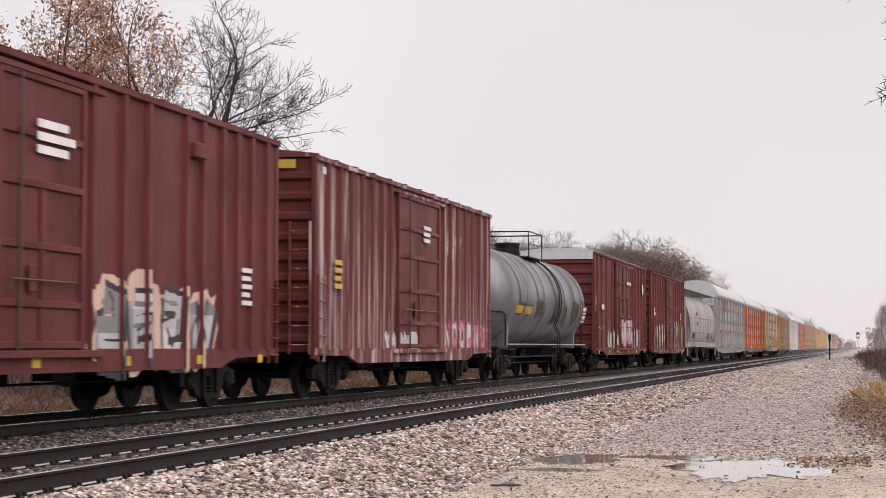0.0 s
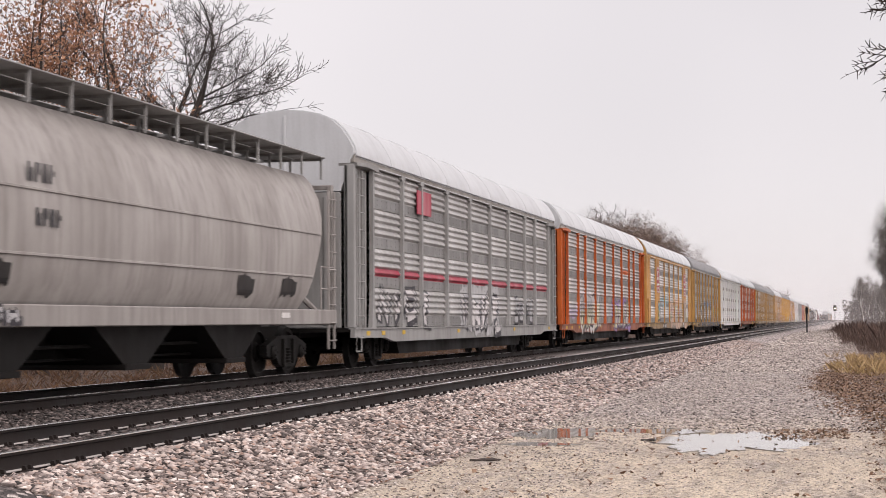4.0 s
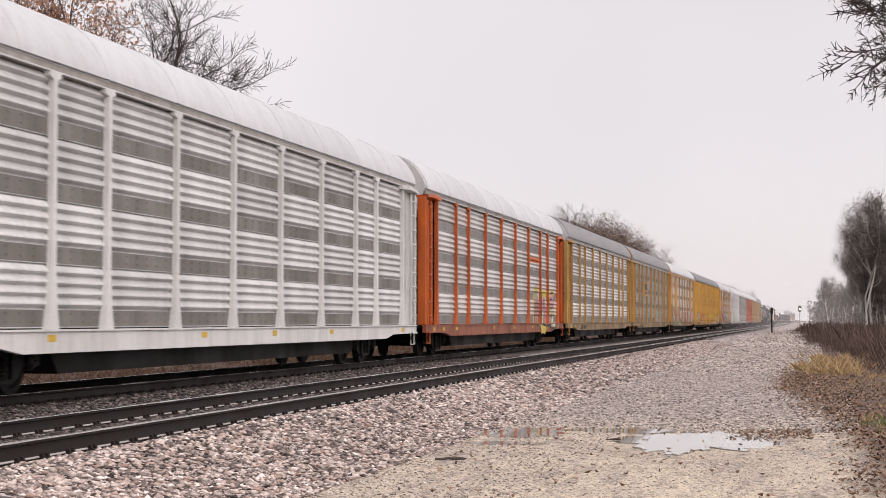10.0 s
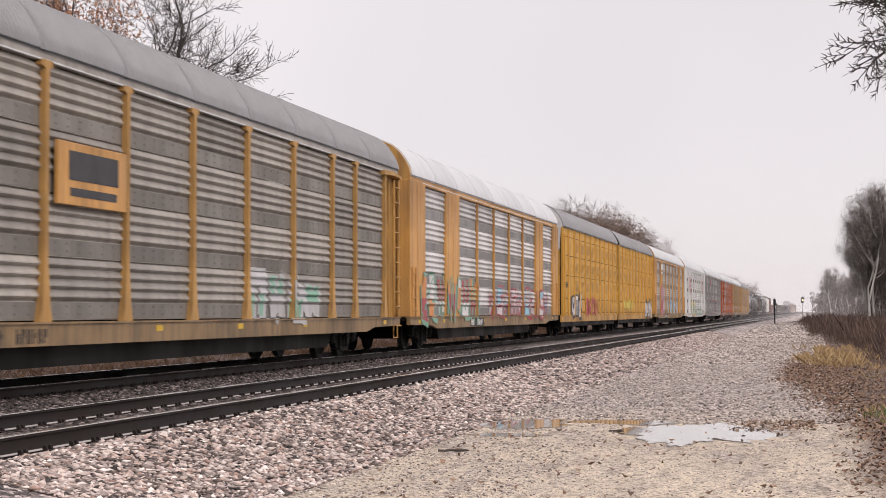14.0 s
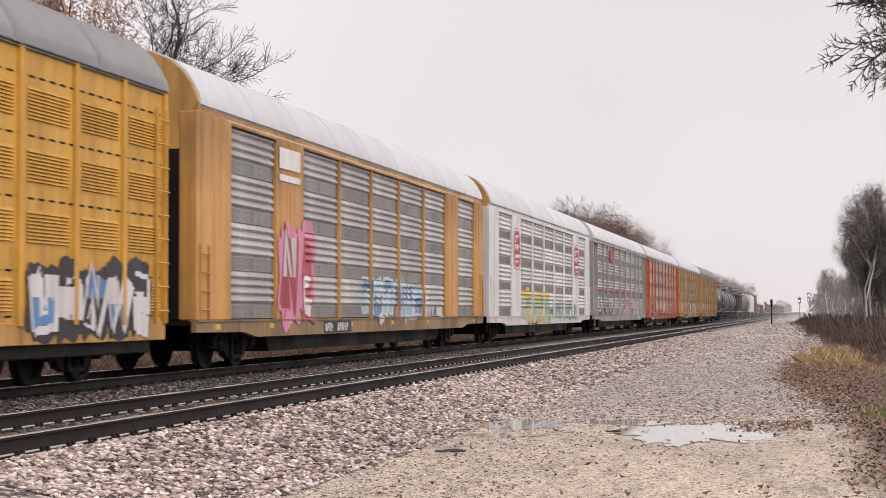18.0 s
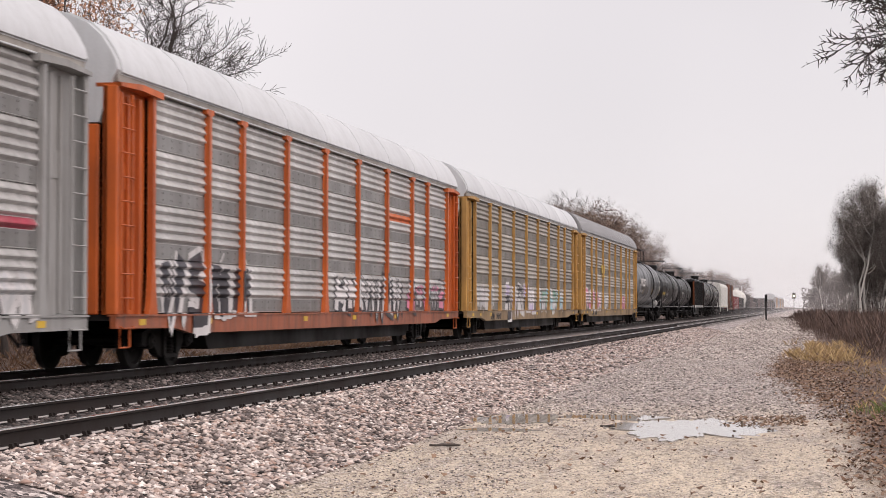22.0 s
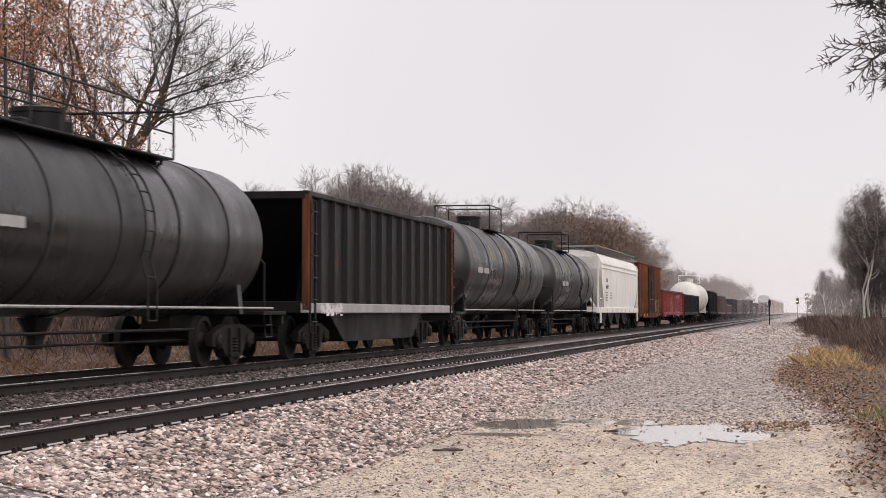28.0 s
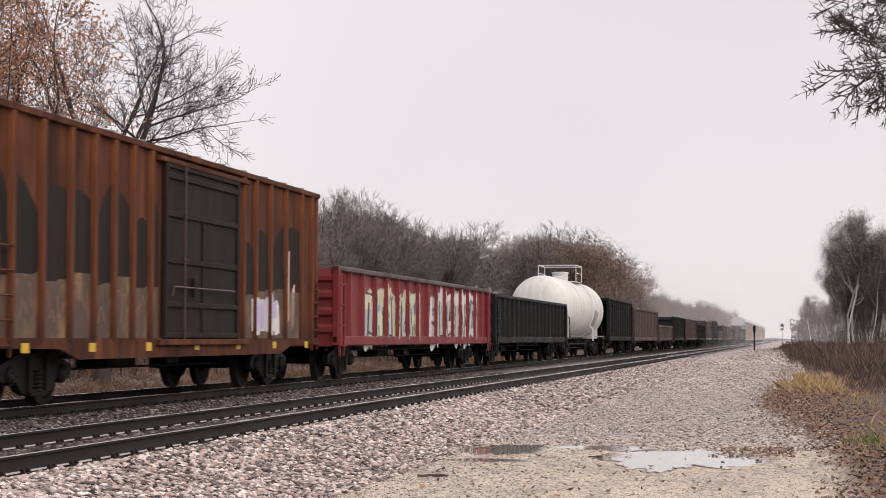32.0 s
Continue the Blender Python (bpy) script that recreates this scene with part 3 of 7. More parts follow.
def curl(rng, y, z, w, h, a0, a1):
    """Points along part of an oval."""
    n = 9
    return [(y + w / 2 * math.cos(radians(a0 + (a1 - a0) * i / n)) * rng.uniform(0.94, 1.06), z + h / 2 * math.sin(radians(a0 + (a1 - a0) * i / n))) for i in range(n + 1)]


FORMS = (
    (((-0.3, -0.5), (-0.32, 0.48), (0.3, 0.5), (0.32, -0.5)),),
    (((-0.32, 0.5), (-0.28, -0.46), (0.3, -0.48), (0.33, 0.46)),),
    (((-0.35, -0.5), (-0.3, 0.46), (0.3, -0.44), (0.36, 0.5)),),
    (((-0.3, -0.5), (-0.26, 0.5)), ((0.3, -0.5), (0.32, 0.48)), ((-0.3, 0.06), (0.3, -0.04))),
    (((-0.3, -0.44), (-0.36, 0.36), (0.26, 0.46), (0.34, -0.34), (-0.3, -0.44)),),
    (((-0.3, 0.5), (-0.26, -0.48), (0.36, -0.44)), ((-0.28, 0.42), (0.32, 0.4)), ((-0.26, 0.0), (0.2, 0.04))),
    (((0.32, 0.46), (-0.3, 0.4), (-0.22, 0.06), (0.3, -0.06), (0.26, -0.46), (-0.36, -0.48))),
    (((-0.42, 0.5), (-0.2, -0.48), (0.0, 0.3), (0.22, -0.5), (0.44, 0.48)),),
)
FORMS = tuple(q if isinstance(q[0][0], tuple) else (q,) for q in FORMS)


def graffiti(car, y0, y1, z0, z1, fills, line, seed, letters, coats, zs, label, cloud=None, shade=None):
    """Spray-painted block forms with no legible word; one part for each form, and one for the cloud behind.
    coats: (surface x at z, spans of y) pairs on which the paint lies."""
    rng = random.Random(seed)
    w = (y1 - y0) / letters
    zc, h = (z0 + z1) / 2, z1 - z0
    edge = min(0.11, 0.07 * h + 0.02)

    def coat(jobs):
        """jobs: (key, outline, lift, least z); all in one mesh with a colour for each."""
        mb, keys, slots = Mesher(), [], []
        for key, poly, lift, low in jobs:
            if key not in keys:
                keys.append(key)
            k = len(mb.f)
            for xf, spans in coats:
                fill_rows(mb, poly, [z for z in zs if z >= low], lambda z: xf(z) + 0.011 + lift, spans)
            slots += [keys.index(key)] * (len(mb.f) - k)
        if not mb.v:
            return
        me = mb.mesh("graffiti")
        me.materials.clear()
        for key in keys:
            me.materials.append(SPRAY[key])
        me.polygons.foreach_set("material_index", slots)
        ob = new("graffiti", me)
        ob.parent = car
        tagged(ob, label)

    if cloud:
        coat([(cloud, blob(rng, y0 + (i + 0.5) * w, zc + rng.uniform(-0.06, 0.1) * h, w * 1.15, h * rng.uniform(0.95, 1.25), 26, 0.16), 0.0005 * (i % 2), 0.0) for i in range(letters)])
    for i in range(letters):
        cy = y0 + (i + 0.5) * w + rng.uniform(-0.05, 0.05) * w
        hh = h * rng.uniform(0.86, 1.04)
        zl = zc + rng.uniform(-0.05, 0.05) * h
        fat = min(w * 0.33, hh * 0.30) * rng.uniform(0.85, 1.15)
        lean, flip = rng.uniform(-0.12, 0.16), rng.choice((-1, 1))
        limbs = []
        for pts in rng.choice(FORMS):
            q = [(flip * p * (w - fat) * 1.12 + rng.gauss(0, 0.03) * w, r * (hh - fat) + rng.gauss(0, 0.03) * hh) for p, r in pts]
            limbs.append([(cy + p + lean * r, zl + r) for p, r in q])
        up = 0.003 + 0.004 * (i % 2)
        fill, top = fills[i % len(fills)], fills[(i + 1) % len(fills)]
        split = zl + rng.uniform(-0.15, 0.2) * hh
        jobs = [(line, stroke([(p + 0.09, r - 0.07) for p, r in pts], fat + 1.6 * edge), up, 0.0) for pts in limbs]
        jobs += [(line, stroke(pts, fat + 2 * edge), up + 0.001, 0.0) for pts in limbs]
        jobs += [(fill, stroke(pts, fat), up + 0.0022, 0.0) for pts in limbs]
        jobs += [(top if top != fill else (shade or fill), stroke(pts, fat * 0.98), up + 0.0030, split) for pts in limbs]
        if shade:
            jobs += [(shade, stroke([(p - fat * 0.2, r) for p, r in pts[:2]], fat * 0.2), up + 0.0036, 0.0) for pts in limbs]
        for _ in range(rng.randint(1, 3)):
            a = (cy + rng.uniform(-0.45, 0.45) * w, zl + rng.uniform(-0.5, 0.3) * hh)
            jobs.append((line, stroke([a, (a[0] + rng.uniform(-0.1, 0.1) * w, a[1] + 0.12 * hh), (a[0] + rng.uniform(-0.2, 0.2) * w, a[1] + 0.24 * hh)], edge * rng.uniform(0.35, 0.7)), up + 0.0036, 0.0))
        coat(jobs)


def tag_scrawl(car, y0, y1, z0, z1, key, seed, xf, zs, spans, w=0.05, upright=False):
    """A thin sprayed scrawl."""
    rng = random.Random(seed)
    mb = Mesher()
    n = max(3, int((z1 - z0 if upright else y1 - y0) / 0.3))
    for i in range(n):
        f0 = (i + 0.1) / n
        pts = []
        for k in range(4):
            if upright:
                pts.append((rng.uniform(y0, y1), z0 + (f0 + k * 0.25 / n) * (z1 - z0)))
            else:
                pts.append((y0 + (f0 + k * 0.25 / n) * (y1 - y0), rng.uniform(z0, z1)))
        fill_rows(mb, stroke(pts, w), zs, lambda z: xf(z) + 0.006, spans)
    if mb.v:
        part("graffiti", mb.mesh("graffiti"), SPRAY[key], car, "thin sprayed scrawl in " + key)


def bars(car, y, z, x, rows, mat, label="line of stencilled marks", h=0.09, gap=0.06):
    """Stencilled data that cannot be read: plain bars."""
    mb = Mesher()
    for i, w in enumerate(rows):
        zz = z - i * (h + gap)
        mb.box(x, x + 0.004, y, y + w, zz - h, zz)
    return part("marking", mb.mesh("marking"), mat, car, label)


def marks(car, y, z, x, n, h, mat):
    """A stencilled group of n characters, as plain upright bars."""
    mb = Mesher()
    for i in range(n):
        y0 = y + i * h * 0.85
        mb.box(x, x + 0.004, y0, y0 + h * 0.22, z - h, z)
        mb.box(x, x + 0.004, y0 + h * 0.36, y0 + h * 0.55, z - h * (0.6 if i % 2 else 1.0), z - (h * 0.3 if i % 3 == 0 else 0))
    return part("marking", mb.mesh("marking"), mat, car, "stencilled reporting marks")


FLATS = {}                          # for each flat-sided car: (x, spans of y) of the surfaces that take paint
FLAT_ROWS = [0.4 + 0.04 * i for i in range(120)]
ANYWHERE = ((-40.0, 40.0),)
TRAIN = "cars of the freight train"

# ---------------------------------------------------------------- autoracks
SCREEN_Z0, SCREEN_Z1, TIERS = 0.95, 4.55, 4
HALF_W = 1.60


def tier_profile():
    """x and height of one sheet of corrugated screen: a flat band with ribs above it."""
    h = (SCREEN_Z1 - SCREEN_Z0) / TIERS
    pts = [(1.49, 0.0), (1.512, 0.01), (1.512, 0.265), (1.48, 0.272)]
    z, n = 0.28, 4
    s = (h - 0.012 - z) / n
    for i in range(n):
        pts += [(1.492, z + s * 0.06), (1.530, z + s * 0.22), (1.550, z + s * 0.36), (1.548, z + s * 0.48), (1.510, z + s * 0.84), (1.494, z + s * 0.97)]
        z += s
    pts += [(1.48, h - 0.008), (1.48, h - 0.004)]
    return pts


TIER = tier_profile()
SCREEN_ROWS = []
for _t in range(TIERS):
    SCREEN_ROWS += [(SCREEN_Z0 + _t * (SCREEN_Z1 - SCREEN_Z0) / TIERS + z, x) for x, z in TIER]


def screen_x(z):
    for (za, xa), (zb, xb) in zip(SCREEN_ROWS[:-1], SCREEN_ROWS[1:]):
        if za <= z <= zb:
            return xa + (xb - xa) * (z - za) / max(1e-6, zb - za)
    return 1.606 if z < SCREEN_Z0 else 1.55


SCREEN_ZS = [0.52 + 0.035 * i for i in range(12)]
for _z in [0.945] + [z for z, _ in SCREEN_ROWS]:
    # no step higher than 35 mm
    _n = max(1, math.ceil((_z - SCREEN_ZS[-1]) / 0.035))
    SCREEN_ZS += [SCREEN_ZS[-1] + (_z - SCREEN_ZS[-1]) * (k + 1) / _n for k in range(_n)]


def m_screen(w):
    def build(mb):
        mb.prism(TIER, "y", 0.012, w - 0.012, closed=False)
    return build


def m_band(w):
    """The flat strip below the ribs of a tier, with two rows of bolt heads."""
    def build(mb):
        mb.slab(1.500, 1.517, 0.01, w - 0.01, 0.02, 0.258, 0.003)
        for i in range(int(w / 0.42)):
            for z in (0.075, 0.19):
                mb.box(1.516, 1.526, 0.2 + i * 0.42, 0.24 + i * 0.42, z, z + 0.03)
    return build


def screen_bands(c, spans, screen_mat):
    h = (SCREEN_Z1 - SCREEN_Z0) / TIERS
    # the flat bands get a darker steel than the ribs above them
    mat = GALV_BAND if screen_mat in (GALV, GALV_MID) else GALV_BAND_DARK
    for a, b in spans:
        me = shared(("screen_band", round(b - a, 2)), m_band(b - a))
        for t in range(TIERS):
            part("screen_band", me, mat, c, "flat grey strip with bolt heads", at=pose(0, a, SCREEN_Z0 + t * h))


def m_rack_post(mb):
    o = [(-0.20, 0.9), (0.20, 0.9), (0.13, 1.15), (0.062, 1.75), (0.062, 4.45), (0.19, 4.49), (0.19, 4.57), (-0.19, 4.57), (-0.19, 4.49), (-0.062, 4.45), (-0.062, 1.75), (-0.13, 1.15)]
    mb.prism(o, "x", 1.52, 1.615)


def m_thin_post(mb):
    mb.slab(1.52, 1.60, -0.05, 0.05, 0.9, 4.56, 0.01)


def roof_arc(off=0.0):
    o = [(1.615, 4.70), (1.61, 4.76), (1.575, 4.90), (1.48, 5.08), (1.33, 5.30), (1.10, 5.50), (0.78, 5.64), (0.40, 5.72), (0, 5.75)]
    o = [(x + (off if x > 0 else 0), z + off) for x, z in o]
    return o + [(-x, z) for x, z in reversed(o[:-1])]


def m_roof_panel(w, ribbed=False):
    """One sheet of the arched roof with a lapped seam; some roofs are finely ribbed."""
    rows = [(0.0, 0.006), (0.09, 0.006), (0.10, 0.0)]
    if ribbed:
        k = int(w / 0.15)
        for i in range(1, k):
            y = 0.12 + i * (w - 0.14) / k
            rows += [(y - 0.05, 0.0), (y - 0.02, 0.016), (y + 0.02, 0.016), (y + 0.05, 0.0)]
    rows += [(w, 0.0), (w, -0.03), (0.0, -0.03)]

    def build(mb):
        k, n = len(mb.v), len(roof_arc())
        for y, off in rows:
            mb.v += [(x, y, z) for x, z in roof_arc(off)]
        for i in range(len(rows)):
            j = (i + 1) % len(rows)
            for q in range(n - 1):
                mb.f.append((k + i * n + q, k + i * n + q + 1, k + j * n + q + 1, k + j * n + q))
    return build


def side_sill(hl, deep=0.60):
    def build(mb):
        o = [(-hl, 0.92), (-hl, 0.72), (-hl + 2.6, 0.70), (-hl + 3.4, deep), (hl - 3.4, deep), (hl - 2.6, 0.70), (hl, 0.72), (hl, 0.92)]
        mb.prism(o, "x", 1.50, 1.60)
        mb.box(1.46, 1.63, -hl, hl, 0.905, 0.935)
    return build


RACK_POSTS = (-12.0, -9.25, -7.3, -4.4, -1.45, 1.45, 4.4, 7.3, 9.25, 12.0)


def rack_shell(c, hl, frame_mat, roof_mat, screen_mat, door_mat, hood_mat, sill_mat, flat=None):
    rail_mat = GALV_DARK if flat is None else frame_mat
    for s in (0, 180):
        part("side_sill", shared(("side_sill", round(hl, 2)), side_sill(hl)), sill_mat, c, at=pose(0, 0, 0, 0, 0, s))
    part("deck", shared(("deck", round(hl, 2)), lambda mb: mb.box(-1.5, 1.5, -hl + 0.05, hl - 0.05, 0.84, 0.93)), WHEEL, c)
    # block hung low to stand in for the shade below the sill as well
    part("underframe", shared(("underframe", round(hl, 2)), lambda mb: mb.prism([(-hl + 4.9, 0.84), (-hl + 5.4, 0.28), (hl - 5.4, 0.28), (hl - 4.9, 0.84)], "x", -1.2, 1.2)), WHEEL, c, "low dark underframe block that also stands in for shade below the sill")
    part("side_screen", shared(("far_screen", round(hl, 2)), lambda mb: mb.prism([(-x, z) for z, x in SCREEN_ROWS], "y", -hl + 1.5, hl - 1.5, closed=False)), screen_mat, c)
    for s in (-1, 1):
        part("roof_rail", shared(("roof_rail", round(hl, 2)), lambda mb: mb.slab(1.48, 1.575, -hl + 0.1, hl - 0.1, 4.55, 4.74, 0.01)), rail_mat, c, at=pose(0, 0, 0, 0, 0, 0 if s > 0 else 180))
    part("eave_flange", shared(("eave_flange", round(hl, 2)), lambda mb: mb.slab(1.52, 1.60, -hl + 1.6, hl - 1.6, 4.555, 4.58, 0.004)), ROOF_WHITE, c, "thin pale strip under the eaves")
    n = 9
    w = 2 * (hl - 0.15) / n
    for i in range(n):
        part("roof_panel", shared(("roof_panel", round(w, 2), roof_mat is ROOF_GREY), m_roof_panel(w, roof_mat is ROOF_GREY), 30), roof_mat, c, at=pose(0, -hl + 0.15 + i * w, 0))
    for s in (0, 180):
        turn = pose(0, 0, 0, 0, 0, s)
        for k in (-1, 1):
            door = part("end_door", shared("end_door", lambda mb: mb.slab(0.01, 1.28, -0.07, 0.0, 0.93, 3.9, 0.02)), door_mat, c, at=turn @ pose(0, hl - 0.02, 0) @ Matrix.Diagonal((k, 1, 1, 1)))
            part("door_rib", shared("door_rib", lambda mb: mb.slab(0.9, 0.98, 0, 0.04, 1.0, 3.8, 0.01)), door_mat, door)
        hood = [(x * 0.985, z - 0.02) for x, z in roof_arc()]
        part("end_hood", shared("end_hood", lambda mb: mb.prism([(-1.28, 3.92), (1.28, 3.92)] + [(1.5, 4.6)] + hood[1:-1] + [(-1.5, 4.6)], "y", -0.2, 0.0).slab(-0.03, 0.03, 0, 0.03, 4.0, 5.6, 0.01)), hood_mat, c, at=turn @ pose(0, hl - 0.02, 0))


def autorack(u0, u1, frame_mat, roof_mat, screen_mat, label, hood=None, door=None, sill=None):
    """Car with posts outside, corrugated screens and recessed ladder bays at its ends."""
    c, hl = car_root("autorack_car", label, u0, u1, TRAIN)
    rack_shell(c, hl, frame_mat, roof_mat, screen_mat, door or frame_mat, hood or roof_mat, sill or {YELLOW: SILL_YELLOW, ORANGE: SILL_ORANGE}.get(frame_mat, frame_mat))
    h = (SCREEN_Z1 - SCREEN_Z0) / TIERS
    k = (hl - 1.55) / 12.0
    ps = [p * k for p in RACK_POSTS]
    for a, b in zip(ps[:-1], ps[1:]):
        me = shared(("side_screen_sheet", round(b - a, 2)), m_screen(b - a))
        for t in range(TIERS):
            part("screen_sheet", me, screen_mat, c, at=pose(0, a, SCREEN_Z0 + t * h))
    screen_bands(c, [(ps[0], ps[-1])], screen_mat)
    for p in ps:
        part("post", shared("rack_post", m_rack_post), frame_mat, c, at=pose(0, p, 0))
    for s in (-1, 1):
        m = Matrix.Diagonal((1, s, 1, 1))
        part("end_bay", shared("end_bay", lambda mb: mb.slab(1.36, 1.44, -1.55, 0.0, 0.93, 4.5, 0.01).slab(1.44, 1.455, -0.95, -0.6, 2.9, 3.3, 0.004).slab(1.44, 1.50, -0.75, -0.7, 0.95, 4.4, 0.01)), frame_mat, c, at=pose(0, s * hl, 0) @ m)
        part("corner_post", shared("rack_corner", lambda mb: mb.slab(1.36, 1.6, -0.12, 0.0, 0.93, 4.5, 0.02)), frame_mat, c, at=pose(0, s * hl, 0) @ m)
        part("bay_stile", shared("bay_stile", lambda mb: mb.slab(1.43, 1.53, -1.2, -1.12, 0.93, 4.4, 0.01)), frame_mat, c, at=pose(0, s * hl, 0) @ m)
        part("end_canopy", shared("end_canopy", lambda mb: mb.prism([(-1.85, 4.46), (-0.9, 4.50), (-0.02, 4.47), (0.0, 4.53), (-0.9, 4.60), (-1.85, 4.57)], "x", 1.24, 1.66)), frame_mat, c, at=pose(0, s * hl, 0) @ m)
        ladder(c, 1.60, s * (hl - 0.38), 1.0, 3.4, frame_mat, 0.46, 9)
        part("grab_iron", shared("grab_iron", lambda mb: mb.tube([(1.6, -0.25, 0.75), (1.66, -0.25, 0.72), (1.66, 0.25, 0.72), (1.6, 0.25, 0.75)], 0.015, 5).tube([(1.58, -0.2, 0.72), (1.58, -0.2, 0.42), (1.58, 0.2, 0.42), (1.58, 0.2, 0.72)], 0.018, 5)), frame_mat, c, at=pose(0, s * (hl - 0.4), 0))
    if frame_mat is YELLOW:
        marks(c, -9.2 * k, 0.84, 1.602, 4, 0.2, INK)
        marks(c, -8.2 * k, 0.84, 1.602, 6, 0.2, INK)
    running_gear(c, hl, 9.95)
    for y in (-hl + 1.1, -hl + 2.4, -hl + 4.3, -3.1, 1.0, 5.2, hl - 1.6):
        part("reflector", shared("reflector", lambda mb: mb.slab(1.60, 1.606, -0.14, 0.14, 0.76, 0.86, 0.002)), SAFETY, c, at=pose(0, y, 0))
    return c, ps


def rack_spray(c, ps, y0, y1, z0, z1, fills, line, seed, letters, label, cloud=None, shade=None):
    """Lettering over screens and posts alike."""
    spans = [(p - 0.062, p + 0.062) for p in ps]
    graffiti(c, y0, y1, z0, z1, fills, line, seed, letters, ((screen_x, ANYWHERE), (lambda z: 1.612 if z > 0.95 else 1.0, spans)), SCREEN_ZS, label, cloud, shade)


def flush_rack(u0, u1, frame_mat, roof_mat, screen_mat, label, shield=None, solid=((-13.5, -11.7), (-8.9, -7.0), (7.7, 9.5), (12.1, 13.5)), hood=None, door=None):
    """Car with flat side panels between the screens."""
    c, hl = car_root("autorack_car", label, u0, u1, TRAIN)
    rack_shell(c, hl, frame_mat, roof_mat, screen_mat, door or frame_mat, hood or roof_mat, SILL_YELLOW if frame_mat is TAN else frame_mat, True)
    h = (SCREEN_Z1 - SCREEN_Z0) / TIERS
    k = hl / 13.55
    sol = [(max(-hl, a * k), min(hl, b * k)) for a, b in solid]
    sol[0], sol[-1] = (-hl, sol[0][1]), (sol[-1][0], hl)
    for a, b in sol:
        w = b - a
        part("side_panel", shared(("side_panel", round(w, 2)), lambda mb: mb.slab(1.50, 1.60, 0.0, w, 0.93, 4.58, 0.015).slab(1.6, 1.612, w * 0.47, w * 0.53, 0.95, 4.5, 0.004)), frame_mat, c, at=pose(0, a, 0))
    posts = []
    screen_bands(c, [(a, b) for (_, a), (b, _) in zip(sol[:-1], sol[1:])], screen_mat)
    for (_, a), (b, _) in zip(sol[:-1], sol[1:]):
        n = max(1, round((b - a) / 2.95))
        w = (b - a) / n
        me = shared(("side_screen_sheet", round(w, 2)), m_screen(w))
        for i in range(n):
            for t in range(TIERS):
                part("screen_sheet", me, screen_mat, c, at=pose(0, a + i * w, SCREEN_Z0 + t * h))
            if i:
                posts.append(a + i * w)
                part("post", shared("thin_post", m_thin_post), frame_mat, c, at=pose(0, a + i * w, 0))
        part("drip_rail", shared(("drip_rail", round(b - a, 2)), lambda mb: mb.slab(1.55, 1.61, 0, b - a, 4.50, 4.56, 0.01)), frame_mat, c, at=pose(0, a, 0))
    for s in (-1, 1):
        part("corner_post", shared("flush_corner", lambda mb: mb.slab(1.26, 1.595, -0.14, 0.0, 0.93, 4.58, 0.02)), frame_mat, c, at=pose(0, s * (hl - 0.004), 0) @ Matrix.Diagonal((1, s, 1, 1)))
        ladder(c, 1.62, s * (hl - 0.35), 0.95, 1.3, frame_mat, 0.42, 4)
    running_gear(c, hl, 9.95)
    for y in (-hl + 1.1, -hl + 4.3, -3.1, 1.0, 5.2, hl - 1.6):
        part("reflector", shared("reflector", lambda mb: mb.slab(1.60, 1.606, -0.14, 0.14, 0.76, 0.86, 0.002)), SAFETY, c, at=pose(0, y, 0))
    plate = part("number_board", shared("number_board", lambda mb: mb.slab(1.60, 1.608, -5.4, -3.1, 0.62, 0.88, 0.003)), INK, c, "black board with pale stencilled marks")
    for y, n in ((-5.3, 4), (-4.3, 6)):
        marks(plate, y, 0.84, 1.6085, n, 0.18, LETTER)
    if shield:
        for a, b in sol[1:-1]:
            y = (a + b) / 2
            o = [(-0.42, -0.74), (-0.72, -0.48), (-0.72, 0.48), (-0.42, 0.74), (0.42, 0.74), (0.72, 0.48), (0.72, -0.48), (0.42, -0.74)]
            sh = part("emblem", shared("emblem", lambda mb: mb.prism(o, "x", 1.613, 1.616)), SHIELD, c, "eight-sided crimson emblem", at=pose(0, y, 3.35))
            mb = Mesher()
            for i in range(8):
                (p0, q0), (p1, q1) = o[i], o[(i + 1) % 8]
                mb.prism([(p0 * 0.95, q0 * 0.95), (p1 * 0.95, q1 * 0.95), (p1 * 0.88, q1 * 0.88), (p0 * 0.88, q0 * 0.88)], "x", 1.616, 1.618)
            part("emblem_border", mb.mesh("emblem_border"), LETTER, sh, "thin pale border")
            mb = Mesher()
            for zz, a0, a1, hh in ((0.45, -0.42, 0.30, 0.10), (0.33, -0.42, -0.22, 0.22), (0.08, -0.5, -0.2, 0.2), (0.06, -0.08, 0.1, 0.26), (0.1, 0.22, 0.42, 0.12), (-0.26, -0.5, 0.48, 0.14), (-0.47, -0.38, -0.05, 0.13), (-0.45, 0.08, 0.34, 0.07)):
                mb.prism([(a0, zz - hh / 2), (a1, zz - hh / 2 + 0.03), (a1 + 0.03, zz + hh / 2), (a0 + 0.03, zz + hh / 2 - 0.02)], "x", 1.616, 1.618)
            part("emblem_bar", mb.mesh("emblem_bar"), LETTER, sh, "pale worn bars")
    return c, posts, sol


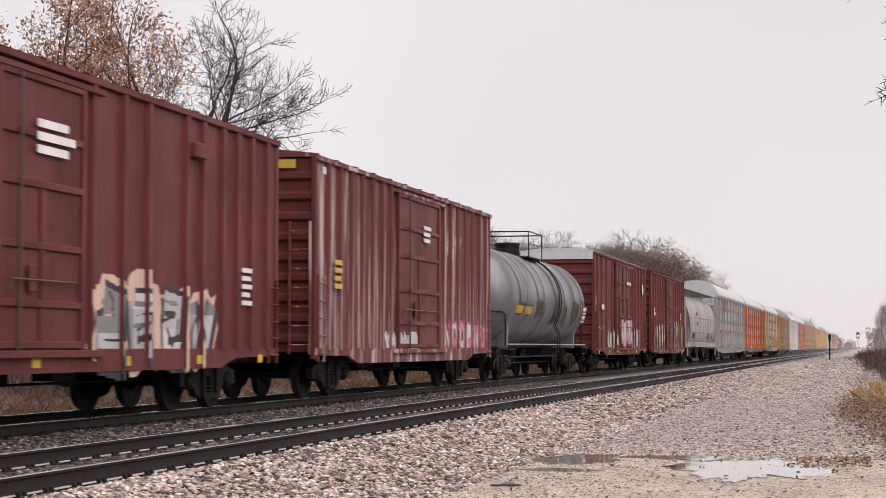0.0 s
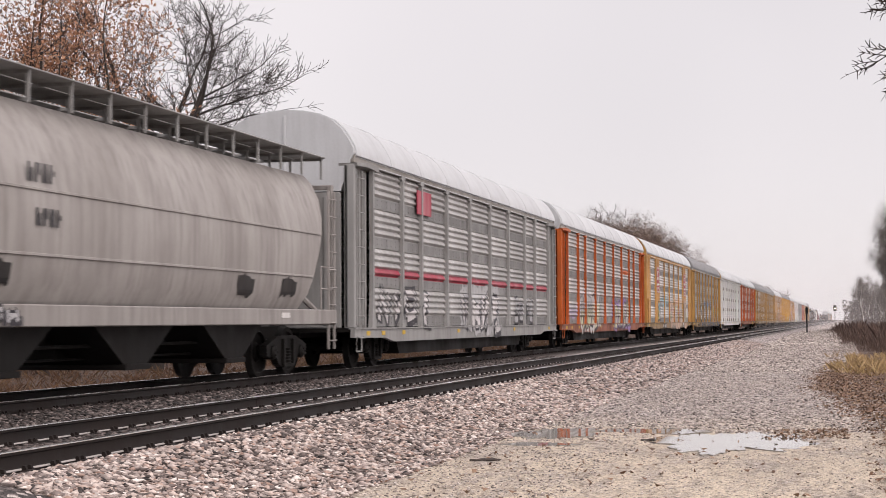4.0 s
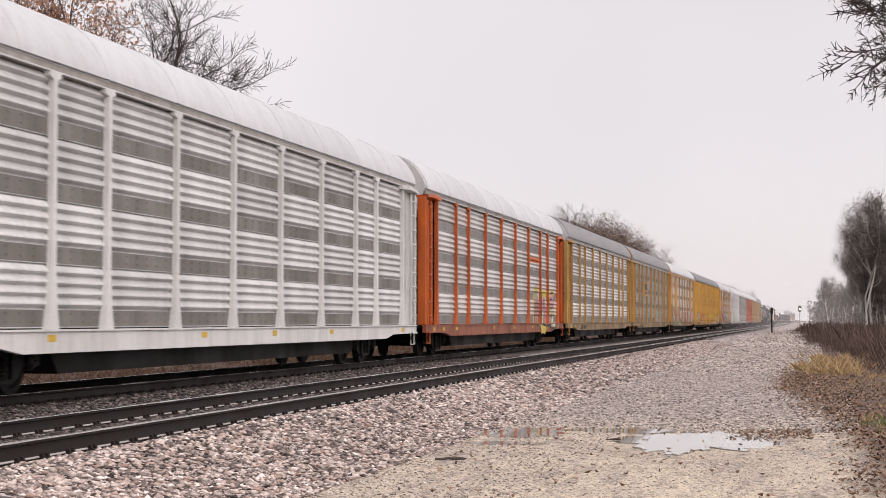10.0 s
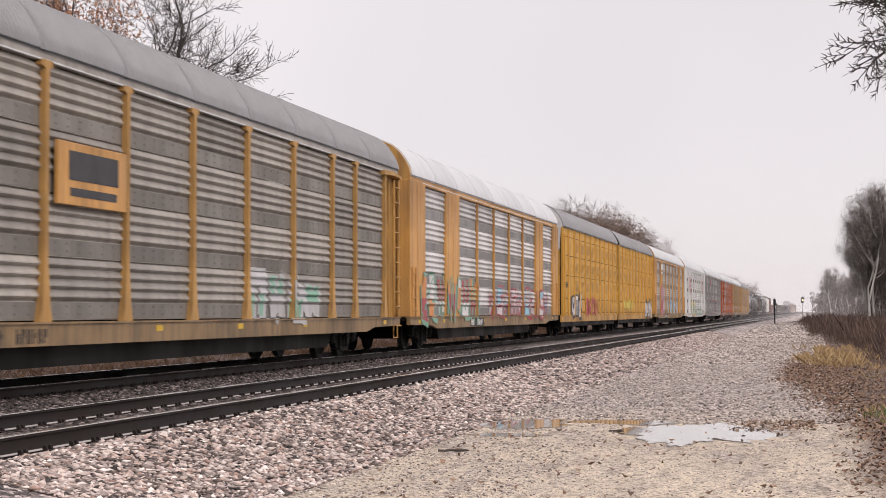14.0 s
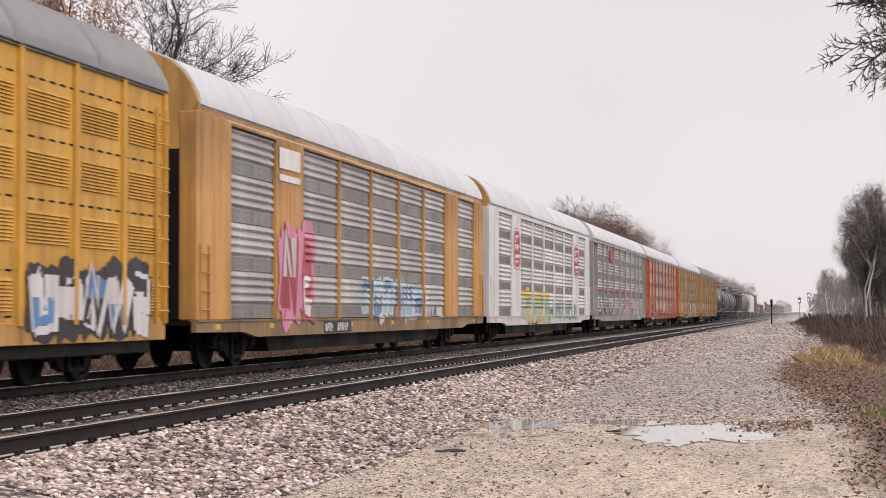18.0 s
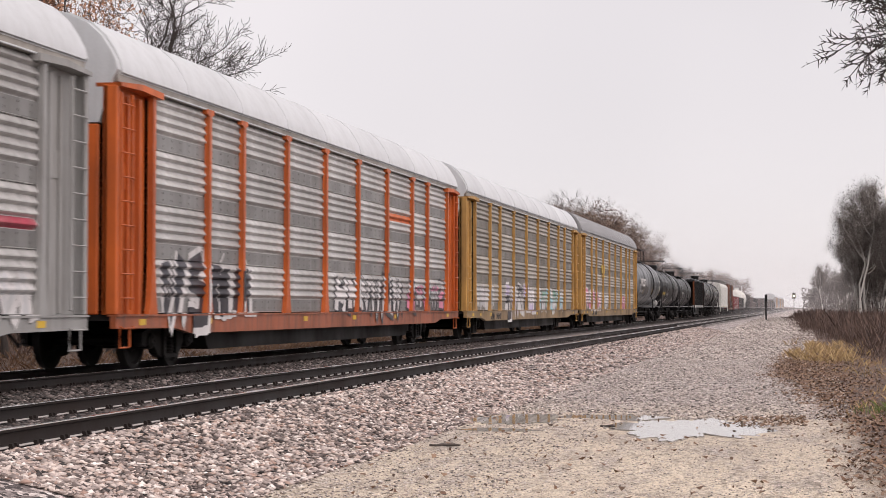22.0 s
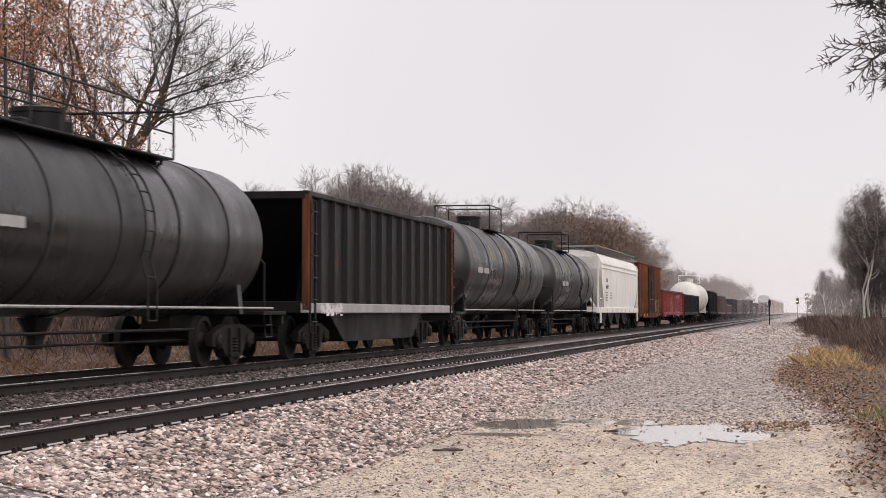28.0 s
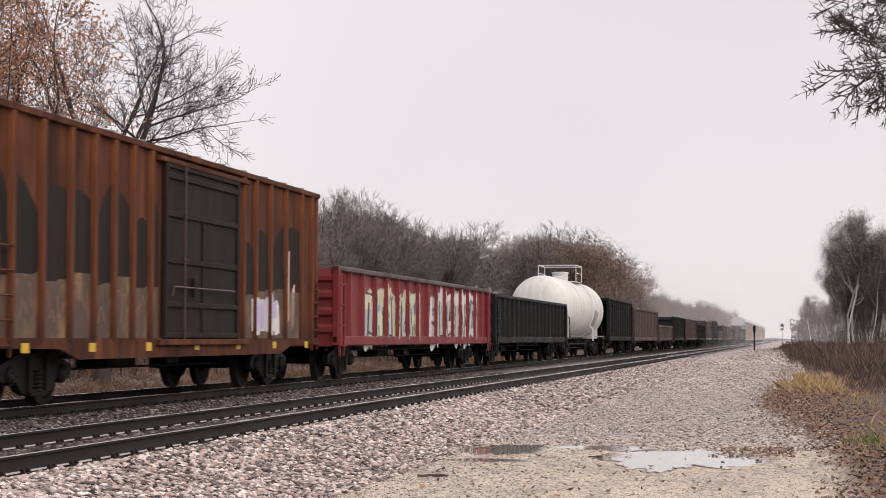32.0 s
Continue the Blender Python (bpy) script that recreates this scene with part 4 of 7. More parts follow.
def flush_spray(c, posts, sol, y0, y1, z0, z1, fills, line, seed, letters, label, cloud=None, shade=None):
    """Lettering that lies on screens, posts and flat panels."""
    gaps = [(a, b) for (_, a), (b, _) in zip(sol[:-1], sol[1:])]
    spans = [(p - 0.05, p + 0.05) for p in posts] + [(a, b) for a, b in sol]
    graffiti(c, y0, y1, z0, z1, fills, line, seed, letters, ((screen_x, gaps), (lambda z: 1.609, spans)), SCREEN_ZS, label, cloud, shade)


def m_louvre(w):
    """One pressed block of slanting slats."""
    prof = []
    for i in range(9):
        z = i * 0.05
        prof += [(1.541, z), (1.566, z + 0.008), (1.548, z + 0.036)]
    return lambda mb: mb.prism(prof + [(1.541, 0.46), (1.53, 0.46), (1.53, -0.01)], "y", 0.24, w - 0.2)


def m_rivet_rows(hl):
    def build(mb):
        for z in (1.0, 1.62, 2.62, 3.48, 4.3):
            y = -hl + 0.2
            while y < hl - 0.3:
                mb.box(1.539, 1.547, y, y + 0.2, z, z + 0.028)
                y += 0.34
    return build


def louvre_rack(u0, u1, label, first):
    """Half of an articulated pair with louvred flat panels."""
    c, hl = car_root("autorack_car", label, u0, u1, TRAIN)
    for s in (0, 180):
        part("side_sill", shared(("slim_sill", round(hl, 2)), lambda mb: mb.slab(1.46, 1.56, -hl, hl, 0.62, 0.93, 0.01)), YELLOW, c, at=pose(0, 0, 0, 0, 0, s))
        part("side_beam", shared(("side_beam", round(hl, 2)), lambda mb: mb.slab(1.30, 1.45, -hl + 0.4, hl - 0.4, 0.42, 0.66, 0.02)), WHEEL, c, at=pose(0, 0, 0, 0, 0, s))
    part("deck", shared(("deck", round(hl, 2)), lambda mb: mb.box(-1.5, 1.5, -hl + 0.05, hl - 0.05, 0.84, 0.93)), WHEEL, c)
    part("far_side", shared(("far_plain", round(hl, 2)), lambda mb: mb.slab(-1.55, -1.5, -hl, hl, 0.93, 4.72, 0.01)), YELLOW, c)
    n = 11
    w = 2 * hl / n
    for i in range(n):
        part("side_panel", shared(("louvre_panel", round(w, 2)), lambda mb: mb.slab(1.50, 1.54, 0.005, w - 0.005, 0.93, 4.72, 0.004)), BRIGHT_YELLOW, c, at=pose(0, -hl + i * w, 0))
        for z in (3.72, 2.86, 2.02, 1.08):
            if not (first and i < 2):
                part("louvre", shared(("louvre", round(w, 2)), m_louvre(w)), BRIGHT_YELLOW, c, at=pose(0, -hl + i * w, z))
        part("post", shared("louvre_post", lambda mb: mb.slab(1.53, 1.60, -0.06, 0.06, 0.88, 4.71, 0.012)), BRIGHT_YELLOW, c, at=pose(0, -hl + i * w + (0.06 if i == 0 else 0), 0))
    part("post", MESHES["louvre_post"], BRIGHT_YELLOW, c, at=pose(0, hl - 0.06, 0))
    tagged(part("rivet_seam", shared(("rivet_seam", round(hl, 2)), m_rivet_rows(hl)), SCORCH, c, "dark dashed line of rivets"), kind="stuff")
    for i in range(7):
        ww = 2 * hl / 7
        part("roof_panel", shared(("roof_panel", round(ww, 2), True), m_roof_panel(ww, True), 30), ROOF_GREY, c, at=pose(0, -hl + i * ww, 0))
    hood = [(x * 0.985, z - 0.02) for x, z in roof_arc()]
    for s in (0, 180):
        part("end_wall", shared("louvre_end", lambda mb: mb.prism([(-1.5, 0.93), (1.5, 0.93)] + [(1.5, 4.6)] + hood[1:-1] + [(-1.5, 4.6)], "y", -0.06, 0.0)), BLACK, c, at=pose(0, 0, 0, 0, 0, s) @ pose(0, hl - 0.02, 0))
    ladder(c, 1.61, (-1 if first else 1) * (hl - 0.3), 0.9, 3.5, BRIGHT_YELLOW, 0.42, 9)
    e = -1 if first else 1
    part("end_hood", shared("louvre_hood", lambda mb: mb.prism([(-1.45, 3.7), (1.45, 3.7)] + [(1.5, 4.6)] + hood[1:-1] + [(-1.5, 4.6)], "y", -0.02, 0.02)), ROOF_WHITE, c, at=pose(0, e * (hl + 0.02), 0))
    part("end_door", shared("louvre_door", lambda mb: mb.slab(-1.45, 1.45, -0.02, 0.02, 0.93, 3.69, 0.01)), BRIGHT_YELLOW, c, at=pose(0, e * (hl + 0.02), 0))
    running_gear(c, hl, hl - 2.6)
    return c, hl


# ---------------------------------------------------------------- boxcars
def m_hat_post(z0, z1, w=0.16, d=0.075):
    return lambda mb: mb.prism([(1.48, -w / 2), (1.48 + d, -w * 0.38), (1.48 + d, w * 0.38), (1.48, w / 2)], "z", z0, z1)


def m_box_end(top):
    def build(mb):
        n = 9
        prof = []
        z = 0.95
        s = (top - 0.25 - z) / n
        for i in range(n):
            prof += [(0.0, z), (0.0, z + s * 0.35), (0.07, z + s * 0.5), (0.07, z + s * 0.75), (0.0, z + s * 0.9)]
            z += s
        prof += [(0.0, top - 0.05), (-0.06, top - 0.05), (-0.06, 0.95)]
        mb.prism(prof, "x", -1.42, 1.42)
        for k in (-1, 1):
            mb.slab(k * 1.46 - 0.05, k * 1.46 + 0.05, -0.06, 0.09, 0.8, top, 0.015)
    return build


def sliding_door(c, a, w, top, mat):
    """Sliding door: sheet with cross battens, upright edges, lock bar and lever."""
    d = part("door", shared(("box_door", round(w, 2), top), lambda mb: mb.slab(1.50, 1.545, 0, w, 1.0, top - 0.22, 0.01)), mat, c, at=pose(0, a, 0))
    for z in (1.02, 1.55, 2.3, 3.1, 3.75, top - 0.32):
        if z < top - 0.3:
            part("batten", shared(("door_batten", round(w, 2)), lambda mb: mb.slab(1.545, 1.585, 0.11, w - 0.11, 0, 0.10, 0.012)), mat, d, at=pose(0, 0, z))
    for y in (0.0, w - 0.1):
        part("door_edge", shared(("door_edge", top), lambda mb: mb.slab(1.545, 1.59, 0, 0.10, 1.0, top - 0.22, 0.012)), mat, d, at=pose(0, y, 0))
    part("stiffener", shared("door_stiffener", lambda mb: mb.slab(1.545, 1.58, 0, 0.09, 1.1, 3.1, 0.01)), mat, d, at=pose(0, w * 0.48, 0))
    part("lock_rod", shared(("lock_rod", top), lambda mb: mb.tube([(1.61, 0, 1.0), (1.61, 0, top - 0.25)], 0.02, 6)), BROWN, d, at=pose(0, w * 0.22, 0))
    part("lever", shared(("door_lever", round(w, 2)), lambda mb: mb.tube([(1.60, 0.3, 1.75), (1.62, 0.32, 1.9), (1.62, w - 0.35, 1.9), (1.60, w - 0.3, 1.75)], 0.018, 5)), BROWN, d)
    part("lock_box", shared("lock_box", lambda mb: mb.slab(1.585, 1.63, -0.1, 0.1, 1.75, 2.1, 0.01)), mat, d, at=pose(0, w * 0.36, 0))


def boxcar(u0, u1, mat, label, posts, doors, top=4.8, roof_mat=None, door_mat=None, end_mat=None, sill=0.7, group=TRAIN):
    """posts: places along the side; doors: (start, width) pairs."""
    c, hl = car_root("boxcar", label, u0, u1, group)
    for s in (0, 180):
        part("side_wall", shared(("box_side", round(hl, 2), top), lambda mb: mb.slab(1.44, 1.485, -hl + 0.02, hl - 0.02, 0.95, top - 0.02, 0.006)), mat, c, at=pose(0, 0, 0, 0, 0, s))
        part("side_sill", shared(("box_sill", round(hl, 2), sill), lambda mb: mb.prism([(-hl, 1.02), (-hl, 0.88), (-hl + 2.2, 0.86), (-hl + 2.9, sill), (hl - 2.9, sill), (hl - 2.2, 0.86), (hl, 0.88), (hl, 1.02)], "x", 1.46, 1.53)), mat, c, at=pose(0, 0, 0, 0, 0, s))
        part("eave_rail", shared(("eave_rail", round(hl, 2), top), lambda mb: mb.slab(1.44, 1.56, -hl, hl, top - 0.1, top, 0.012)), mat, c, at=pose(0, 0, 0, 0, 0, s))
        part("end_wall", shared(("box_end", top), m_box_end(top)), end_mat or mat, c, at=pose(0, 0, 0, 0, 0, s) @ pose(0, hl - 0.06, 0))
    part("floor", shared(("box_floor", round(hl, 2)), lambda mb: mb.box(-1.45, 1.45, -hl + 0.1, hl - 0.1, 0.93, 1.03)), WHEEL, c)
    n = 12
    w = 2 * hl / n
    ro = [(1.56, top), (0.8, top + 0.09), (0, top + 0.12), (-0.8, top + 0.09), (-1.56, top)]
    for i in range(n):
        part("roof_panel", shared(("box_roof", round(w, 2), top), lambda mb: mb.prism(ro + [(-1.5, top - 0.03), (1.5, top - 0.03)], "y", 0.005, w - 0.005).prism([(x, z + 0.03) for x, z in ro] + [(-1.5, top - 0.03), (1.5, top - 0.03)], "y", 0.0, 0.07)), roof_mat or mat, c, at=pose(0, -hl + i * w, 0))
    for p in posts:
        part("side_post", shared(("hat_post", top), m_hat_post(0.98, top - 0.1)), mat, c, at=pose(0, p, 0))
    FLATS[c.name] = [(1.481, ANYWHERE), (1.551, [(p - 0.055, p + 0.055) for p in posts]), (1.541, [(a, a + w) for a, w in doors])]
    for a, w in doors:
        sliding_door(c, a, w, top, door_mat or mat)
    if doors:
        a, b = min(d[0] for d in doors), max(d[0] + d[1] for d in doors)
        part("door_track", shared(("door_track", round(b - a, 2), top), lambda mb: mb.slab(1.48, 1.62, -0.3, b - a + 0.6, 0.90, 1.0, 0.01)), mat, c, at=pose(0, a, 0))
        part("door_track", shared(("door_track_top", round(b - a, 2), top), lambda mb: mb.slab(1.48, 1.6, -0.3, b - a + 0.6, top - 0.24, top - 0.16, 0.01)), mat, c, at=pose(0, a, 0))
    for s in (-1, 1):
        ladder(c, 1.53, s * (hl - 0.32), 0.75, 1.5 if s > 0 else 1.7, mat, 0.42, 5)
        ladder(c, 1.2, s * (hl + 0.05), 0.9, 2.6, mat, 0.42, 7, turn=90 * s)
    running_gear(c, hl, hl - 2.35, 0.35)
    return c, hl


# ---------------------------------------------------------------- tank cars
def m_barrel(hb, r, zc):
    def build(mb):
        head = [(r * math.sin(a), -hb + 0.75 * (1 - math.cos(a)) - 0.0) for a in [math.pi / 2 * i / 9 for i in range(10)]]
        head[0] = (0.02, -hb)
        prof = head + [(q, -s) for q, s in reversed(head)]
        mb.lathe(prof, "y", (0, 0, zc), 48)
    return build


def m_tank_band(r, zc):
    return lambda mb: mb.lathe([(r - 0.01, -0.05), (r + 0.018, -0.05), (r + 0.018, 0.05), (r - 0.01, 0.05)], "y", (0, 0, zc), 48)


def m_platform(r, zc, long):
    def build(mb):
        t = zc + r
        a = long / 2
        for x in (-0.75, 0.75):
            mb.slab(x - 0.25, x + 0.25, -a, a, t - 0.16, t - 0.12, 0.01)
            for y in (-a, a):
                mb.tube([(x, y, t - 0.7), (x, y, t - 0.1)], 0.03, 5)
    return build


def m_platform_rail(long):
    """The rail along one side: posts, top bar and middle bar."""
    def build(mb):
        a, n = long / 2, 6 if long > 3 else 1
        for i in range(n + 1):
            mb.tube([(0, -a + i * long / n, 0), (0, -a + i * long / n, 0.85)], 0.022, 5)
        mb.tube([(0, -a, 0.85), (0, a, 0.85)], 0.024, 5)
        mb.tube([(0, -a, 0.45), (0, a, 0.45)], 0.018, 5)
    return build


def m_end_platform(mb):
    mb.slab(-1.45, 1.45, -0.75, 0.75, 0.98, 1.06, 0.015)
    mb.slab(-1.4, 1.4, 0.62, 0.72, 0.78, 0.98, 0.015)
    for s in (-1, 1):
        mb.tube([(s * 1.4, -0.6, 1.05), (s * 1.4, -0.6, 2.0), (s * 1.3, -0.55, 2.1), (s * 0.4, 0.5, 2.1), (s * 0.3, 0.6, 2.0), (s * 0.3, 0.6, 1.05)], 0.026, 6)
        mb.tube([(s * 1.4, -0.62, 1.0), (s * 1.44, -0.62, 0.55), (s * 1.44, -0.2, 0.55), (s * 1.4, -0.2, 1.0)], 0.024, 6)
        mb.tube([(s * 1.44, -0.62, 0.78), (s * 1.44, -0.2, 0.78)], 0.02, 6)


def m_saddle(r, zc):
    def build(mb):
        o = [(-1.25, 1.0), (1.25, 1.0)] + [(r * math.sin(a), zc - r * math.cos(a)) for a in [0.95 - 1.9 * i / 12 for i in range(13)]]
        mb.prism(o, "y", -0.12, 0.12)
    return build


def tank_car(u0, u1, mat, label, r=1.60, zc=2.66, long=2.4, bands=(-4.5, -1.6, 1.6, 4.5), rail_mat=None, group=TRAIN):
    c, hl = car_root("tank_car", label, u0, u1, group)
    hb = hl - 0.95
    part("barrel", shared(("barrel", round(hb, 2), r, zc), m_barrel(hb, r, zc), 40), mat, c)
    for b in bands:
        part("tank_band", shared(("tank_band", r, zc), m_tank_band(r, zc), 40), mat, c, at=pose(0, b, 0))
    dome = part("dome", shared(("dome", r, zc), lambda mb: mb.lathe([(0.42, 0), (0.42, 0.36), (0.45, 0.37), (0.45, 0.44), (0.3, 0.47), (0.05, 0.47)], "z", (0, 0, zc + r - 0.06), 20).slab(-0.2, 0.2, -1.0, -0.6, zc + r - 0.1, zc + r + 0.16, 0.03).lathe([(0.1, 0), (0.1, 0.3), (0.03, 0.34)], "z", (0.15, 0.8, zc + r - 0.05), 10), 30), BLACK if rail_mat is None else rail_mat, c)
    part("platform", shared(("platform", r, zc, long), m_platform(r, zc, long)), rail_mat or BLACK, c)
    for x in (-0.98, 0.98):
        part("side_rail", shared(("platform_rail", long), m_platform_rail(long)), rail_mat or BLACK, c, at=pose(x, 0, zc + r - 0.14))
    for y in (-long / 2, long / 2):
        part("end_bar", shared("platform_end_bar", lambda mb: mb.tube([(-0.98, 0, 0.85), (0.98, 0, 0.85)], 0.024, 5)), rail_mat or BLACK, c, at=pose(0, y, zc + r - 0.14))
    # ladder that follows the barrel from the sill to the platform
    def m_tank_ladder(mb):
        arc = [(r * math.cos(a) + 0.12, zc + r * math.sin(a)) for a in [-0.9 + 0.18 * i for i in range(12)]]
        pts = [(1.62, 0.9), (1.62, 1.5)] + [(max(x, 0.85), z) for x, z in arc if z > 1.7]
        pts = [(max(x, 0.85), z) for x, z in pts]
        for s in (-0.2, 0.2):
            mb.tube([(x, s, z) for x, z in pts], 0.02, 5)
        for i in range(9):
            f = i / 8 * (len(pts) - 1.01)
            k = int(f)
            x, z = (pts[k][j] + (pts[k + 1][j] - pts[k][j]) * (f - k) for j in (0, 1))
            mb.tube([(x, -0.2, z), (x, 0.2, z)], 0.015, 5)
    part("ladder", shared(("tank_ladder", r, zc), m_tank_ladder), rail_mat or BLACK, c, at=pose(0, 0.9, 0))
    part("hand_rail", shared(("tank_handrail", round(hl, 2)), lambda mb: mb.tube([(1.5, -hl + 1.1, 1.12), (1.5, hl - 1.1, 1.12)], 0.024, 6).tube([(-1.5, -hl + 1.1, 1.12), (-1.5, hl - 1.1, 1.12)], 0.024, 6)), GREYPAINT, c, "thin light hand rail")
    for s in (0, 180):
        e = pose(0, 0, 0, 0, 0, s)
        part("end_platform", shared("end_platform", m_end_platform), BLACK, c, at=e @ pose(0, hl - 0.75, 0))
        part("saddle", shared(("saddle", r, zc), m_saddle(r, zc)), mat, c, at=e @ pose(0, hl - 2.3, 0))
    part("outlet", shared("tank_outlet", lambda mb: mb.lathe([(0.3, 0.95), (0.22, 0.8), (0.14, 0.6), (0.14, 0.45)], "z", (0, 0, 0), 12)), BLACK, c)
    running_gear(c, hl, hl - 2.3, sill=False)
    return c, hl, hb


def tank_x(r, zc, lift=0.004):
    return lambda z: math.sqrt(max(0.05, r * r - (z - zc) ** 2)) + lift


def tank_patch(c, poly, mat, r, zc, lift=0.004, label="", name="marking"):
    mb = Mesher()
    fill_rows(mb, poly, [zc - r * 0.9 + 0.06 * i for i in range(int(r * 1.85 / 0.06))], tank_x(r, zc, lift), ANYWHERE)
    if mb.v:
        part(name, mb.mesh(name), mat, c, label)


# ---------------------------------------------------------------- hopper cars and gondolas
def loft_sides(prof, reach):
    """prof: half outline (x, z) from the bottom up; reach(z): half the length there."""
    def build(mb):
        n = len(prof)
        k = len(mb.v)
        for sx, sy in ((1, -1), (1, 1), (-1, 1), (-1, -1)):
            for x, z in prof:
                mb.v.append((sx * x, sy * reach(z), z))
        for q in range(4):
            p = (q + 1) % 4
            for i in range(n - 1):
                mb.f.append((k + q * n + i, k + p * n + i, k + p * n + i + 1, k + q * n + i + 1))
        mb.f.append(tuple(k + q * n for q in range(4)))
        mb.f.append(tuple(k + q * n + n - 1 for q in (3, 2, 1, 0)))
    return build


def m_walkway(hl, z):
    def build(mb):
        for x in (-0.45, 0.35, 1.05):
            mb.slab(x - 0.33, x + 0.33, -hl + 0.15, hl - 0.15, z + 0.19, z + 0.215, 0.006)
        n = 14
        for i in range(n + 1):
            y = -hl + 0.2 + i * (2 * hl - 0.4) / n
            mb.box(-0.66, 1.33, y - 0.025, y + 0.025, z + 0.14, z + 0.19)
            mb.box(1.28, 1.32, y - 0.025, y + 0.025, z - 0.25, z + 0.15)
            mb.box(0.6, 0.64, y - 0.025, y + 0.025, z - 0.1, z + 0.15)
    return build


def covered_hopper(u0, u1, mat, label, prof, reach, top, ribs=(), bays=3, group=TRAIN):
    c, hl = car_root("covered_hopper", label, u0, u1, group)
    part("body", shared(("hopper_body", top, round(hl, 2)), loft_sides(prof, reach(hl)), 28), mat, c)
    for s in (0, 180):
        part("side_sill", shared(("hopper_sill", round(hl, 2)), lambda mb: mb.slab(1.42, 1.56, -hl + 0.25, hl - 0.25, 1.02, 1.32, 0.015)), mat, c, at=pose(0, 0, 0, 0, 0, s))
    part("walkway", shared(("walkway", round(hl, 2), top), m_walkway(hl - 0.3, top)), GREYPAINT, c, "grey steel running boards on thin brackets")
    for i in range(bays):
        y = (i - (bays - 1) / 2) * (2 * hl - 6.4) / bays
        # outlets in near-black steel: the shade below the sill is in their colour
        part("outlet", shared("hopper_outlet", lambda mb: mb.prism([(-1.7, 1.1), (1.7, 1.1), (0.45, 0.42), (-0.45, 0.42)], "x", -1.15, 1.15).slab(-1.2, 1.2, -0.5, 0.5, 0.34, 0.43, 0.01)), WHEEL, c, at=pose(0, y, 0))
    for s in (0, 180):
        e = pose(0, 0, 0, 0, 0, s)
        part("end_frame", shared(("hopper_end", top), lambda mb: mb.slab(-1.5, 1.5, -0.1, 0.1, 1.0, 1.3, 0.02).slab(1.36, 1.46, -0.08, 0.08, 1.3, top - 0.35, 0.01).slab(-1.46, -1.36, -0.08, 0.08, 1.3, top - 0.35, 0.01).slab(-1.46, 1.46, -0.06, 0.06, top - 0.45, top - 0.35, 0.01).slab(-0.4, 0.4, -0.9, -0.1, 1.3, 1.7, 0.02).tube([(1.2, -0.4, 1.3), (0.3, -1.9, 2.6)], 0.06, 6).tube([(-1.2, -0.4, 1.3), (-0.3, -1.9, 2.6)], 0.06, 6)), mat, c, at=e @ pose(0, hl - 0.2, 0))
        ladder(c, 1.52, (hl - 0.5) if s == 0 else -(hl - 0.5), 0.5, top - 1.0 if s == 0 else 0.75, mat, 0.42, 9 if s == 0 else 2)
        part("end_rail", shared("hopper_rail", lambda mb: mb.tube([(1.5, 0.2, 1.3), (1.5, 0.2, 2.2), (1.5, -0.7, 2.2), (1.5, -0.7, 1.3)], 0.02, 5).tube([(1.5, 0.2, 1.75), (1.5, -0.7, 1.75)], 0.018, 5)), mat, c, at=e @ pose(0, hl - 0.5, 0) @ Matrix.Diagonal((1 if s == 0 else -1, 1, 1, 1)))
    part("brake_tank", shared("brake_tank", lambda mb: mb.lathe([(0.05, -0.5), (0.22, -0.42), (0.22, 0.42), (0.05, 0.5)], "x", (0.4, -hl + 1.5, 1.6), 14), 40), WHEEL, c)
    running_gear(c, hl, hl - 2.2)
    return c, hl


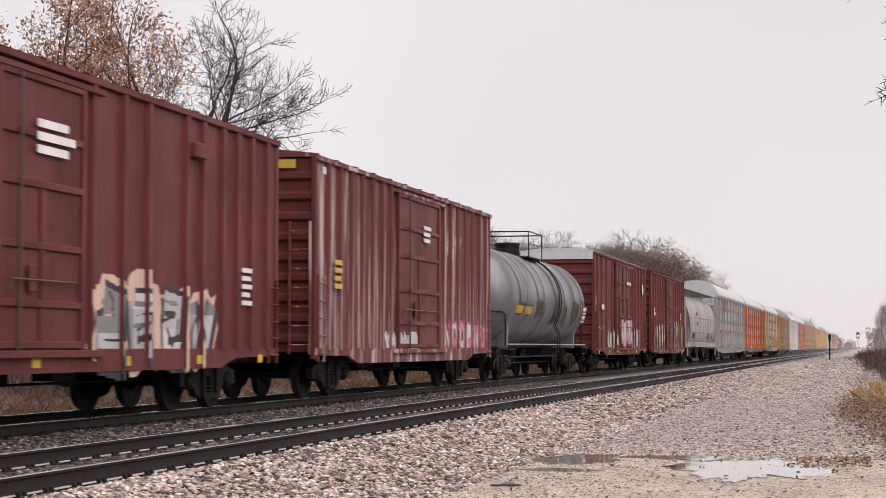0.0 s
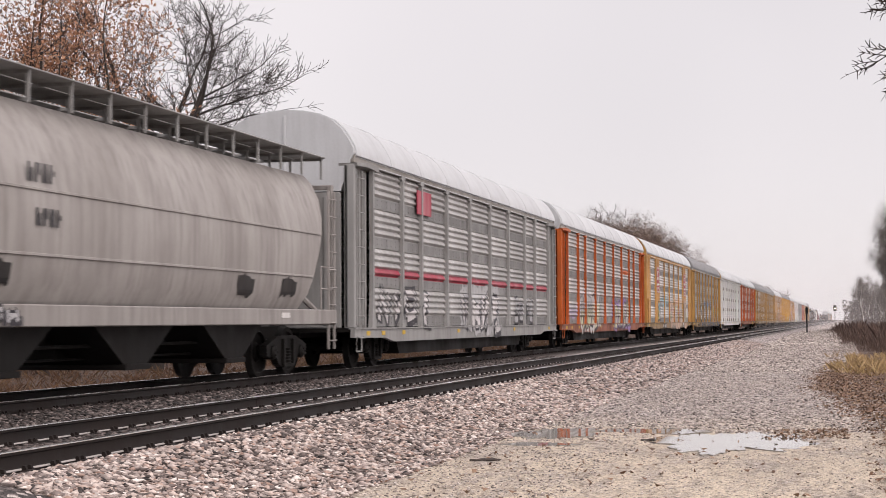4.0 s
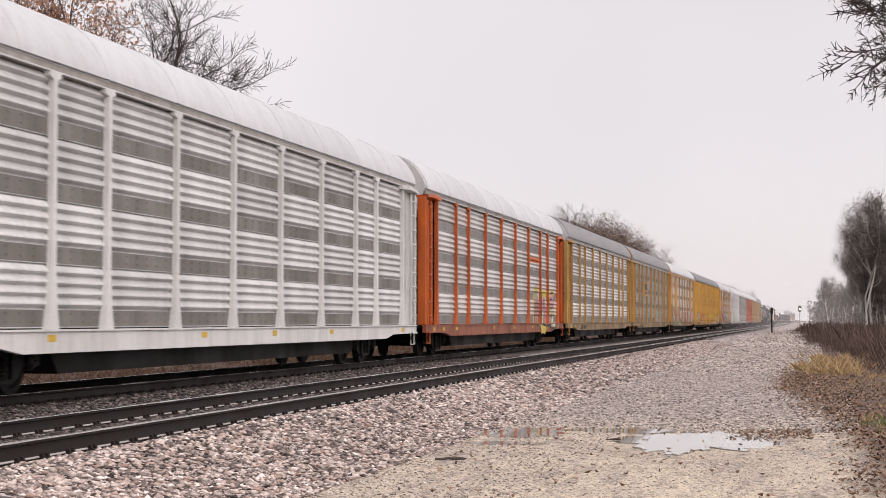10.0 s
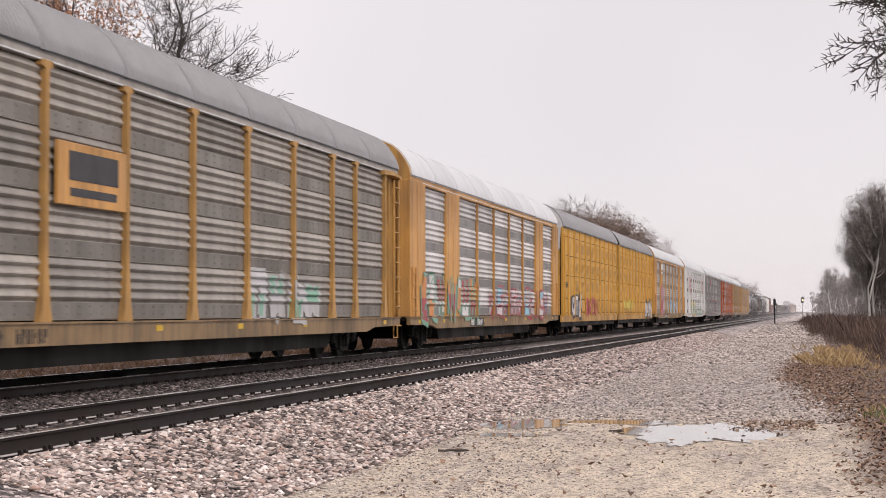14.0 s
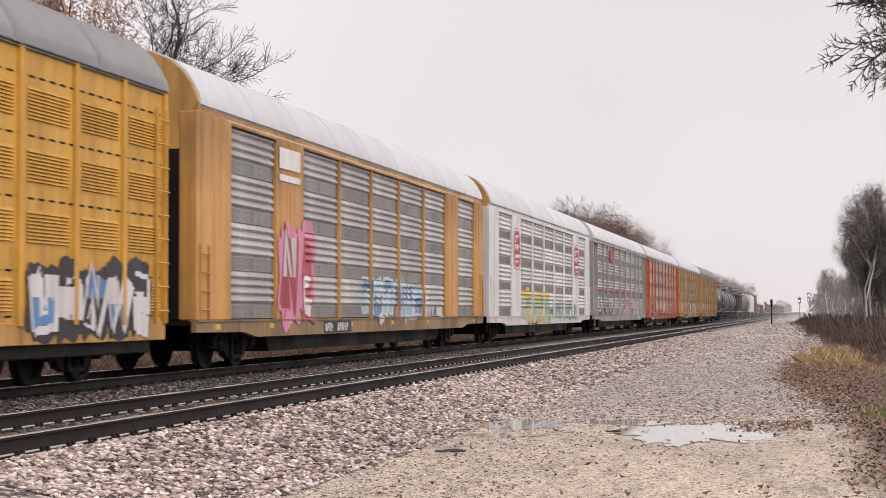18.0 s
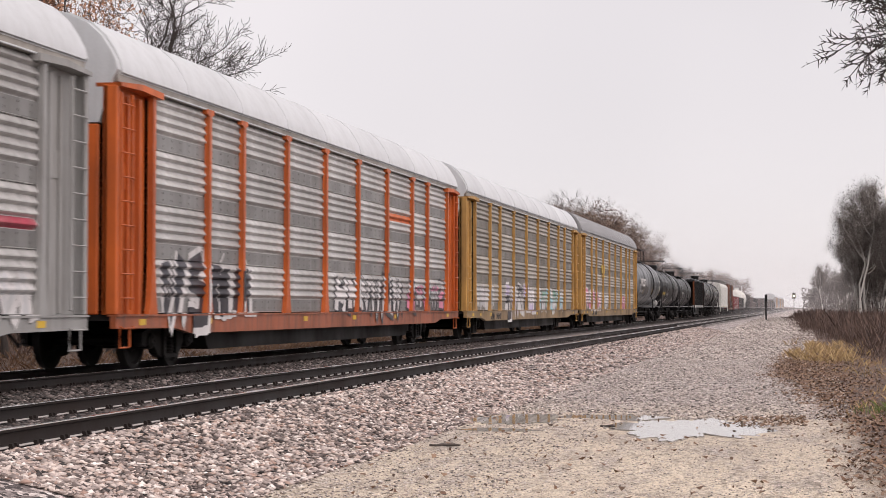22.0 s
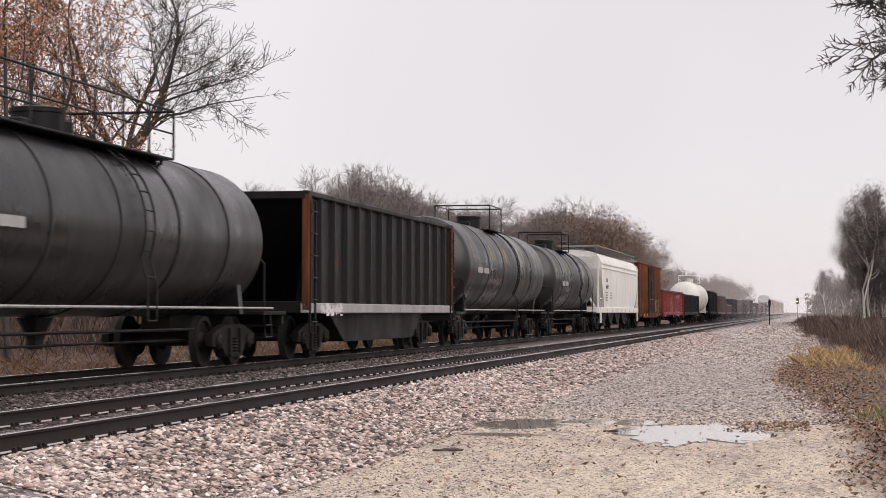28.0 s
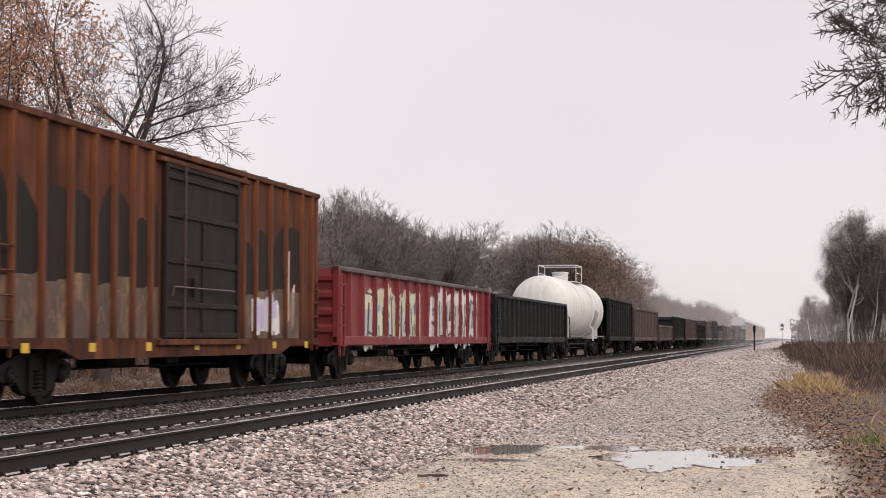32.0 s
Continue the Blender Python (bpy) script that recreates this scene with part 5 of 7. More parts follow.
def gondola(u0, u1, mat, label, z0, z1, posts, cap_mat=None, sill_mat=None, slope=0.0, corner=None, load=None, name="gondola", group=TRAIN):
    """Open car: sides with posts, top rail, end sheets that may slope inwards, floor."""
    c, hl = car_root(name, label, u0, u1, group)
    for s in (0, 180):
        e = pose(0, 0, 0, 0, 0, s)
        part("side_wall", shared(("gon_side", round(hl, 2), z0, z1), lambda mb: mb.slab(1.42, 1.46, -hl + 0.02, hl - 0.02, z0, z1, 0.006)), mat, c, at=e)
        part("top_rail", shared(("gon_rail", round(hl, 2), z1), lambda mb: mb.slab(1.40, 1.58, -hl, hl, z1 - 0.06, z1 + 0.06, 0.02)), cap_mat or mat, c, at=e)
        part("side_sill", shared(("gon_sill", round(hl, 2), z0), lambda mb: mb.slab(1.40, 1.57, -hl, hl, z0 - 0.1, z0 + 0.12, 0.015)), sill_mat or mat, c, at=e)
        if slope:
            part("end_slope", shared(("end_slope", z0, z1, slope), lambda mb: mb.prism([(0.0, z1), (-slope, z0), (-slope - 0.05, z0), (-0.05, z1)], "x", -1.44, 1.44)), mat, c, at=e @ pose(0, hl - 0.02, 0))
            part("end_brace", shared(("end_brace", z0, z1, slope), lambda mb: mb.tube([(1.3, -0.1, z0), (0.9, -slope * 0.6, z0 + (z1 - z0) * 0.4)], 0.06, 6).tube([(-1.3, -0.1, z0), (-0.9, -slope * 0.6, z0 + (z1 - z0) * 0.4)], 0.06, 6).slab(-1.45, 1.45, -0.12, 0, z0 - 0.1, z0 + 0.15, 0.015).slab(-1.5, 1.5, -0.06, 0.03, z1 - 0.12, z1 + 0.05, 0.015)), mat, c, at=e @ pose(0, hl - 0.02, 0))
        else:
            n = 4
            st = (z1 - z0 - 0.1) / n
            pr = []
            for i in range(n):
                z = z0 + i * st
                pr += [(0.0, z), (0.0, z + st * 0.4), (0.06, z + st * 0.55), (0.06, z + st * 0.8)]
            part("end_wall", shared(("gon_end", z0, z1), lambda mb: mb.prism(pr + [(0.0, z1), (-0.06, z1), (-0.06, z0)], "x", -1.44, 1.44)), mat, c, at=e @ pose(0, hl - 0.08, 0))
        part("corner_post", shared(("corner_post", z0, z1), lambda mb: mb.slab(1.42, 1.585, -0.22, 0.0, z0 - 0.05, z1, 0.02)), corner or mat, c, at=e @ pose(0, hl, 0))
        part("corner_post", shared(("corner_post2", z0, z1), lambda mb: mb.slab(1.42, 1.585, 0.0, 0.22, z0 - 0.05, z1, 0.02)), corner or mat, c, at=e @ pose(0, -hl, 0))
    part("floor", shared(("gon_floor", round(hl, 2), z0), lambda mb: mb.box(-1.44, 1.44, -hl + slope + 0.05, hl - slope - 0.05, z0 - 0.12, z0 + 0.02)), mat, c)
    for i in range(posts):
        p = -hl + (i + 1) * 2 * hl / (posts + 1)
        part("side_post", shared(("gon_post", z0, z1), lambda mb: mb.prism([(1.455, -0.09), (1.56, -0.055), (1.56, 0.055), (1.455, 0.09)], "z", z0 + 0.1, z1 - 0.05)), mat, c, at=pose(0, p, 0))
    FLATS[c.name] = [(1.456, ANYWHERE), (1.556, [(-hl + (i + 1) * 2 * hl / (posts + 1) - 0.055, -hl + (i + 1) * 2 * hl / (posts + 1) + 0.055) for i in range(posts)])]
    if load:
        part("load", load, WHEEL, c)
    for s in (-1, 1):
        ladder(c, 1.59, s * (hl - 0.28), 0.6, z1 - 0.75, mat, 0.4, max(3, int((z1 - 0.7) / 0.42)))
    running_gear(c, hl, hl - 2.1)
    return c, hl


# ---------------------------------------------------------------- the train, in order
def side_spray(c, y0, y1, z0, z1, fills, line, seed, letters, label, x=None, cloud=None, shade=None):
    coats = [(lambda z: x, ANYWHERE)] if x else [(lambda z, q=q: q, spans) for q, spans in FLATS[c.name]]
    graffiti(c, y0, y1, z0, z1, fills, line, seed, letters, coats, FLAT_ROWS, label, cloud, shade)


def yellow_marks(c, hl, x, zs=0.86, n=6):
    for i in range(n):
        part("reflector", shared(("reflector", x, zs), lambda mb: mb.slab(x, x + 0.006, -0.12, 0.12, zs - 0.09, zs + 0.05, 0.002)), SAFETY, c, at=pose(0, -hl + 1.0 + i * (2 * hl - 2) / (n - 1), 0))


def tongue(seed, y, w, zt, zb):
    """The outline of a spill that ran down a barrel."""
    rng = random.Random(seed)
    n = 6
    low = [(y + w * i / n, zb + rng.uniform(0.0, 0.28) * (zt - zb) * (1 + (i in (0, n)))) for i in range(n + 1)]
    return [(y, zt - 0.05), (y + w * 0.35, zt), (y + w, zt - 0.1)] + low[::-1]


# three red boxcars round a tank car
c, hl = boxcar(15.0, 31.25, OXIDE, "oxide-red ribbed boxcar with grey graffiti along its sill", [-6.9, -5.7, -4.5, -3.5, 0.25, 1.3, 2.2, 3.7, 4.4, 5.3, 6.0, 6.7, 7.5], [(-2.6, 2.5)])
side_spray(c, 0.3, 5.0, 0.78, 1.95, ("silver", "silver", "white"), "black", 11, 4, "grey sprayed letters with black outlines", cloud="peach", shade="steel")
bars(c, -1.6, 4.0, 1.60, [0.9, 1.1, 0.9], LETTER, h=0.11)
bars(c, 6.1, 2.4, 1.565, [0.5, 0.45, 0.5, 0.4, 0.5], LETTER, h=0.08)
yellow_marks(c, hl, 1.535)
part("vent_box", shared("vent_box", lambda mb: mb.slab(1.5, 1.66, -0.25, 0.25, 4.05, 4.3, 0.02)), OXIDE, c, at=pose(0, 4.0, 0))
c, hl = boxcar(33.5, 49.7, OXIDE_PALE, "red boxcar with pale chalky streaks on its ribs", [-7.3, -6.5, -5.7, -4.9, -4.1, -3.3, -2.6, 2.4, 3.2, 4.0, 4.9, 5.7, 6.6, 7.4], [(-2.1, 3.9)], door_mat=OXIDE, end_mat=OXIDE)
bars(c, -7.6, 4.62, 1.49, [0.5], LETTER, h=0.14)
bars(c, 0.1, 3.95, 1.60, [0.7, 0.6, 0.6], LETTER, h=0.09)
bars(c, -7.0, 2.8, 1.566, [0.5, 0.5, 0.4, 0.5], LETTER_YELLOW, h=0.1)
side_spray(c, -3.0, -0.4, 1.0, 1.4, ("white",), "white", 12, 4, "faded white scribble")
side_spray(c, 2.5, 7.5, 0.95, 1.75, ("white", "pink"), "red", 19, 6, "pale pink sprayed letters")
tag_scrawl(c, 2.8, 4.6, 3.2, 4.2, "white", 9, lambda z: 1.482, FLAT_ROWS, ANYWHERE)
mb = Mesher()
mb.box(-1.1, 1.1, -hl - 0.035, -hl - 0.03, 4.55, 4.72)
part("marking", mb.mesh("marking"), LETTER_YELLOW, c, "pale yellow stencilled strip")
c, hl, hb = tank_car(51.0, 67.9, TANK_GREY, "grey tank car with dark spill stains and dome platform", r=1.58, zc=2.60)
for i, (y, w, zt, zb) in enumerate(((-5.9, 2.3, 2.45, 1.95), (-2.9, 1.7, 2.6, 1.85), (0.3, 1.2, 2.9, 1.7), (2.1, 1.0, 2.5, 1.7), (3.9, 1.6, 2.7, 1.7), (5.8, 0.8, 2.8, 1.8))):
    tank_patch(c, tongue(100 + i, y, w, zt, zb), STAIN, 1.58, 2.60, label="dark oily stain", name="stain")
    tank_patch(c, [(y - 0.3, 4.0), (y, 4.0), (y + 0.3, 3.3), (y + 0.4, zt - 0.1), (y + 0.1, zt - 0.1), (y - 0.05, 3.3)], STAIN, 1.58, 2.60, 0.003, "thin dark run", "stain")
for y in (-6.2, -3.2, 3.0, 6.0):
    tank_patch(c, [(y, 2.6), (y + 0.12, 2.6), (y + 0.15, 2.15), (y + 0.03, 2.15)], LETTER_YELLOW, 1.58, 2.60, 0.010)
tank_patch(c, [(-6.0, 2.05), (-5.0, 2.05), (-5.0, 2.3), (-6.0, 2.3)], LETTER_YELLOW, 1.58, 2.60, 0.012)
tank_patch(c, [(-4.8, 2.05), (-3.6, 2.05), (-3.6, 2.3), (-4.8, 2.3)], LETTER_YELLOW, 1.58, 2.60, 0.012)
tank_patch(c, [(6.4, 2.55), (7.2, 2.55), (7.2, 1.9), (6.4, 1.9)], STAIN, 1.58, 2.60, 0.010, "dark data panel")
for k in range(6):
    tank_patch(c, [(6.45, 2.46 - 0.1 * k), (7.15, 2.46 - 0.1 * k), (7.15, 2.51 - 0.1 * k), (6.45, 2.51 - 0.1 * k)], LETTER, 1.58, 2.60, 0.014)
c, hl = boxcar(69.2, 85.45, OXIDE, "dark red boxcar with a white roof edge and graffiti", [-7.4, -6.3, -5.0, -3.4, 3.3, 4.1, 5.2, 6.4, 7.3], [(-2.5, 2.2), (-0.2, 2.6)], roof_mat=ROOF_WHITE)
side_spray(c, -4.9, -1.6, 0.8, 1.8, ("white", "cream"), "black", 13, 4, "white sprayed letters")
side_spray(c, -1.2, 2.2, 1.05, 2.3, ("white", "silver"), "red", 14, 5, "pale sprayed letters on the doors", x=1.60)
side_spray(c, 2.4, 5.6, 0.9, 1.9, ("silver", "cyan"), "white", 15, 4, "grey and pale blue sprayed letters")
tag_scrawl(c, -7.9, -7.0, 2.6, 3.4, "white", 4, lambda z: 1.482, FLAT_ROWS, ANYWHERE)
tag_scrawl(c, -7.9, -5.6, 1.7, 2.0, "white", 5, lambda z: 1.482, FLAT_ROWS, ANYWHERE)
bars(c, -6.6, 2.75, 1.562, [0.7], LETTER, h=0.2)
bars(c, 0.6, 3.9, 1.60, [1.4], LETTER, h=0.12)
part("emblem", shared("round_emblem", lambda mb: mb.prism([(0.25 * math.cos(a), 0.25 * math.sin(a)) for a in [math.pi * i / 10 for i in range(20)]], "x", 1.562, 1.566)), LETTER, c, "round white emblem", at=pose(0, 6.4, 3.75))
mb = Mesher()
mb.box(-1.45, 1.45, -hl - 0.05, -hl - 0.036, 4.5, 4.8)
part("end_board", mb.mesh("end_board"), ROOF_WHITE, c, "white painted board at the eaves")
yellow_marks(c, hl, 1.535)
c, hl = boxcar(87.6, 103.5, OXIDE, "red boxcar with bright white and yellow graffiti", [-7.2, -6.2, -5.1, -4.0, -2.9, 2.1, 3.1, 4.2, 5.3, 6.4, 7.3], [(-1.8, 3.4)])
side_spray(c, -6.4, -2.6, 0.85, 2.1, ("white", "cream"), "black", 16, 4, "white sprayed letters", cloud="white", shade="yellow")
side_spray(c, 2.3, 7.0, 0.8, 2.3, ("cream", "white"), "black", 17, 5, "cream and yellow sprayed letters", cloud="cream", shade="yellow")
bars(c, -7.3, 3.0, 1.562, [0.4, 0.6], LETTER, h=0.16)
bars(c, 5.0, 2.9, 1.562, [0.5, 0.5, 0.5], LETTER, h=0.07)
yellow_marks(c, hl, 1.535)

# grey covered hopper
GREY_PROF = [(1.34, 1.32), (1.50, 1.62), (1.565, 1.98), (1.585, 2.45), (1.57, 2.85), (1.50, 3.2), (1.36, 3.6), (1.14, 3.95), (0.98, 4.12), (0.0, 4.28)]
c, hl = covered_hopper(104.6, 124.5, HOPPER_GREY, "dusty grey covered hopper with rounded sides", GREY_PROF, lambda h: (lambda z: h - 0.7 - max(0.0, 3.9 - z) * 0.62), 4.3)
for z, x, hy in ((1.98, 1.565, 7.95), (2.85, 1.57, 8.5)):
    part("side_seam", shared(("hopper_seam", z), lambda mb: mb.slab(x - 0.01, x + 0.022, -hy, hy, z - 0.02, z + 0.02, 0.005)), HOPPER_GREY, c)
for i, y in enumerate((-6.6, -5.9, 3.6, 6.1)):
    mb = Mesher()
    fill_rows(mb, tongue(300 + i, y, 0.9, 1.93, 1.5), [1.4 + 0.05 * k for k in range(12)], lambda z: 1.352 + 0.55 * (z - 1.32) if z < 1.62 else 1.517 + 0.18 * (z - 1.62), ANYWHERE)
    part("stain", mb.mesh("stain"), STAIN, c, "dark dried spill")
marks(c, -4.6, 3.2, 1.57, 4, 0.26, INK)
marks(c, -4.4, 2.6, 1.605, 4, 0.24, INK)
bars(c, 6.0, 1.25, 1.565, [0.5], LETTER, h=0.1)
side_spray(c, -7.0, -4.8, 1.05, 1.3, ("silver",), "black", 18, 5, "small grey scribble", x=1.562)

# autoracks
SHARP = "sprayed letters over the corrugated screens"
c, ps = autorack(125.5, 152.5, GREYPAINT, ROOF_WHITE, GALV_MID, "grey autorack with a red stripe and white graffiti", sill=GREYPAINT)
rack_spray(c, ps, -11.4, -6.2, 0.95, 1.9, ("white",), "black", 21, 4, "white " + SHARP)
rack_spray(c, ps, -2.4, 3.0, 0.7, 1.95, ("white",), "black", 22, 4, "white " + SHARP, cloud="silver")
rack_spray(c, ps, 5.5, 9.0, 1.0, 1.8, ("silver",), "black", 23, 4, "grey " + SHARP)
for _a, _b in zip(ps[:-1], ps[1:]):
    mb = Mesher()
    fill_rows(mb, [(_a + 0.1, 2.05), (_b - 0.1, 2.05), (_b - 0.1, 2.3), (_a + 0.1, 2.3)], SCREEN_ZS, lambda z: screen_x(z) + 0.004, ANYWHERE)
    part("stripe", mb.mesh("stripe"), SHIELD, c, "faded crimson stripe")
part("sign_panel", shared("sign_panel", lambda mb: mb.slab(1.575, 1.6, -0.75, 0.75, 3.75, 4.35, 0.006)), SHIELD, c, "crimson sign panel", at=pose(0, -7.0, 0))
c, ps = autorack(153.9, 181.3, ORANGE, ROOF_WHITE, GALV_MID, "orange autorack with grey screens and cream graffiti")
rack_spray(c, ps, -9.0, -3.0, 0.7, 2.25, ("cream", "cream"), "black", 24, 5, "cream " + SHARP, cloud="white", shade="silver")
rack_spray(c, ps, 1.2, 7.4, 0.7, 2.0, ("cream", "white"), "black", 25, 6, "cream " + SHARP, cloud="violet", shade="silver")
rack_spray(c, ps, -11.9, -9.3, 1.2, 1.7, ("silver",), "lilac", 26, 3, "faint " + SHARP)
tag_scrawl(c, -12.9, -12.3, 1.6, 3.9, "white", 7, lambda z: 1.446, FLAT_ROWS, ANYWHERE, 0.05, True)
mb = Mesher()
fill_rows(mb, [(4.5, 3.28), (7.2, 3.28), (7.2, 3.48), (4.5, 3.48)], SCREEN_ZS, lambda z: screen_x(z) + 0.004, ANYWHERE)
part("stripe", mb.mesh("stripe"), ORANGE, c, "orange stripe")
c, posts, sol = flush_rack(182.6, 209.8, TAN, ROOF_WHITE, GALV, "tan autorack with crimson emblems on flat panels", shield=True, hood=YELLOW, door=GREYPAINT)
flush_spray(c, posts, sol, -7.0, -1.5, 1.9, 2.5, ("cyan", "silver"), "silver", 31, 5, "pale blue " + SHARP)
flush_spray(c, posts, sol, -0.5, 9.6, 0.64, 2.25, ("cream", "peach", "white"), "steel", 32, 7, "cream and pink " + SHARP, cloud="peach", shade="pink")
flush_spray(c, posts, sol, -8.4, -6.4, 1.0, 2.1, ("yellow", "white", "cyan"), "black", 33, 3, "bright " + SHARP)
c, ps = autorack(211.1, 238.3, YELLOW, ROOF_GREY, GALV_DARK, "yellow autorack with grimy screens and white graffiti")
rack_spray(c, ps, -10.8, -4.6, 1.0, 2.2, ("white",), "black", 34, 4, "white " + SHARP, shade="silver")
rack_spray(c, ps, -4.4, 3.2, 0.98, 2.35, ("white", "white", "silver"), "black", 35, 5, "white and black " + SHARP, cloud="blue")
rack_spray(c, ps, -6.0, 11.6, 0.62, 0.93, ("blue", "brown", "steel", "mustard", "brown"), "black", 135, 16, "dark many-coloured patches along the sill", cloud="steel")
rack_spray(c, ps, 4.8, 11.8, 0.98, 2.25, ("peach", "peach", "cream", "mustard"), "black", 36, 7, "peach and mustard " + SHARP, cloud="peach")
tag_scrawl(c, -12.9, -12.3, 1.6, 3.9, "white", 8, lambda z: 1.446, FLAT_ROWS, ANYWHERE, 0.05, True)
bars(c, -11.9, 3.3, 1.617, [0.15], INK)
c, ps = autorack(239.6, 267.0, WHITE, ROOF_WHITE, GALV_WHITE, "white autorack with clean painted screens", hood=YELLOW)
c, ps = autorack(268.2, 295.5, ORANGE, ROOF_WHITE, GALV, "orange autorack with black and pink graffiti at its end")
rack_spray(c, ps, 6.0, 11.2, 0.7, 2.3, ("pink", "white"), "black", 37, 4, "pink and white " + SHARP, cloud="yellow", shade="black")
mb = Mesher()
fill_rows(mb, [(4.5, 3.28), (7.2, 3.28), (7.2, 3.48), (4.5, 3.48)], SCREEN_ZS, lambda z: screen_x(z) + 0.004, ANYWHERE)
part("stripe", mb.mesh("stripe"), ORANGE, c, "orange stripe")
c, ps = autorack(296.9, 324.3, YELLOW, ROOF_GREY, GALV, "yellow autorack with clean bright screens", hood=ROOF_WHITE)
c, ps = autorack(325.5, 353.0, YELLOW, ROOF_GREY, GALV_DARK, "yellow autorack with dark screens and a yellow sign panel", hood=RUSTTAN)
part("sign_panel", shared("sign_panel2", lambda mb: mb.slab(1.57, 1.635, -1.25, 1.25, 2.6, 3.5, 0.006)), TAN, c, "yellow sign panel", at=pose(0, -5.85, 0))
bars(c, -6.75, 3.38, 1.637, [1.8], INK, h=0.42)
bars(c, -6.7, 2.85, 1.637, [1.7], INK, h=0.12)
rack_spray(c, ps, 1.6, 6.5, 0.8, 1.9, ("green", "silver"), "silver", 38, 4, "faint green " + SHARP)
c, posts, sol = flush_rack(354.2, 381.4, TAN, ROOF_WHITE, GALV, "faded tan autorack with flat panels and graffiti", hood=YELLOW, door=GREYPAINT)
flush_spray(c, posts, sol, -12.5, -4.0, 0.75, 2.2, ("red", "orange", "white"), "green", 39, 7, "red and orange " + SHARP)
flush_spray(c, posts, sol, -2.0, 11.0, 0.9, 1.9, ("silver", "white", "cyan"), "red", 40, 9, "grey " + SHARP)
c, hl = louvre_rack(382.9, 403.9, "bright yellow articulated autorack with louvred panels", True)
side_spray(c, -7.7, -4.2, 0.75, 1.95, ("white", "silver"), "black", 41, 3, "black and white sprayed letters", x=1.563)
side_spray(c, -3.0, 1.7, 0.95, 1.75, ("red", "red", "orange"), "red", 42, 4, "dark red sprayed letters", x=1.563)
marks(c, -10.3, 2.35, 1.548, 2, 0.25, INK)
marks(c, -9.6, 2.35, 1.548, 6, 0.25, INK)
for y in (-9.75, 1.55, -2.9):
    part("reflector", shared("tall_reflector", lambda mb: mb.box(1.601, 1.606, -0.05, 0.05, 1.0, 1.5)), SAFETY, c, at=pose(0, y, 0))
c, hl = louvre_rack(405.0, 425.0, "bright yellow articulated autorack with louvred panels", False)
side_spray(c, 4.8, 9.3, 0.8, 1.75, ("blue", "white", "black"), "white", 43, 5, "blue and white sprayed letters", x=1.563, cloud="black")
side_spray(c, -8.0, -3.0, 1.2, 1.8, ("yellow",), "yellow", 44, 4, "yellow sprayed letters", x=1.563)
c, posts, sol = flush_rack(426.4, 453.4, TAN, ROOF_WHITE, GALV_MID, "tan autorack with a red and blue mural", hood=YELLOW, door=BLACK)
flush_spray(c, posts, sol, -8.7, -6.0, 0.9, 2.8, ("red", "white"), "red", 45, 2, "large red and white " + SHARP, cloud="pink")
flush_spray(c, posts, sol, -2.0, 4.8, 0.85, 1.95, ("cyan", "blue"), "white", 46, 6, "light blue " + SHARP)
flush_spray(c, posts, sol, 3.5, 7.4, 0.95, 1.7, ("white",), "silver", 47, 4, "white " + SHARP)
bars(c, -8.75, 4.38, 1.62, [1.45], LETTER, "plain white mark", h=0.42)
bars(c, -8.75, 3.84, 1.62, [1.45], LETTER, "line of white lettering", h=0.13)
c, posts, sol = flush_rack(454.6, 481.3, WHITE, ROOF_WHITE, GALV_WHITE, "white autorack with crimson emblems and pastel graffiti", shield=True, hood=YELLOW, door=BLACK)
flush_spray(c, posts, sol, -6.8, 0.5, 0.75, 1.8, ("cyan", "yellow", "green"), "silver", 48, 6, "pastel " + SHARP, cloud="yellow")
flush_spray(c, posts, sol, 1.5, 8.6, 0.8, 1.6, ("silver", "white"), "green", 49, 7, "grey " + SHARP)
c, ps = autorack(482.9, 510.4, GREYPAINT, ROOF_WHITE, GALV_MID, "grey autorack with crimson stripes and block graffiti", sill=GREYPAINT, door=GREYPAINT)
for z in (1.9, 2.12):
    for _a, _b in zip(ps[:-1], ps[1:]):
        mb = Mesher()
        fill_rows(mb, [(_a + 0.1, z), (_b - 0.1, z), (_b - 0.1, z + 0.15), (_a + 0.1, z + 0.15)], SCREEN_ZS, lambda q: screen_x(q) + 0.003, ANYWHERE)
        part("stripe", mb.mesh("stripe"), SHIELD, c, "faded crimson stripe")
rack_spray(c, ps, -11.0, -5.4, 0.95, 1.95, ("white",), "black", 50, 6, "white block " + SHARP)
rack_spray(c, ps, 0.5, 5.6, 0.95, 1.9, ("pink", "red"), "white", 51, 5, "pink " + SHARP)
rack_spray(c, ps, 6.2, 12.0, 0.8, 1.7, ("silver",), "white", 52, 5, "grey " + SHARP)
part("sign_panel", MESHES["sign_panel"], SHIELD, c, "crimson sign panel", at=pose(0, -5.9, 0))
c, ps = autorack(511.5, 538.6, ORANGE, ROOF_WHITE, GALV_MID, "orange autorack with white spiky graffiti")
rack_spray(c, ps, -11.6, -6.6, 0.7, 2.1, ("black", "black"), "white", 53, 4, "black white-edged " + SHARP)
rack_spray(c, ps, -0.6, 6.2, 0.75, 1.9, ("white",), "black", 54, 6, "white " + SHARP)
rack_spray(c, ps, 6.8, 11.8, 0.95, 1.8, ("pink", "silver"), "black", 55, 5, "pink " + SHARP)
mb = Mesher()
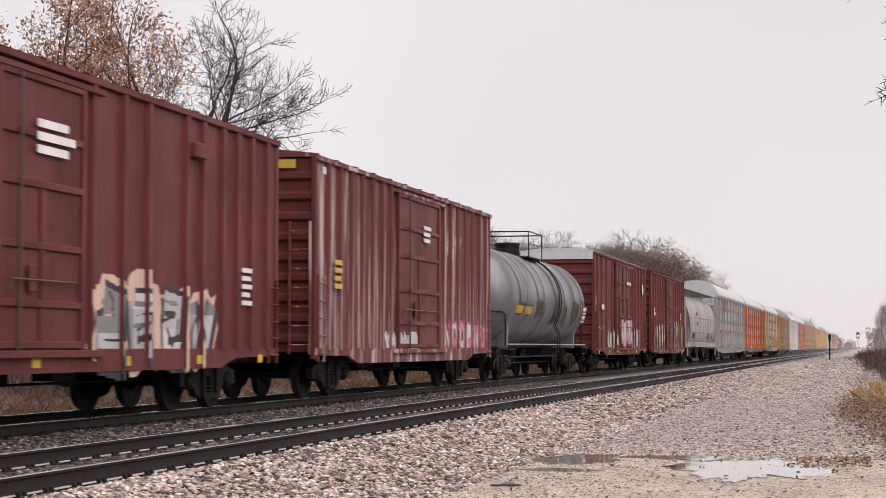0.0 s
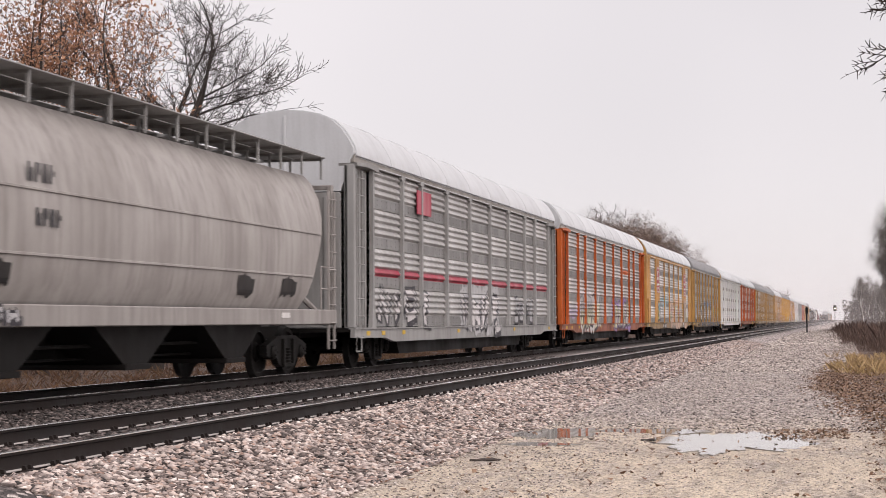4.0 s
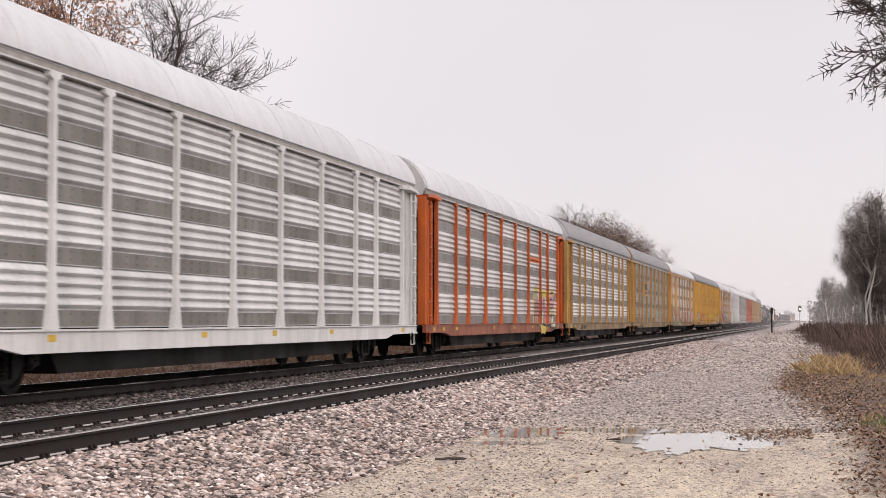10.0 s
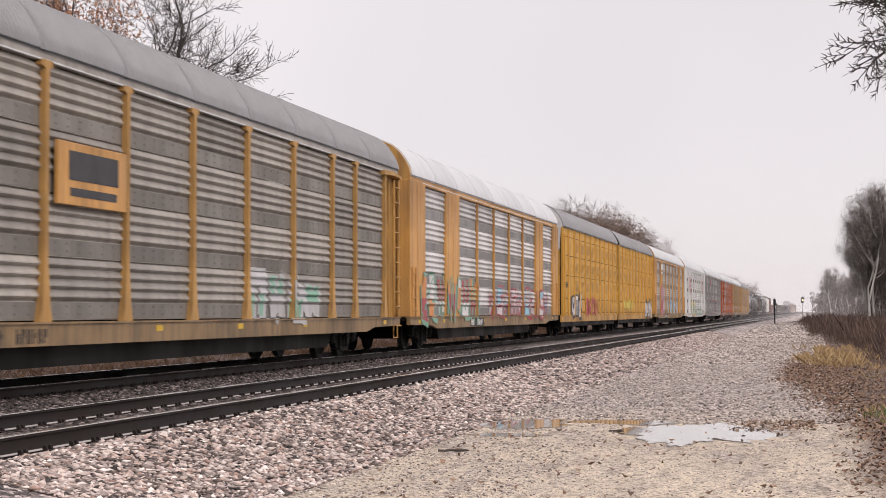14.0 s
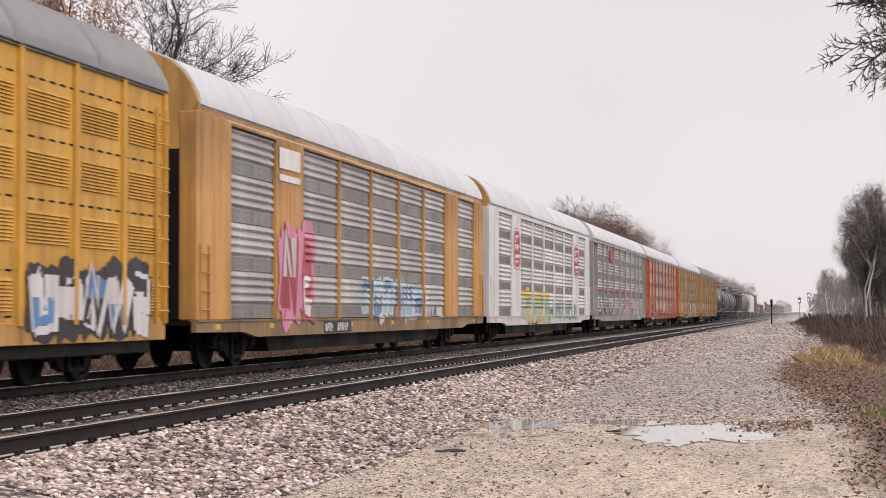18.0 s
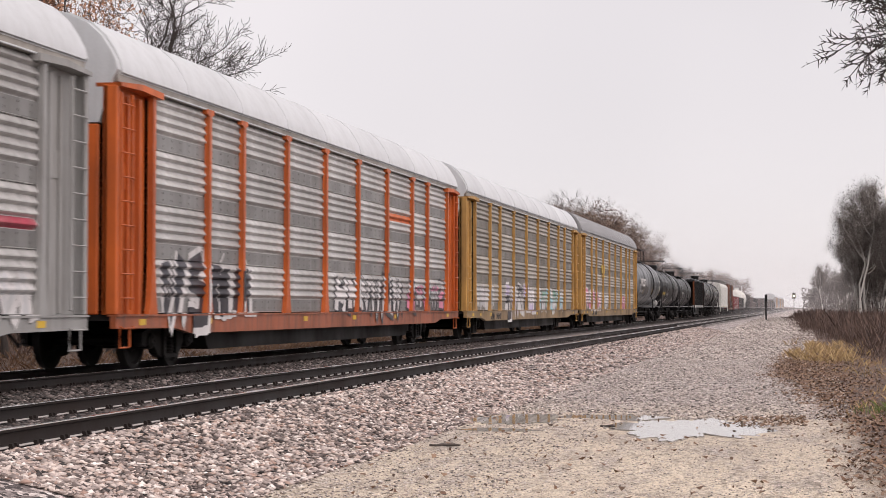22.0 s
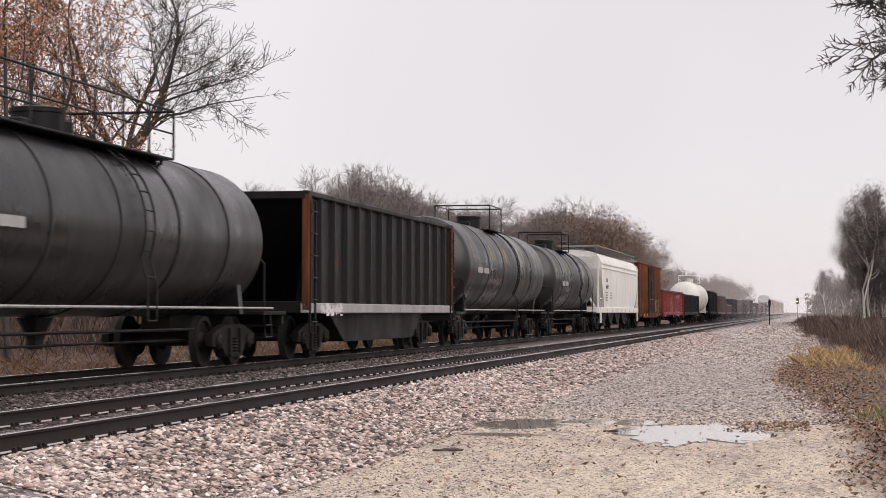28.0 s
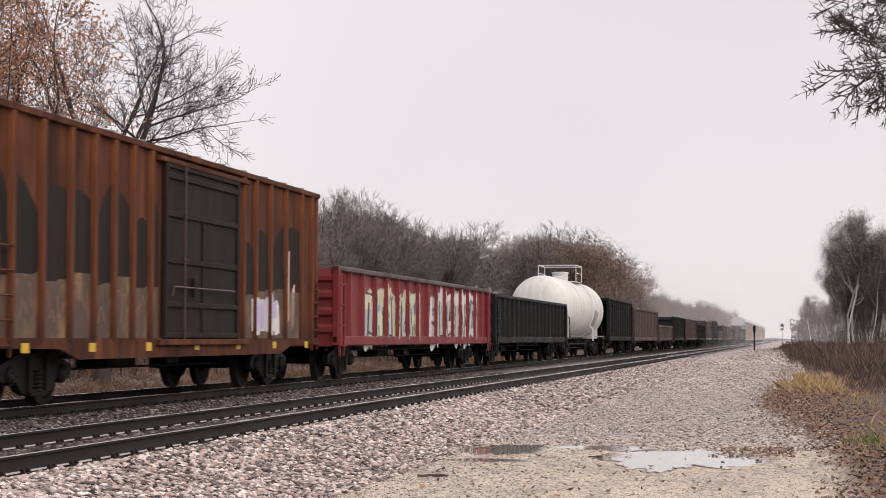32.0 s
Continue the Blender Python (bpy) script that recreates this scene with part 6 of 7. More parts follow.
fill_rows(mb, [(4.5, 3.28), (7.2, 3.28), (7.2, 3.48), (4.5, 3.48)], SCREEN_ZS, lambda z: screen_x(z) + 0.004, ANYWHERE)
part("stripe", mb.mesh("stripe"), ORANGE, c, "orange stripe")
c, ps = autorack(540.0, 567.3, YELLOW, ROOF_WHITE, GALV_DARK, "yellow autorack with dark screens and white graffiti")
rack_spray(c, ps, -12.0, -8.4, 1.0, 1.9, ("white", "silver"), "silver", 56, 4, "white " + SHARP)
rack_spray(c, ps, -6.2, 0.6, 0.65, 2.05, ("black", "lilac", "white"), "white", 57, 5, "black and white " + SHARP)
rack_spray(c, ps, 1.6, 9.0, 0.9, 1.85, ("cyan", "white", "green"), "silver", 58, 7, "pale blue " + SHARP)
c, ps = autorack(568.6, 596.5, YELLOW, ROOF_GREY, GALV_DARK, "yellow autorack with pink graffiti, last of its rake")
rack_spray(c, ps, -11.9, -5.2, 0.95, 1.95, ("pink", "pink", "white"), "white", 59, 5, "pink " + SHARP)
rack_spray(c, ps, -4.6, -1.8, 0.95, 1.7, ("silver",), "white", 60, 3, "grey " + SHARP)
rack_spray(c, ps, 4.6, 7.1, 1.0, 1.7, ("white", "pink"), "pink", 61, 4, "pale pink " + SHARP)
bars(c, -5.3, 3.25, 1.575, [1.6], LETTER_YELLOW, h=0.42)
bars(c, -5.2, 2.72, 1.575, [1.5], LETTER_YELLOW, h=0.1)

# three tank cars
c, hl, hb = tank_car(597.6, 616.0, TANK_GREY, "grey tank car with white block mark and dark stains")
R0, Z0 = 1.60, 2.66
for i, (y, w, zt, zb) in enumerate(((-6.6, 2.4, 2.44, 1.85), (-4.2, 2.4, 2.48, 1.72), (0.2, 1.1, 3.3, 1.75), (2.0, 1.5, 2.9, 1.72), (4.3, 1.3, 2.8, 1.8), (6.0, 1.2, 2.9, 1.7))):
    tank_patch(c, tongue(200 + i, y, w, zt, zb), STAIN, R0, Z0, label="dark oily stain", name="stain")
    tank_patch(c, [(y - 0.25, 4.15), (y + 0.1, 4.15), (y + 0.35, 3.4), (y + 0.45, zt - 0.1), (y + 0.1, zt - 0.1), (y - 0.05, 3.4)], STAIN, R0, Z0, 0.003, "thin dark run", "stain")
for k in range(6):
    y = -7.7 + k * 0.66
    low = k in (2, 3, 4)
    for o in (((0, 0), (0.13, 0), (0.13, 0.46), (0, 0.46)), ((0.13, 0.35), (0.50, 0.35), (0.50, 0.46), (0.13, 0.46)), ((0.13, 0.0 if low else 0.14), (0.50, 0.0 if low else 0.14), (0.50, 0.11 if low else 0.25), (0.13, 0.11 if low else 0.25)), ((0.38, 0.08), (0.50, 0.08), (0.50, 0.37), (0.38, 0.37))):
        tank_patch(c, [(y + p, 2.45 + q) for p, q in o], LETTER, R0, Z0, 0.012, "white block mark")
tank_patch(c, [(-7.4, 2.0), (-6.5, 2.0), (-6.5, 2.2), (-7.4, 2.2)], GREYPAINT, R0, Z0, 0.012)
tank_patch(c, [(-6.3, 2.0), (-5.4, 2.0), (-5.4, 2.2), (-6.3, 2.2)], GREYPAINT, R0, Z0, 0.012)
for y in (-5.0, -2.0, 1.4, 4.4, 7.3):
    tank_patch(c, [(y, 2.35), (y + 0.12, 2.35), (y + 0.16, 1.95), (y + 0.04, 1.95)], LETTER_YELLOW, R0, Z0, 0.014)
tank_patch(c, [(6.9, 2.6), (7.7, 2.6), (7.7, 2.15), (6.9, 2.15)], GREYPAINT, R0, Z0, 0.012, "pale data panel")
part("air_tank", shared("air_tank", lambda mb: mb.lathe([(0.05, -0.45), (0.22, -0.38), (0.22, 0.38), (0.05, 0.45)], "y", (1.2, 7.2, 1.35), 14), 40), GREYPAINT, c)
c, hl, hb = tank_car(616.8, 635.2, TANK_BLACK, "dark tank car with yellow stencilled marks", r=1.52, zc=2.47)
for _a, _b in ((-7.6, -6.7), (-6.5, -5.5)):
    tank_patch(c, [(_a, 2.0), (_b, 2.0), (_b, 2.2), (_a, 2.2)], LETTER_YELLOW, 1.52, 2.47, 0.012)
for y in (-7.2, -4.4, -1.6, 3.4, 5.4, 7.0):
    tank_patch(c, [(y, 3.2), (y + 0.07, 3.2), (y + 0.07, 2.75), (y, 2.75)], GREYPAINT, 1.52, 2.47, 0.01)
bars(c, 6.6, 2.75, 1.51, [0.9, 0.9, 0.9, 0.9], GREYPAINT, h=0.06, gap=0.05)
c, hl, hb = tank_car(636.0, 653.7, TANK_BLACK, "black tank car with a long railed platform", r=1.46, zc=2.42, long=7.0, bands=(-5.2, -2.6, 0.0, 2.6, 5.2))
bars(c, -5.6, 2.35, 1.47, [0.9], GREYPAINT, h=0.16)
bars(c, -4.4, 2.35, 1.47, [0.9], GREYPAINT, h=0.16)
# black open hopper
c, hl = gondola(654.9, 670.4, BLACK, "black open hopper with orange corner post and pale sill", 1.12, 3.58, 13, sill_mat=GREYPAINT, slope=3.0, corner=RUST, name="open_hopper")
side_spray(c, -6.9, -5.0, 1.05, 1.22, ("white",), "white", 62, 5, "small white scribble", x=1.575)
part("hopper_bottom", shared("hopper_bottom", lambda mb: mb.prism([(-5.0, 1.05), (5.0, 1.05), (3.6, 0.35), (-3.6, 0.35)], "x", -1.25, 1.25)), BLACK, c)
part("sticker", shared("sticker", lambda mb: mb.box(1.462, 1.466, -0.2, 0.2, 2.05, 2.35)), LETTER, c, "white stencilled square", at=pose(0, -6.5, 0))
part("sticker", MESHES["sticker"], RUST, c, "orange patch", at=pose(0, -5.2, 0))
# two black tank cars
c, hl, hb = tank_car(671.5, 690.3, TANK_BLACK, "glossy black tank car with yellow ticks", r=1.58, zc=2.52)
bars(c, -6.6, 2.5, 1.59, [0.9], GREYPAINT, h=0.18)
bars(c, -5.5, 2.5, 1.59, [0.9], GREYPAINT, h=0.18)
for y in (-7.2, -3.8, -1.0, 3.0, 5.6):
    tank_patch(c, [(y, 3.3), (y + 0.09, 3.3), (y + 0.09, 2.8), (y, 2.8)], LETTER_YELLOW, 1.58, 2.52, 0.01)
c, hl, hb = tank_car(691.0, 707.5, TANK_BLACK, "black tank car with grey stencilled marks", r=1.52, zc=2.46)
bars(c, -4.8, 2.4, 1.53, [0.8], GREYPAINT, h=0.2)
bars(c, -3.8, 2.4, 1.53, [0.9], GREYPAINT, h=0.2)
for y in (-6.4, -2.0, 1.5, 3.0, 4.6):
    tank_patch(c, [(y, 3.3), (y + 0.09, 3.3), (y + 0.09, 2.75), (y, 2.75)], LETTER_YELLOW, 1.52, 2.46, 0.01)
bars(c, 5.4, 2.6, 1.53, [0.7, 0.7, 0.7], GREYPAINT, h=0.06, gap=0.05)
# white covered hopper
WHITE_PROF = [(1.50, 1.30), (1.53, 1.8), (1.55, 2.6), (1.54, 3.3), (1.57, 3.33), (1.57, 3.40), (1.53, 3.43), (1.53, 3.52), (1.56, 3.55), (1.56, 3.62), (1.51, 3.65), (1.48, 3.8), (1.30, 4.05), (0.9, 4.2), (0.0, 4.28)]
c, hl = covered_hopper(708.3, 728.7, HOPPER_WHITE, "off-white covered hopper with ribbed top edge", WHITE_PROF, lambda h: (lambda z: h - 0.55 - max(0.0, 2.9 - z) * 1.0), 4.28, bays=4)
marks(c, -7.6, 2.85, 1.556, 4, 0.22, INK)
marks(c, -7.6, 2.5, 1.556, 6, 0.22, INK)
bars(c, -7.7, 2.1, 1.551, [0.9, 0.8, 0.9, 0.8], INK, h=0.05, gap=0.08)
bars(c, -5.6, 2.1, 1.551, [0.7, 0.6, 0.7], INK, h=0.05, gap=0.08)
yellow_marks(c, hl, 1.562, 1.16, 9)
# rusty boxcar, red gondola, black gondola, white tank car
c, hl = boxcar(729.5, 745.8, RUST, "rust-streaked orange-brown boxcar with scorched paint", [-7.6, -6.6, -5.6, -4.7, -3.9, -3.1, -2.3, 2.7, 3.5, 4.5, 5.6, 6.8, 7.6], [(-1.75, 4.0)], top=4.25, door_mat=SCORCH, roof_mat=GREYPAINT)
rng = random.Random(77)
edges = [-8.05, -7.6, -6.6, -5.6, -4.7, -3.9, -3.1, -2.3, -1.8]
for _a, _b in list(zip(edges[:-1], edges[1:])) + [(2.7, 3.5), (3.5, 4.5), (4.5, 5.6), (5.6, 6.8)]:
    t0, t1, lo = rng.uniform(2.7, 3.5), rng.uniform(2.7, 3.5), rng.uniform(1.8, 2.0)
    mb = Mesher()
    fill_rows(mb, [(_a + 0.07, lo), (_b - 0.07, lo), (_b - 0.07, t1), ((_a + _b) / 2, (t0 + t1) / 2 + 0.1), (_a + 0.07, t0)], FLAT_ROWS, lambda z: 1.488, ANYWHERE)
    part("scorch", mb.mesh("scorch"), SCORCH, c, "blackened scorched paint")
    mb = Mesher()
    fill_rows(mb, [(_a + 0.07, 1.0), (_b - 0.07, 1.0), (_b - 0.07, lo + 0.05), (_a + 0.07, lo)], FLAT_ROWS, lambda z: 1.489, ANYWHERE)
    part("mural", mb.mesh("mural"), MURAL, c, "worn yellow-brown mural")
tag_scrawl(c, -7.6, -2.0, 1.2, 1.9, "brown", 68, lambda z: 1.49, FLAT_ROWS, ANYWHERE, 0.05)
side_spray(c, 3.3, 5.2, 1.05, 2.0, ("lilac", "white"), "white", 64, 2, "lilac and white sprayed letters")
for _y, _z0, _z1 in ((5.75, 1.3, 2.9), (6.15, 1.2, 2.2)):
    mb = Mesher()
    fill_rows(mb, [(_y, _z0), (_y + 0.22, _z0 + 0.1), (_y + 0.24, _z1), (_y + 0.03, _z1 - 0.15)], FLAT_ROWS, lambda z: 1.489, ANYWHERE)
    part("graffiti", mb.mesh("graffiti"), SPRAY["peach"], c, "pale vertical smear")
yellow_marks(c, hl, 1.535, 0.9, 7)
c, hl = gondola(747.4, 768.2, RED, "red gondola with tall grey graffiti letters", 0.95, 2.66, 15, cap_mat=BROWN)
side_spray(c, -7.6, -1.0, 0.9, 2.2, ("silver", "cream"), "black", 66, 6, "grey and black sprayed letters", cloud="cream")
side_spray(c, 0.6, 8.2, 0.9, 2.35, ("silver", "silver", "white"), "black", 67, 6, "grey and black sprayed letters", cloud="white")
c, hl = gondola(769.3, 789.4, BLACK, "black gondola with close-set posts", 0.95, 2.55, 17)
c, hl, hb = tank_car(790.5, 807.4, HOPPER_WHITE, "white tank car with brown stains near the sill", r=1.55, zc=2.52, rail_mat=WHITE, bands=(-3.5, 3.5))
tank_patch(c, [(2.0, 2.6), (4.2, 2.4), (4.0, 1.6), (2.4, 1.7)], HOPPER_GREY, 1.55, 2.52, label="brown stain", name="stain")
# dark mixed cars behind
c, hl = gondola(808.5, 823.2, BLACK, "black open hopper with sloping end sheets", 1.0, 3.3, 11, slope=2.4, name="open_hopper")
c, hl = gondola(824.5, 845.5, BROWN, "brown high-sided gondola with steel posts", 0.95, 3.0, 15)
far_u = 847.0
FAR_KINDS = ((BROWN, 2.0, 15.5), (BLACK, 2.9, 16.0), (BROWN, 2.9, 20.5), (BLACK, 2.6, 16.0), (BROWN, 3.1, 16.0), (BLACK, 3.3, 15.5))
for i in range(14):
    m, top, length = FAR_KINDS[i % 6]
    gondola(far_u, far_u + length, m, ("brown" if m is BROWN else "black") + " open gondola far down the train", 0.95, top, 11)
    far_u += length + 1.5
for i in range(9):
    autorack(far_u, far_u + 27.2, (GREYPAINT, RUSTTAN, GREYPAINT)[i % 3], ROOF_WHITE, GALV_DARK, "pale-roofed autorack far down the train")
    far_u += 28.6


# ---------------------------------------------------------------- water, mist, ballast
def plain_mat(name, cols, rough=0.85, scale=3.0, per="island", bump=0.0):
    """Tones picked per loose piece, or per object, with fine grain."""
    m, n, l, p = node_mat(name)
    src = n.new("ShaderNodeNewGeometry").outputs["Random Per Island"] if per == "island" else n.new("ShaderNodeObjectInfo").outputs["Random"]
    r = n.new("ShaderNodeValToRGB")
    for i, c in enumerate(cols):
        el = r.color_ramp.elements[i] if i < 2 else r.color_ramp.elements.new(1.0)
        el.position, el.color = i / (len(cols) - 1), (*c, 1)
    l.new(src, r.inputs["Fac"])
    co = n.new("ShaderNodeTexCoord").outputs["Object"]
    g, raw = noisy(n, l, co, scale, (1, 1, 1), 5, 0.35, 0.7)
    c = mixed(n, l, scaled(n, l, g, 0.4), r.outputs["Color"], tuple(x * 0.45 for x in cols[0]))
    l.new(c, p.inputs["Base Color"])
    p.inputs["Roughness"].default_value = rough
    if bump:
        b = n.new("ShaderNodeBump")
        b.inputs["Strength"].default_value, b.inputs["Distance"].default_value = bump, 0.02
        l.new(raw, b.inputs["Height"])
        l.new(b.outputs["Normal"], p.inputs["Normal"])
    return m


# the near-black tones stand in for shade in gaps between stones
BALLAST = plain_mat("crushed_stone", ((0.018, 0.015, 0.015), (0.20, 0.155, 0.14), (0.62, 0.52, 0.48), (0.10, 0.075, 0.068), (0.76, 0.65, 0.59), (0.36, 0.235, 0.185), (0.92, 0.85, 0.80)), 0.75, 14.0)
# darker stones round the rails: dirt, and shade put into the colour
DIRTY_SHADED_BALLAST = plain_mat("dirty_shaded_stone", ((0.008, 0.007, 0.007), (0.045, 0.035, 0.032), (0.11, 0.085, 0.078), (0.016, 0.013, 0.012), (0.30, 0.25, 0.235), (0.025, 0.02, 0.018)), 0.8, 14.0)
GREY_LEAF = plain_mat("dull_leaves", ((0.10, 0.087, 0.078), (0.18, 0.158, 0.143), (0.28, 0.25, 0.23)), 0.85, 4.0)
OAK_LEAF = plain_mat("withered_leaves", ((0.30, 0.13, 0.07), (0.42, 0.21, 0.12), (0.52, 0.30, 0.18), (0.20, 0.09, 0.055)), 0.8, 4.0)
# twigs lightened to grey: distance haze is put into their colour
HAZY = plain_mat("haze_toned_twigs", ((0.10, 0.088, 0.082), (0.15, 0.132, 0.124), (0.21, 0.188, 0.176)), 0.9, 4.0)
RUST_LEAF = plain_mat("dull_russet_leaves", ((0.16, 0.11, 0.09), (0.24, 0.165, 0.13), (0.33, 0.24, 0.19)), 0.85, 4.0)
PEBBLE = plain_mat("pebbles", ((0.05, 0.042, 0.04), (0.32, 0.27, 0.245), (0.72, 0.63, 0.57), (0.15, 0.122, 0.112), (0.86, 0.79, 0.73), (0.55, 0.475, 0.43)), 0.8, 14.0)
BARK = plain_mat("grey_brown_bark", ((0.045, 0.036, 0.032), (0.075, 0.062, 0.055)), 0.9, 9.0, "object", 0.5)
TWIG = plain_mat("thin_twigs", ((0.028, 0.021, 0.019), (0.06, 0.042, 0.037)), 0.9, 5.0)
BIRCH = plain_mat("pale_bark", ((0.46, 0.44, 0.41), (0.62, 0.59, 0.55)), 0.85, 6.0, "object", 0.3)
DEAD_LEAF = plain_mat("dead_leaves", ((0.12, 0.065, 0.04), (0.20, 0.112, 0.066), (0.33, 0.215, 0.14), (0.06, 0.036, 0.026)), 0.8, 4.0)
DRY_GRASS = plain_mat("dry_grass", ((0.36, 0.24, 0.11), (0.50, 0.35, 0.16), (0.22, 0.13, 0.07), (0.62, 0.46, 0.23), (0.14, 0.08, 0.05)), 0.85, 4.0)
RUSSET = plain_mat("russet_grass", ((0.12, 0.062, 0.034), (0.19, 0.105, 0.056), (0.08, 0.042, 0.026), (0.25, 0.16, 0.085)), 0.85, 4.0)
BRUSH = plain_mat("brown_brush", ((0.045, 0.030, 0.026), (0.10, 0.062, 0.05), (0.17, 0.115, 0.09)), 0.9, 4.0)
GRASS = plain_mat("green_grass", ((0.06, 0.10, 0.02), (0.13, 0.17, 0.04), (0.20, 0.20, 0.07)), 0.8, 4.0)
TIE_WOOD = plain_mat("creosoted_wood", ((0.035, 0.028, 0.026), (0.12, 0.096, 0.09)), 0.85, 12.0, "object", 0.6)


def joined(name, verts, faces, mat, label, category, kind="stuff"):
    """One mesh of triangles from arrays."""
    me = bpy.data.meshes.new(name)
    me.vertices.add(len(verts))
    me.vertices.foreach_set("co", np.asarray(verts, np.float32).ravel())
    f = np.asarray(faces, np.int32)
    me.loops.add(f.size)
    me.loops.foreach_set("vertex_index", f.ravel())
    me.polygons.add(len(f))
    me.polygons.foreach_set("loop_start", np.arange(len(f), dtype=np.int32) * f.shape[1])
    me.polygons.foreach_set("loop_total", np.full(len(f), f.shape[1], np.int32))
    me.update(calc_edges=True)
    me.materials.append(mat)
    return tagged(new(name, me), label, category, kind=kind)


OCTA_V = np.array([(1, 0, 0), (-1, 0, 0), (0, 1, 0), (0, -1, 0), (0, 0, 1), (0, 0, -1)], float)
OCTA_F = np.array([(0, 2, 4), (2, 1, 4), (1, 3, 4), (3, 0, 4), (2, 0, 5), (1, 2, 5), (3, 1, 5), (0, 3, 5)])


def scatter_stones(rng, zones):
    """zones: (x0, x1, y0, y1, count, smallest, largest, sink)."""
    V, F, k = [], [], 0
    for x0, x1, y0, y1, count, s0, s1, sink in zones:
        # thicker near the camera
        f = rng.random(count) ** 1.6
        px, py = rng.uniform(x0, x1, count), y0 + f * (y1 - y0)
        for x, y in zip(px, py):
            if any(((x - a) / (c * 1.05)) ** 2 + ((y - b) / (d * 1.05)) ** 2 < 1 for a, b, c, d, _ in PUDDLES) and rng.random() < 0.985:
                continue
            s = rng.uniform(s0, s1)
            v = OCTA_V * rng.uniform(0.55, 1.15, (6, 1)) + rng.normal(0, 0.22, (6, 3))
            a = rng.uniform(0, 6.28)
            c, q = math.cos(a), math.sin(a)
            v = v @ np.array([(c, q, 0), (-q, c, 0), (0, 0, 1)]) * (s * 1.12, s * 1.12, s * 0.46)
            V.append(v + (x, y, ground_z(x, y) + s * sink))
            F.append(OCTA_F + k)
            k += 6
    return np.concatenate(V), np.concatenate(F)


gen = np.random.default_rng(7)
v, f = scatter_stones(gen, ((-6.62, -4.5, 12.5, 34, 21000, 0.016, 0.056, 0.3), (-6.6, -4.7, 30, 110, 11000, 0.03, 0.065, 0.3)))
joined("ballast_stones", v, f, BALLAST, "loose pinkish grey crushed stone beside the rails", "ballast")
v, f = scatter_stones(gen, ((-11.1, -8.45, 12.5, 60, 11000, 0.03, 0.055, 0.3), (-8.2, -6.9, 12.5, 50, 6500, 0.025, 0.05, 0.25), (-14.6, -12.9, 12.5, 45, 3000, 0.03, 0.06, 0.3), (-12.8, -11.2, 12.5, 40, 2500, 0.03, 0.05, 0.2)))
joined("ballast_stones", v, f, DIRTY_SHADED_BALLAST, "dark dirty crushed stone between the rails, shade in its colour", "ballast")
v, f = scatter_stones(gen, ((-4.9, 0.7, 25.5, 62, 15000, 0.012, 0.034, 0.25), (-4.9, -2.6, 13, 27, 5000, 0.006, 0.022, 0.25), (-3.2, 1.2, 13, 27, 6500, 0.005, 0.016, 0.2), (-5.0, 0.5, 55, 115, 9000, 0.03, 0.06, 0.25), (-5.0, -0.4, 105, 210, 5000, 0.05, 0.10, 0.25), (-1.9, -1.1, 22.5, 24.5, 700, 0.015, 0.035, 0.5)))
joined("pebbles", v, f, PEBBLE, "small pale pebbles strewn over damp dirt", "gravel")


def water_mat():
    m, n, l, p = node_mat("standing_water")
    p.inputs["Base Color"].default_value = (0.30, 0.28, 0.25, 1)
    p.inputs["Roughness"].default_value = 0.02
    p.inputs["IOR"].default_value = 1.6
    return m


def puddle(cx, cy, rx, ry, seed, z):
    rng = random.Random(seed)
    ph = rng.uniform(0, 50)
    pts = []
    for i in range(150):
        t = 2 * math.pi * i / 150
        a, b = math.cos(t), math.sin(t)
        r = 1 + 0.42 * noise.noise((a * 1.4 + ph, b * 1.4, seed)) + 0.34 * noise.noise((a * 4 + ph, b * 4, seed)) + 0.22 * noise.noise((a * 11 + ph, b * 11, seed)) + 0.10 * noise.noise((a * 24 + ph, b * 24, seed))
        pts.append((cx + rx * r * math.cos(t), cy + ry * r * math.sin(t)))
    mb = Mesher()
    mb.prism(pts, "z", z - 0.02, z)
    me = mb.mesh("puddle")
    me.materials[0] = WATER
    tagged(new("puddle", me), "shallow still rain puddle on sandy dirt", "puddle", kind="structure")


WATER = water_mat()
for i, (a, b, rx, ry, d) in enumerate(PUDDLES):
    puddle(a, b, rx, ry, 30 + i, ground_z(a, b) + d * 0.72)


